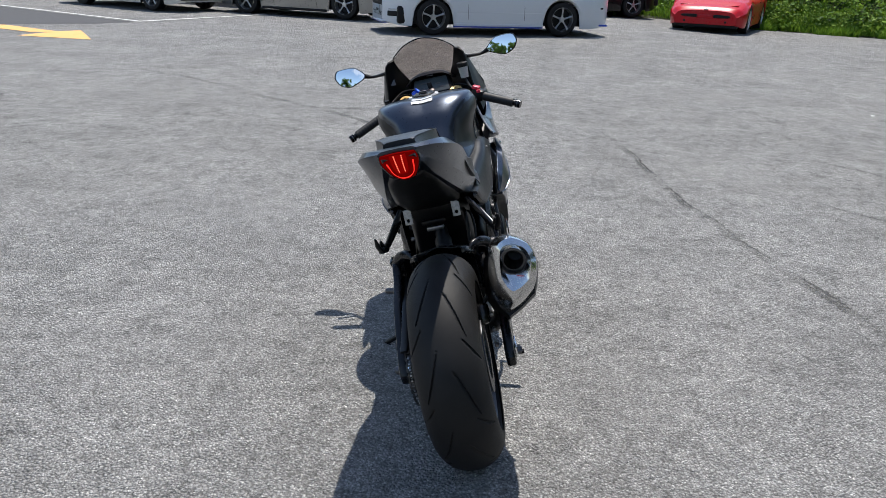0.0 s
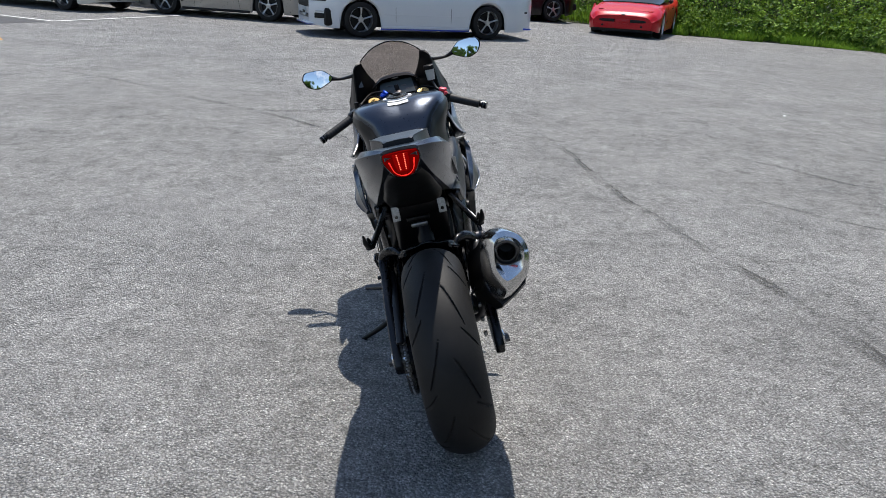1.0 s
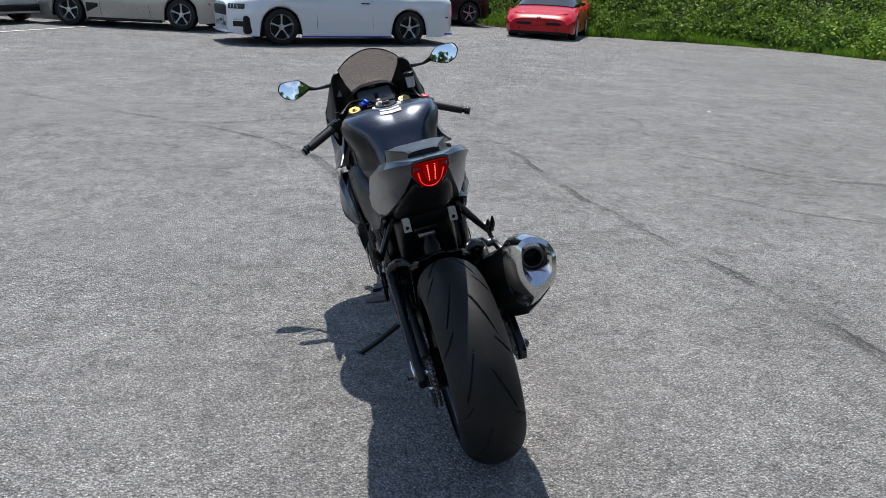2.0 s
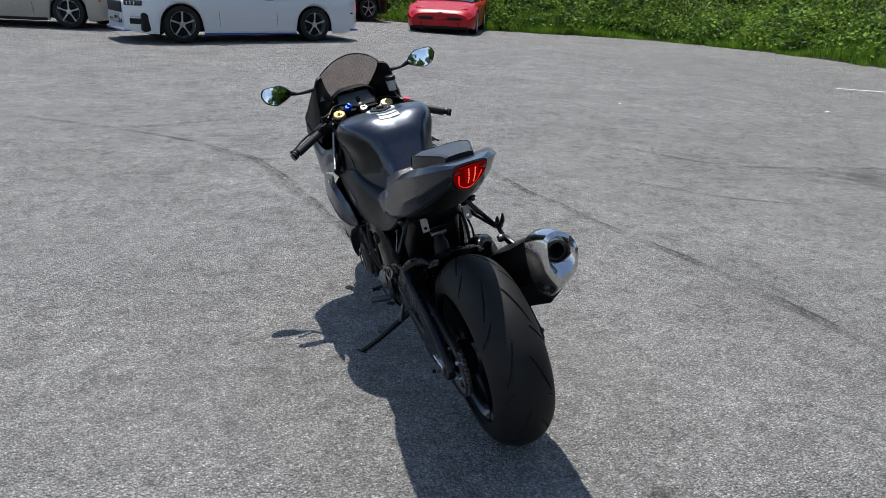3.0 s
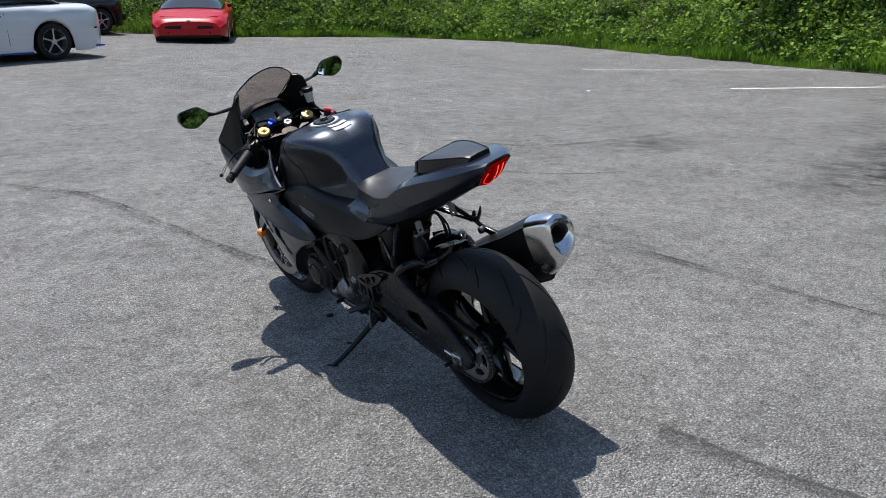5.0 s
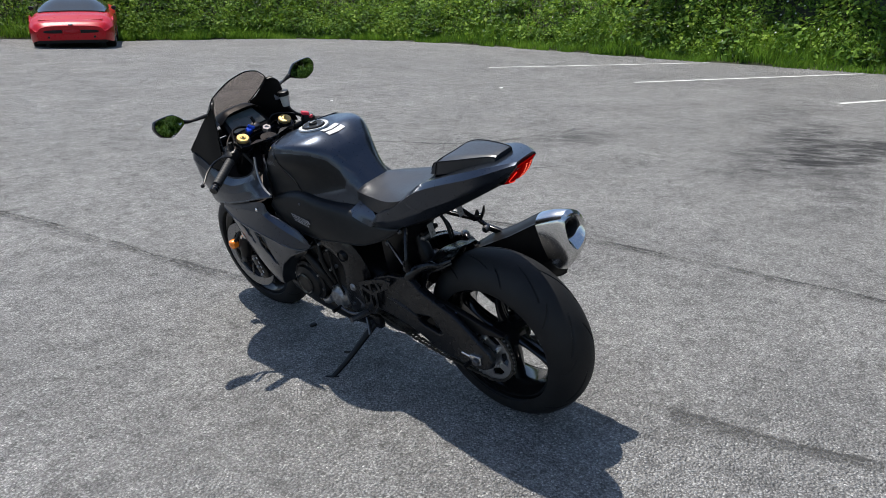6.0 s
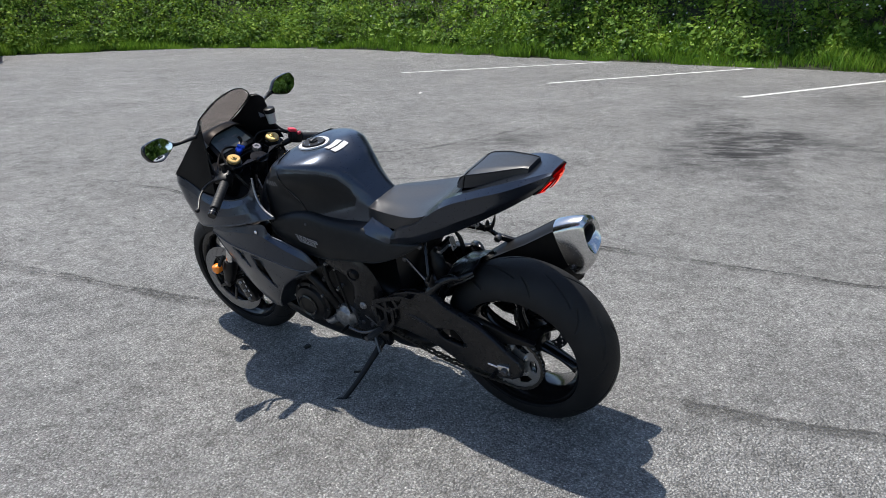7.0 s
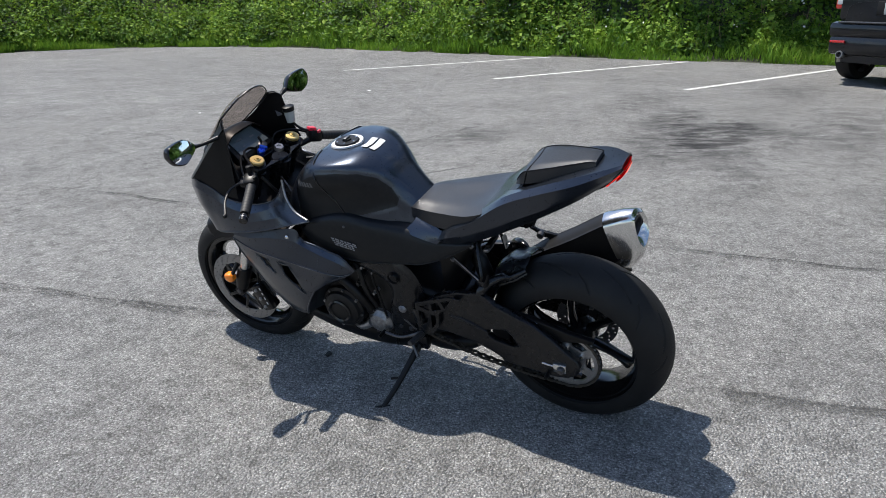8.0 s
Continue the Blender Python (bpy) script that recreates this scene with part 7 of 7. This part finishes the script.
# dark utility vehicle: its tail is what shows
fit_block(suv, "bumper", (1.74, 0.34, 0.26), (0, sr + 0.10, 0.55), DARKCAR, 0.06)
for o in suv.children:
    if o.name.startswith("wheel") and "arch" not in o.name and o.location.y < 0:
        o.location += Vector((math.copysign(0.09, o.location.x), -0.36, 0))
fit_block(suv, "bumper_cover", (1.82, 0.36, 0.22), (0, sr + 0.13, 0.76), DARKCAR, 0.07)
fit_block(suv, "bumper_strip", (1.50, 0.06, 0.025), (0, sr - 0.045, 0.865), DARKSTEEL, 0.010)
fit_block(suv, "hatch", (1.62, 0.10, 0.42), (0, sr + 0.055, 1.10), DARKCAR, 0.05)
fit_block(suv, "hatch_glass", (1.40, 0.05, 0.42), (0, sr + 0.16, 1.50), GLASS, 0.03, (-18, 0, 0))
fit_block(suv, "plate_recess", (0.52, 0.03, 0.18), (0, sr + 0.002, 1.05), TRIM, 0.01)
fit_block(suv, "number_plate", (0.30, 0.012, 0.15), (0, sr - 0.018, 1.05), PLATE, 0.003)
for s in (-1, 1):
    fit_block(suv, "tail_lamp", (0.16, 0.14, 0.34), (s * 0.82, sr + 0.10, 1.20), REDLENS, 0.03, (0, 0, s * 16))
    fit_block(suv, "reverse_lamp", (0.12, 0.14, 0.14), (s * 0.815, sr + 0.092, 1.16), LENS, 0.02, (0, 0, s * 16))
    fit_block(suv, "reflector", (0.24, 0.04, 0.035), (s * 0.72, sr - 0.065, 0.60), REDLENS, 0.008, (0, 0, s * 6))
    part("exhaust_tip", lathe([(0.0, 0.050), (-0.14, 0.050), (-0.14, 0.040), (0.02, 0.036)], (s * 0.66, sr + 0.05, 0.43), "y", 20), CHROME, suv, "bright exhaust tip")
    fit_block(suv, "wheel_arch", (0.05, 0.95, 0.10), (s * 0.985, -1.79, 0.80), TRIM, 0.03)
for k in range(7):
    fit_block(suv, "badge_bar", (0.022, 0.006, 0.022), (-0.66 + 0.032 * k, sr + 0.002, 1.23), CHROME, 0.002)

# low stone wall behind the cars
STONE = plain("rough_grey_stone", (0.20, 0.19, 0.18), 0.9, 0, 0.5, 14, 0.9)
bm = bmesh.new()
wall_path = spline([(-26, 27.2, 0), (-14, 24.0, 0), (-8.6, 21.9, 0), (-5.6, 20.5, 0)], 60)
sect = ((-0.2, -0.1), (-0.18, 0.5), (-0.12, 1.0), (0.15, 1.05), (0.25, 0.9), (0.3, -0.1))
rows = []
for i, p in enumerate(wall_path):
    d = (wall_path[min(i + 1, 59)] - wall_path[max(i - 1, 0)]).normalized()
    out = Vector((-d.y, d.x, 0))
    rows.append([p + out * (a + 0.06 * noise.noise(Vector((p.x * 1.3, p.y * 1.3, h * 2)))) + Vector((0, 0, ground_z(p.x, p.y) + h)) for a, h in sect])
grid(bm, rows, True, True)
stone_wall = new("wall_north", finish("wall_north", bm, STONE, 60))
tagged(stone_wall, "low rough grey stone wall behind the parked cars", "wall", kind="structure")


# ---- overgrown bank round the lot ----
def leaf_material(name, stops, gloss=0.62):
    s = Shader(name)
    geo = s.node("ShaderNodeNewGeometry")
    vary = s.mix(0.5, s.ramp(s.noise(0.42, 4, 0.6), (0.36, 0.0), (0.66, 1.0)), s.ramp(s.noise(1.7, 2, 0.5), (0.38, 0.0), (0.62, 1.0)))
    pick = s.math("ADD", s.math("MULTIPLY", geo.outputs["Random Per Island"], 0.48), s.math("MULTIPLY", vary, 0.52), True)
    col = s.ramp(pick, *stops)
    s.put(Base_Color=col, Roughness=gloss, Specular_IOR_Level=0.2)
    out = s.tree.nodes["Material Output"]
    thin = s.node("ShaderNodeBsdfTranslucent", Color=s.mix(0.5, col, (0.20, 0.30, 0.03)))
    m = s.node("ShaderNodeMixShader", Fac=0.32)
    s.tree.links.new(s.bsdf.outputs[0], m.inputs[1])
    s.tree.links.new(thin.outputs[0], m.inputs[2])
    s.tree.links.new(m.outputs[0], out.inputs["Surface"])
    return s.mat


SOIL = plain("dark_undergrowth_soil", (0.030, 0.034, 0.016), 0.95, 0, 0.4, 12, 0.4)
LEAF = leaf_material("undergrowth_leaves", ((0.12, (0.010, 0.026, 0.006)), (0.38, (0.054, 0.126, 0.016)), (0.62, (0.160, 0.285, 0.030)), (1.0, (0.360, 0.460, 0.075))))
GRASS = leaf_material("verge_grass", ((0.15, (0.045, 0.115, 0.014)), (0.5, (0.120, 0.255, 0.024)), (0.8, (0.210, 0.360, 0.040)), (1.0, (0.310, 0.390, 0.085))))
CROWN = leaf_material("tree_leaves", ((0.1, (0.018, 0.045, 0.010)), (0.5, (0.040, 0.095, 0.016)), (1.0, (0.090, 0.170, 0.030))))
BARK = plain("grey_brown_bark", (0.11, 0.085, 0.065), 0.9, 0, 0.4, 30, 0.8)
FLOWER = plain("white_petals", (0.75, 0.75, 0.70), 0.6, 0, 0.05, 30, 0.0)
DRY = plain("dry_stalks", (0.24, 0.17, 0.09), 0.8, 0, 0.3, 30, 0.0)

EDGE = [(-30, 27.5), (-9, 25.5), (4.6, 24.3), (8.7, 21.9), (11.6, 20.2), (13.2, 17.6), (13.75, 14.8), (13.5, 10.5), (13.2, 7.5), (13.0, 2.5), (12.9, -4), (13.4, -14), (10, -22)]
EDGE_PATH = spline([(x, y, 0) for x, y in EDGE], 400)
STEPS = ((-0.35, -0.10), (0.0, 0.0), (0.5, 0.10), (1.2, 0.50), (2.2, 1.15), (3.6, 2.0), (5.5, 2.9), (9.0, 3.9), (16.0, 4.6), (40.0, 5.5))


def bank_point(i, dist):
    """A point of the bank: i along the edge, dist metres outwards."""
    i = min(max(i, 0.0), 398.999)
    k = int(i)
    p = EDGE_PATH[k].lerp(EDGE_PATH[k + 1], i - k)
    d = (EDGE_PATH[min(k + 2, 399)] - EDGE_PATH[max(k - 1, 0)]).normalized()
    q = p + Vector((-d.y, d.x, 0)) * dist
    for (a, za), (b, zb) in zip(STEPS, STEPS[1:]):
        if a <= dist <= b:
            up = za + (zb - za) * (dist - a) / (b - a)
            break
    else:
        up = STEPS[-1][1] if dist > 0 else STEPS[0][1]
    wob = noise.noise(Vector((q.x * 0.35, q.y * 0.35, 3))) * min(0.5, max(dist, 0) * 0.25)
    q.z = ground_z(p.x, p.y) + up + wob
    return q


bank = new("bank", finish("bank", grid(bmesh.new(), [[bank_point(i * 2.0, d) for i in range(200)] for d, _ in STEPS]), SOIL, 80))
tagged(bank, "steep overgrown bank behind the edge of the lot", "bank", kind="structure")


def blades(name, places, material, label, category, kind="stuff"):
    """One mesh of many small leaves; places: base, length direction, side direction (already scaled), fold."""
    base, run, side, bend = (np.array([p[k] for p in places], dtype=np.float64) for k in range(4))
    n = len(base)
    mid = base + run * 0.5
    v = np.stack([base, mid + side + bend, base + run, mid - side + bend], 1).reshape(-1, 3)
    f = np.arange(n * 4).reshape(n, 4)
    mesh = bpy.data.meshes.new(name)
    mesh.from_pydata(v.tolist(), [], f.tolist())
    mesh.materials.append(material)
    ob = new(name, mesh)
    return tagged(ob, label, category, kind=kind) if label else ob


rng = random.Random(7)


def unit():
    while True:
        v = Vector((rng.uniform(-1, 1), rng.uniform(-1, 1), rng.uniform(-1, 1)))
        if 0.05 < v.length < 1:
            return v.normalized()


def leaf(at, out, size, slim=0.33):
    """A leaf at a point, lying roughly across the direction out."""
    n = (out + unit() * 0.75).normalized()
    run = n.cross(unit()).normalized()
    side = n.cross(run)
    return (at - run * size * 0.5, run * size, side * size * slim, n * size * rng.uniform(-0.10, 0.16))


def undergrowth():
    leaves, stems = [], []
    for _ in range(4600):
        i = rng.uniform(60, 365)
        dist = 0.35 + 4.6 * rng.random() ** 1.35
        c = bank_point(i, dist)
        r = rng.uniform(0.14, 0.52) * (0.6 + 0.25 * min(dist, 2.5)) * (1.9 if rng.random() < 0.22 else 0.9)
        tall = r * rng.uniform(0.8, 1.7)
        big = rng.choice((0.045, 0.06, 0.07, 0.09, 0.13))
        for _ in range(int(40 + 70 * r)):
            d = unit()
            d.z = abs(d.z) * 1.1 - 0.15
            q = c + Vector((d.x * r, d.y * r, d.z * tall)) * rng.uniform(0.65, 1.05) + Vector((0, 0, 0.06))
            leaves.append(leaf(q, (d + Vector((0, 0, 0.7))).normalized(), big * rng.uniform(0.6, 1.35)))
    blades("undergrowth", leaves, LEAF, "dense green brambles and weeds covering the bank", "undergrowth")


def verge():
    tufts = []
    for _ in range(60000):
        i = rng.uniform(60, 368)
        dist = -0.12 + 1.15 * rng.random() ** 1.6 if rng.random() < 0.93 else rng.uniform(0.2, 5.0)
        c = bank_point(i, dist)
        if dist < 0.05 and noise.noise(Vector((c.x * 1.4, c.y * 1.4, 5))) < 0.0:
            continue
        tall = rng.uniform(0.09, 0.38) * (0.55 + 0.45 * min(1, max(dist, 0.0) / 0.6)) * (1.15 + noise.noise(Vector((c.x * 0.6, c.y * 0.6, 9))))
        lean = Vector((rng.uniform(-0.45, 0.45), rng.uniform(-0.45, 0.45), 1)) * tall
        side = Vector((rng.uniform(-1, 1), rng.uniform(-1, 1), 0)).normalized() * rng.uniform(0.005, 0.013)
        tufts.append((c - Vector((0, 0, 0.02)), lean, side, Vector((lean.x, lean.y, 0)) * -0.25))
    blades("grass_verge", tufts, GRASS, "tall bright grass along the foot of the bank", "grass")


def flowers():
    petals = []
    for _ in range(170):
        c = bank_point(rng.uniform(200, 360), 0.5 + 2.6 * rng.random()) + Vector((0, 0, rng.uniform(0.25, 0.5)))
        n = Vector((-0.6, -0.2, 0.8))
        for k in range(3):
            petals.append(leaf(c, n, rng.uniform(0.03, 0.055), 0.5))
    blades("white_flowers", petals, FLOWER, "small white flowers scattered over the bank", "flowers")
    stalks = []
    for _ in range(900):
        c = bank_point(rng.uniform(60, 365), 0.4 + 3.5 * rng.random())
        lean = Vector((rng.uniform(-0.3, 0.3), rng.uniform(-0.3, 0.3), 1)) * rng.uniform(0.3, 0.75)
        stalks.append((c, lean, Vector((rng.uniform(-1, 1), rng.uniform(-1, 1), 0)).normalized() * 0.006, Vector((0.02, 0, 0))))
    blades("dry_stalks", stalks, DRY, "thin dry brown stalks among the weeds", "weeds")


undergrowth()
verge()
flowers()


# ---- trees on and behind the bank ----
def tree(height, spread, count, seed, low=0.28):
    rng.seed(seed)
    base = thing("tree", "leafy broad-crowned tree on the bank" if low > 0.1 else "dense leafy tree with foliage down to the ground", "tree", group="trees round the lot")
    bm = tube([(0, 0, -0.4), (0.1, 0.05, height * 0.25), (-0.05, 0.1, height * 0.55), (0.1, 0.0, height * 0.85)], [0.24, 0.19, 0.12, 0.04], 10, 18)
    tips = []
    for k in range(24):
        z = height * rng.uniform(low, 0.8)
        a = rng.uniform(0, 2 * math.pi)
        reach = spread * rng.uniform(0.5, 1.0) * (1.15 - 0.55 * z / height)
        tip = Vector((reach * math.cos(a), reach * math.sin(a), z + height * rng.uniform(0.08, 0.22)))
        tube([(0, 0, z), (tip.x * 0.5, tip.y * 0.5, (z + tip.z) / 2 + 0.1), tip], [0.07, 0.045, 0.015], 6, 8, bm)
        tips.append(tip)
    tips += [Vector((rng.uniform(-0.5, 0.5), rng.uniform(-0.5, 0.5), height * f)) for f in (0.8, 0.9, 1.0)]
    part("trunk", bm, BARK, base)
    leaves = []
    for tip in tips:
        for _ in range(3):
            c = tip + unit() * spread * 0.25
            r = spread * rng.uniform(0.18, 0.34)
            for _ in range(count):
                d = unit()
                leaves.append(leaf(c + d * r * rng.uniform(0.5, 1.0), (d + Vector((0, 0, 0.5))).normalized(), rng.uniform(0.16, 0.30), 0.42))
    crown = blades("crown", leaves, CROWN, "", "")
    crown.parent = base
    return base


kinds = [tree(11.0, 3.2, 260, 3), tree(13.0, 3.8, 280, 4), tree(9.0, 2.8, 240, 5), tree(12.0, 3.6, 280, 6, 0.06), tree(10.0, 3.2, 280, 8, 0.06)]
spots = [(16.6, 9.5, 2), (16.9, 5.0, 0), (16.4, 0.5, 2), (18.8, -4.5, 1), (18.2, -9.5, 0), (17.0, -14.5, 2), (12.5, -12.5, 3), (9.5, -11.5, 4), (7.0, -13.0, 3), (6.2, -15.6, 4), (14.5, -19.0, 3), (9.5, -20.0, 4), (2.0, -48.0, 2), (-4.5, -52.0, 1), (-11.0, -50.0, 0), (-17.5, -52.0, 1), (-24.5, -42.0, 2)]
for k, (x, y, which) in enumerate(spots):
    z = 3.4 if x > 15 or y > 24 else 0.0
    m = pose(x, y, z, 0, 0, 67 * k)
    if kinds[which].get("placed"):
        copy_thing(kinds[which], m)
    else:
        kinds[which].matrix_world = m
        kinds[which]["placed"] = 1


# ---- small things lying on the asphalt ----
def pebble(name, x, y, size, material, label, category, seed):
    r = random.Random(seed)
    bm = bmesh.new()
    bmesh.ops.create_icosphere(bm, subdivisions=2, radius=1.0)
    for v in bm.verts:
        k = 1 + r.uniform(-0.22, 0.22)
        v.co = Vector((v.co.x * size[0] * k, v.co.y * size[1] * k, max(v.co.z, -0.6) * size[2] * k))
    ob = new(name, finish(name, bm, material, 30))
    ob.location = (x, y, ground_z(x, y) + size[2] * 0.55)
    return tagged(ob, label, category)


pebble("pebble", 0.027, 3.018, (0.020, 0.011, 0.009), plain("dark_stone", (0.02, 0.02, 0.02), 0.8, 0, 0.3, 90, 0.4), "small dark stone lying on the grey asphalt", "stone", 2)
PAPER = plain("pale_litter", (0.75, 0.75, 0.74), 0.8, 0, 0.1, 60, 0.2)
pebble("litter", 7.06, 7.50, (0.035, 0.022, 0.008), PAPER, "small pale scrap of litter on the asphalt", "litter", 4)
pebble("litter", 4.4, 8.2, (0.020, 0.016, 0.006), PAPER, "small pale scrap of litter on the asphalt", "litter", 5)
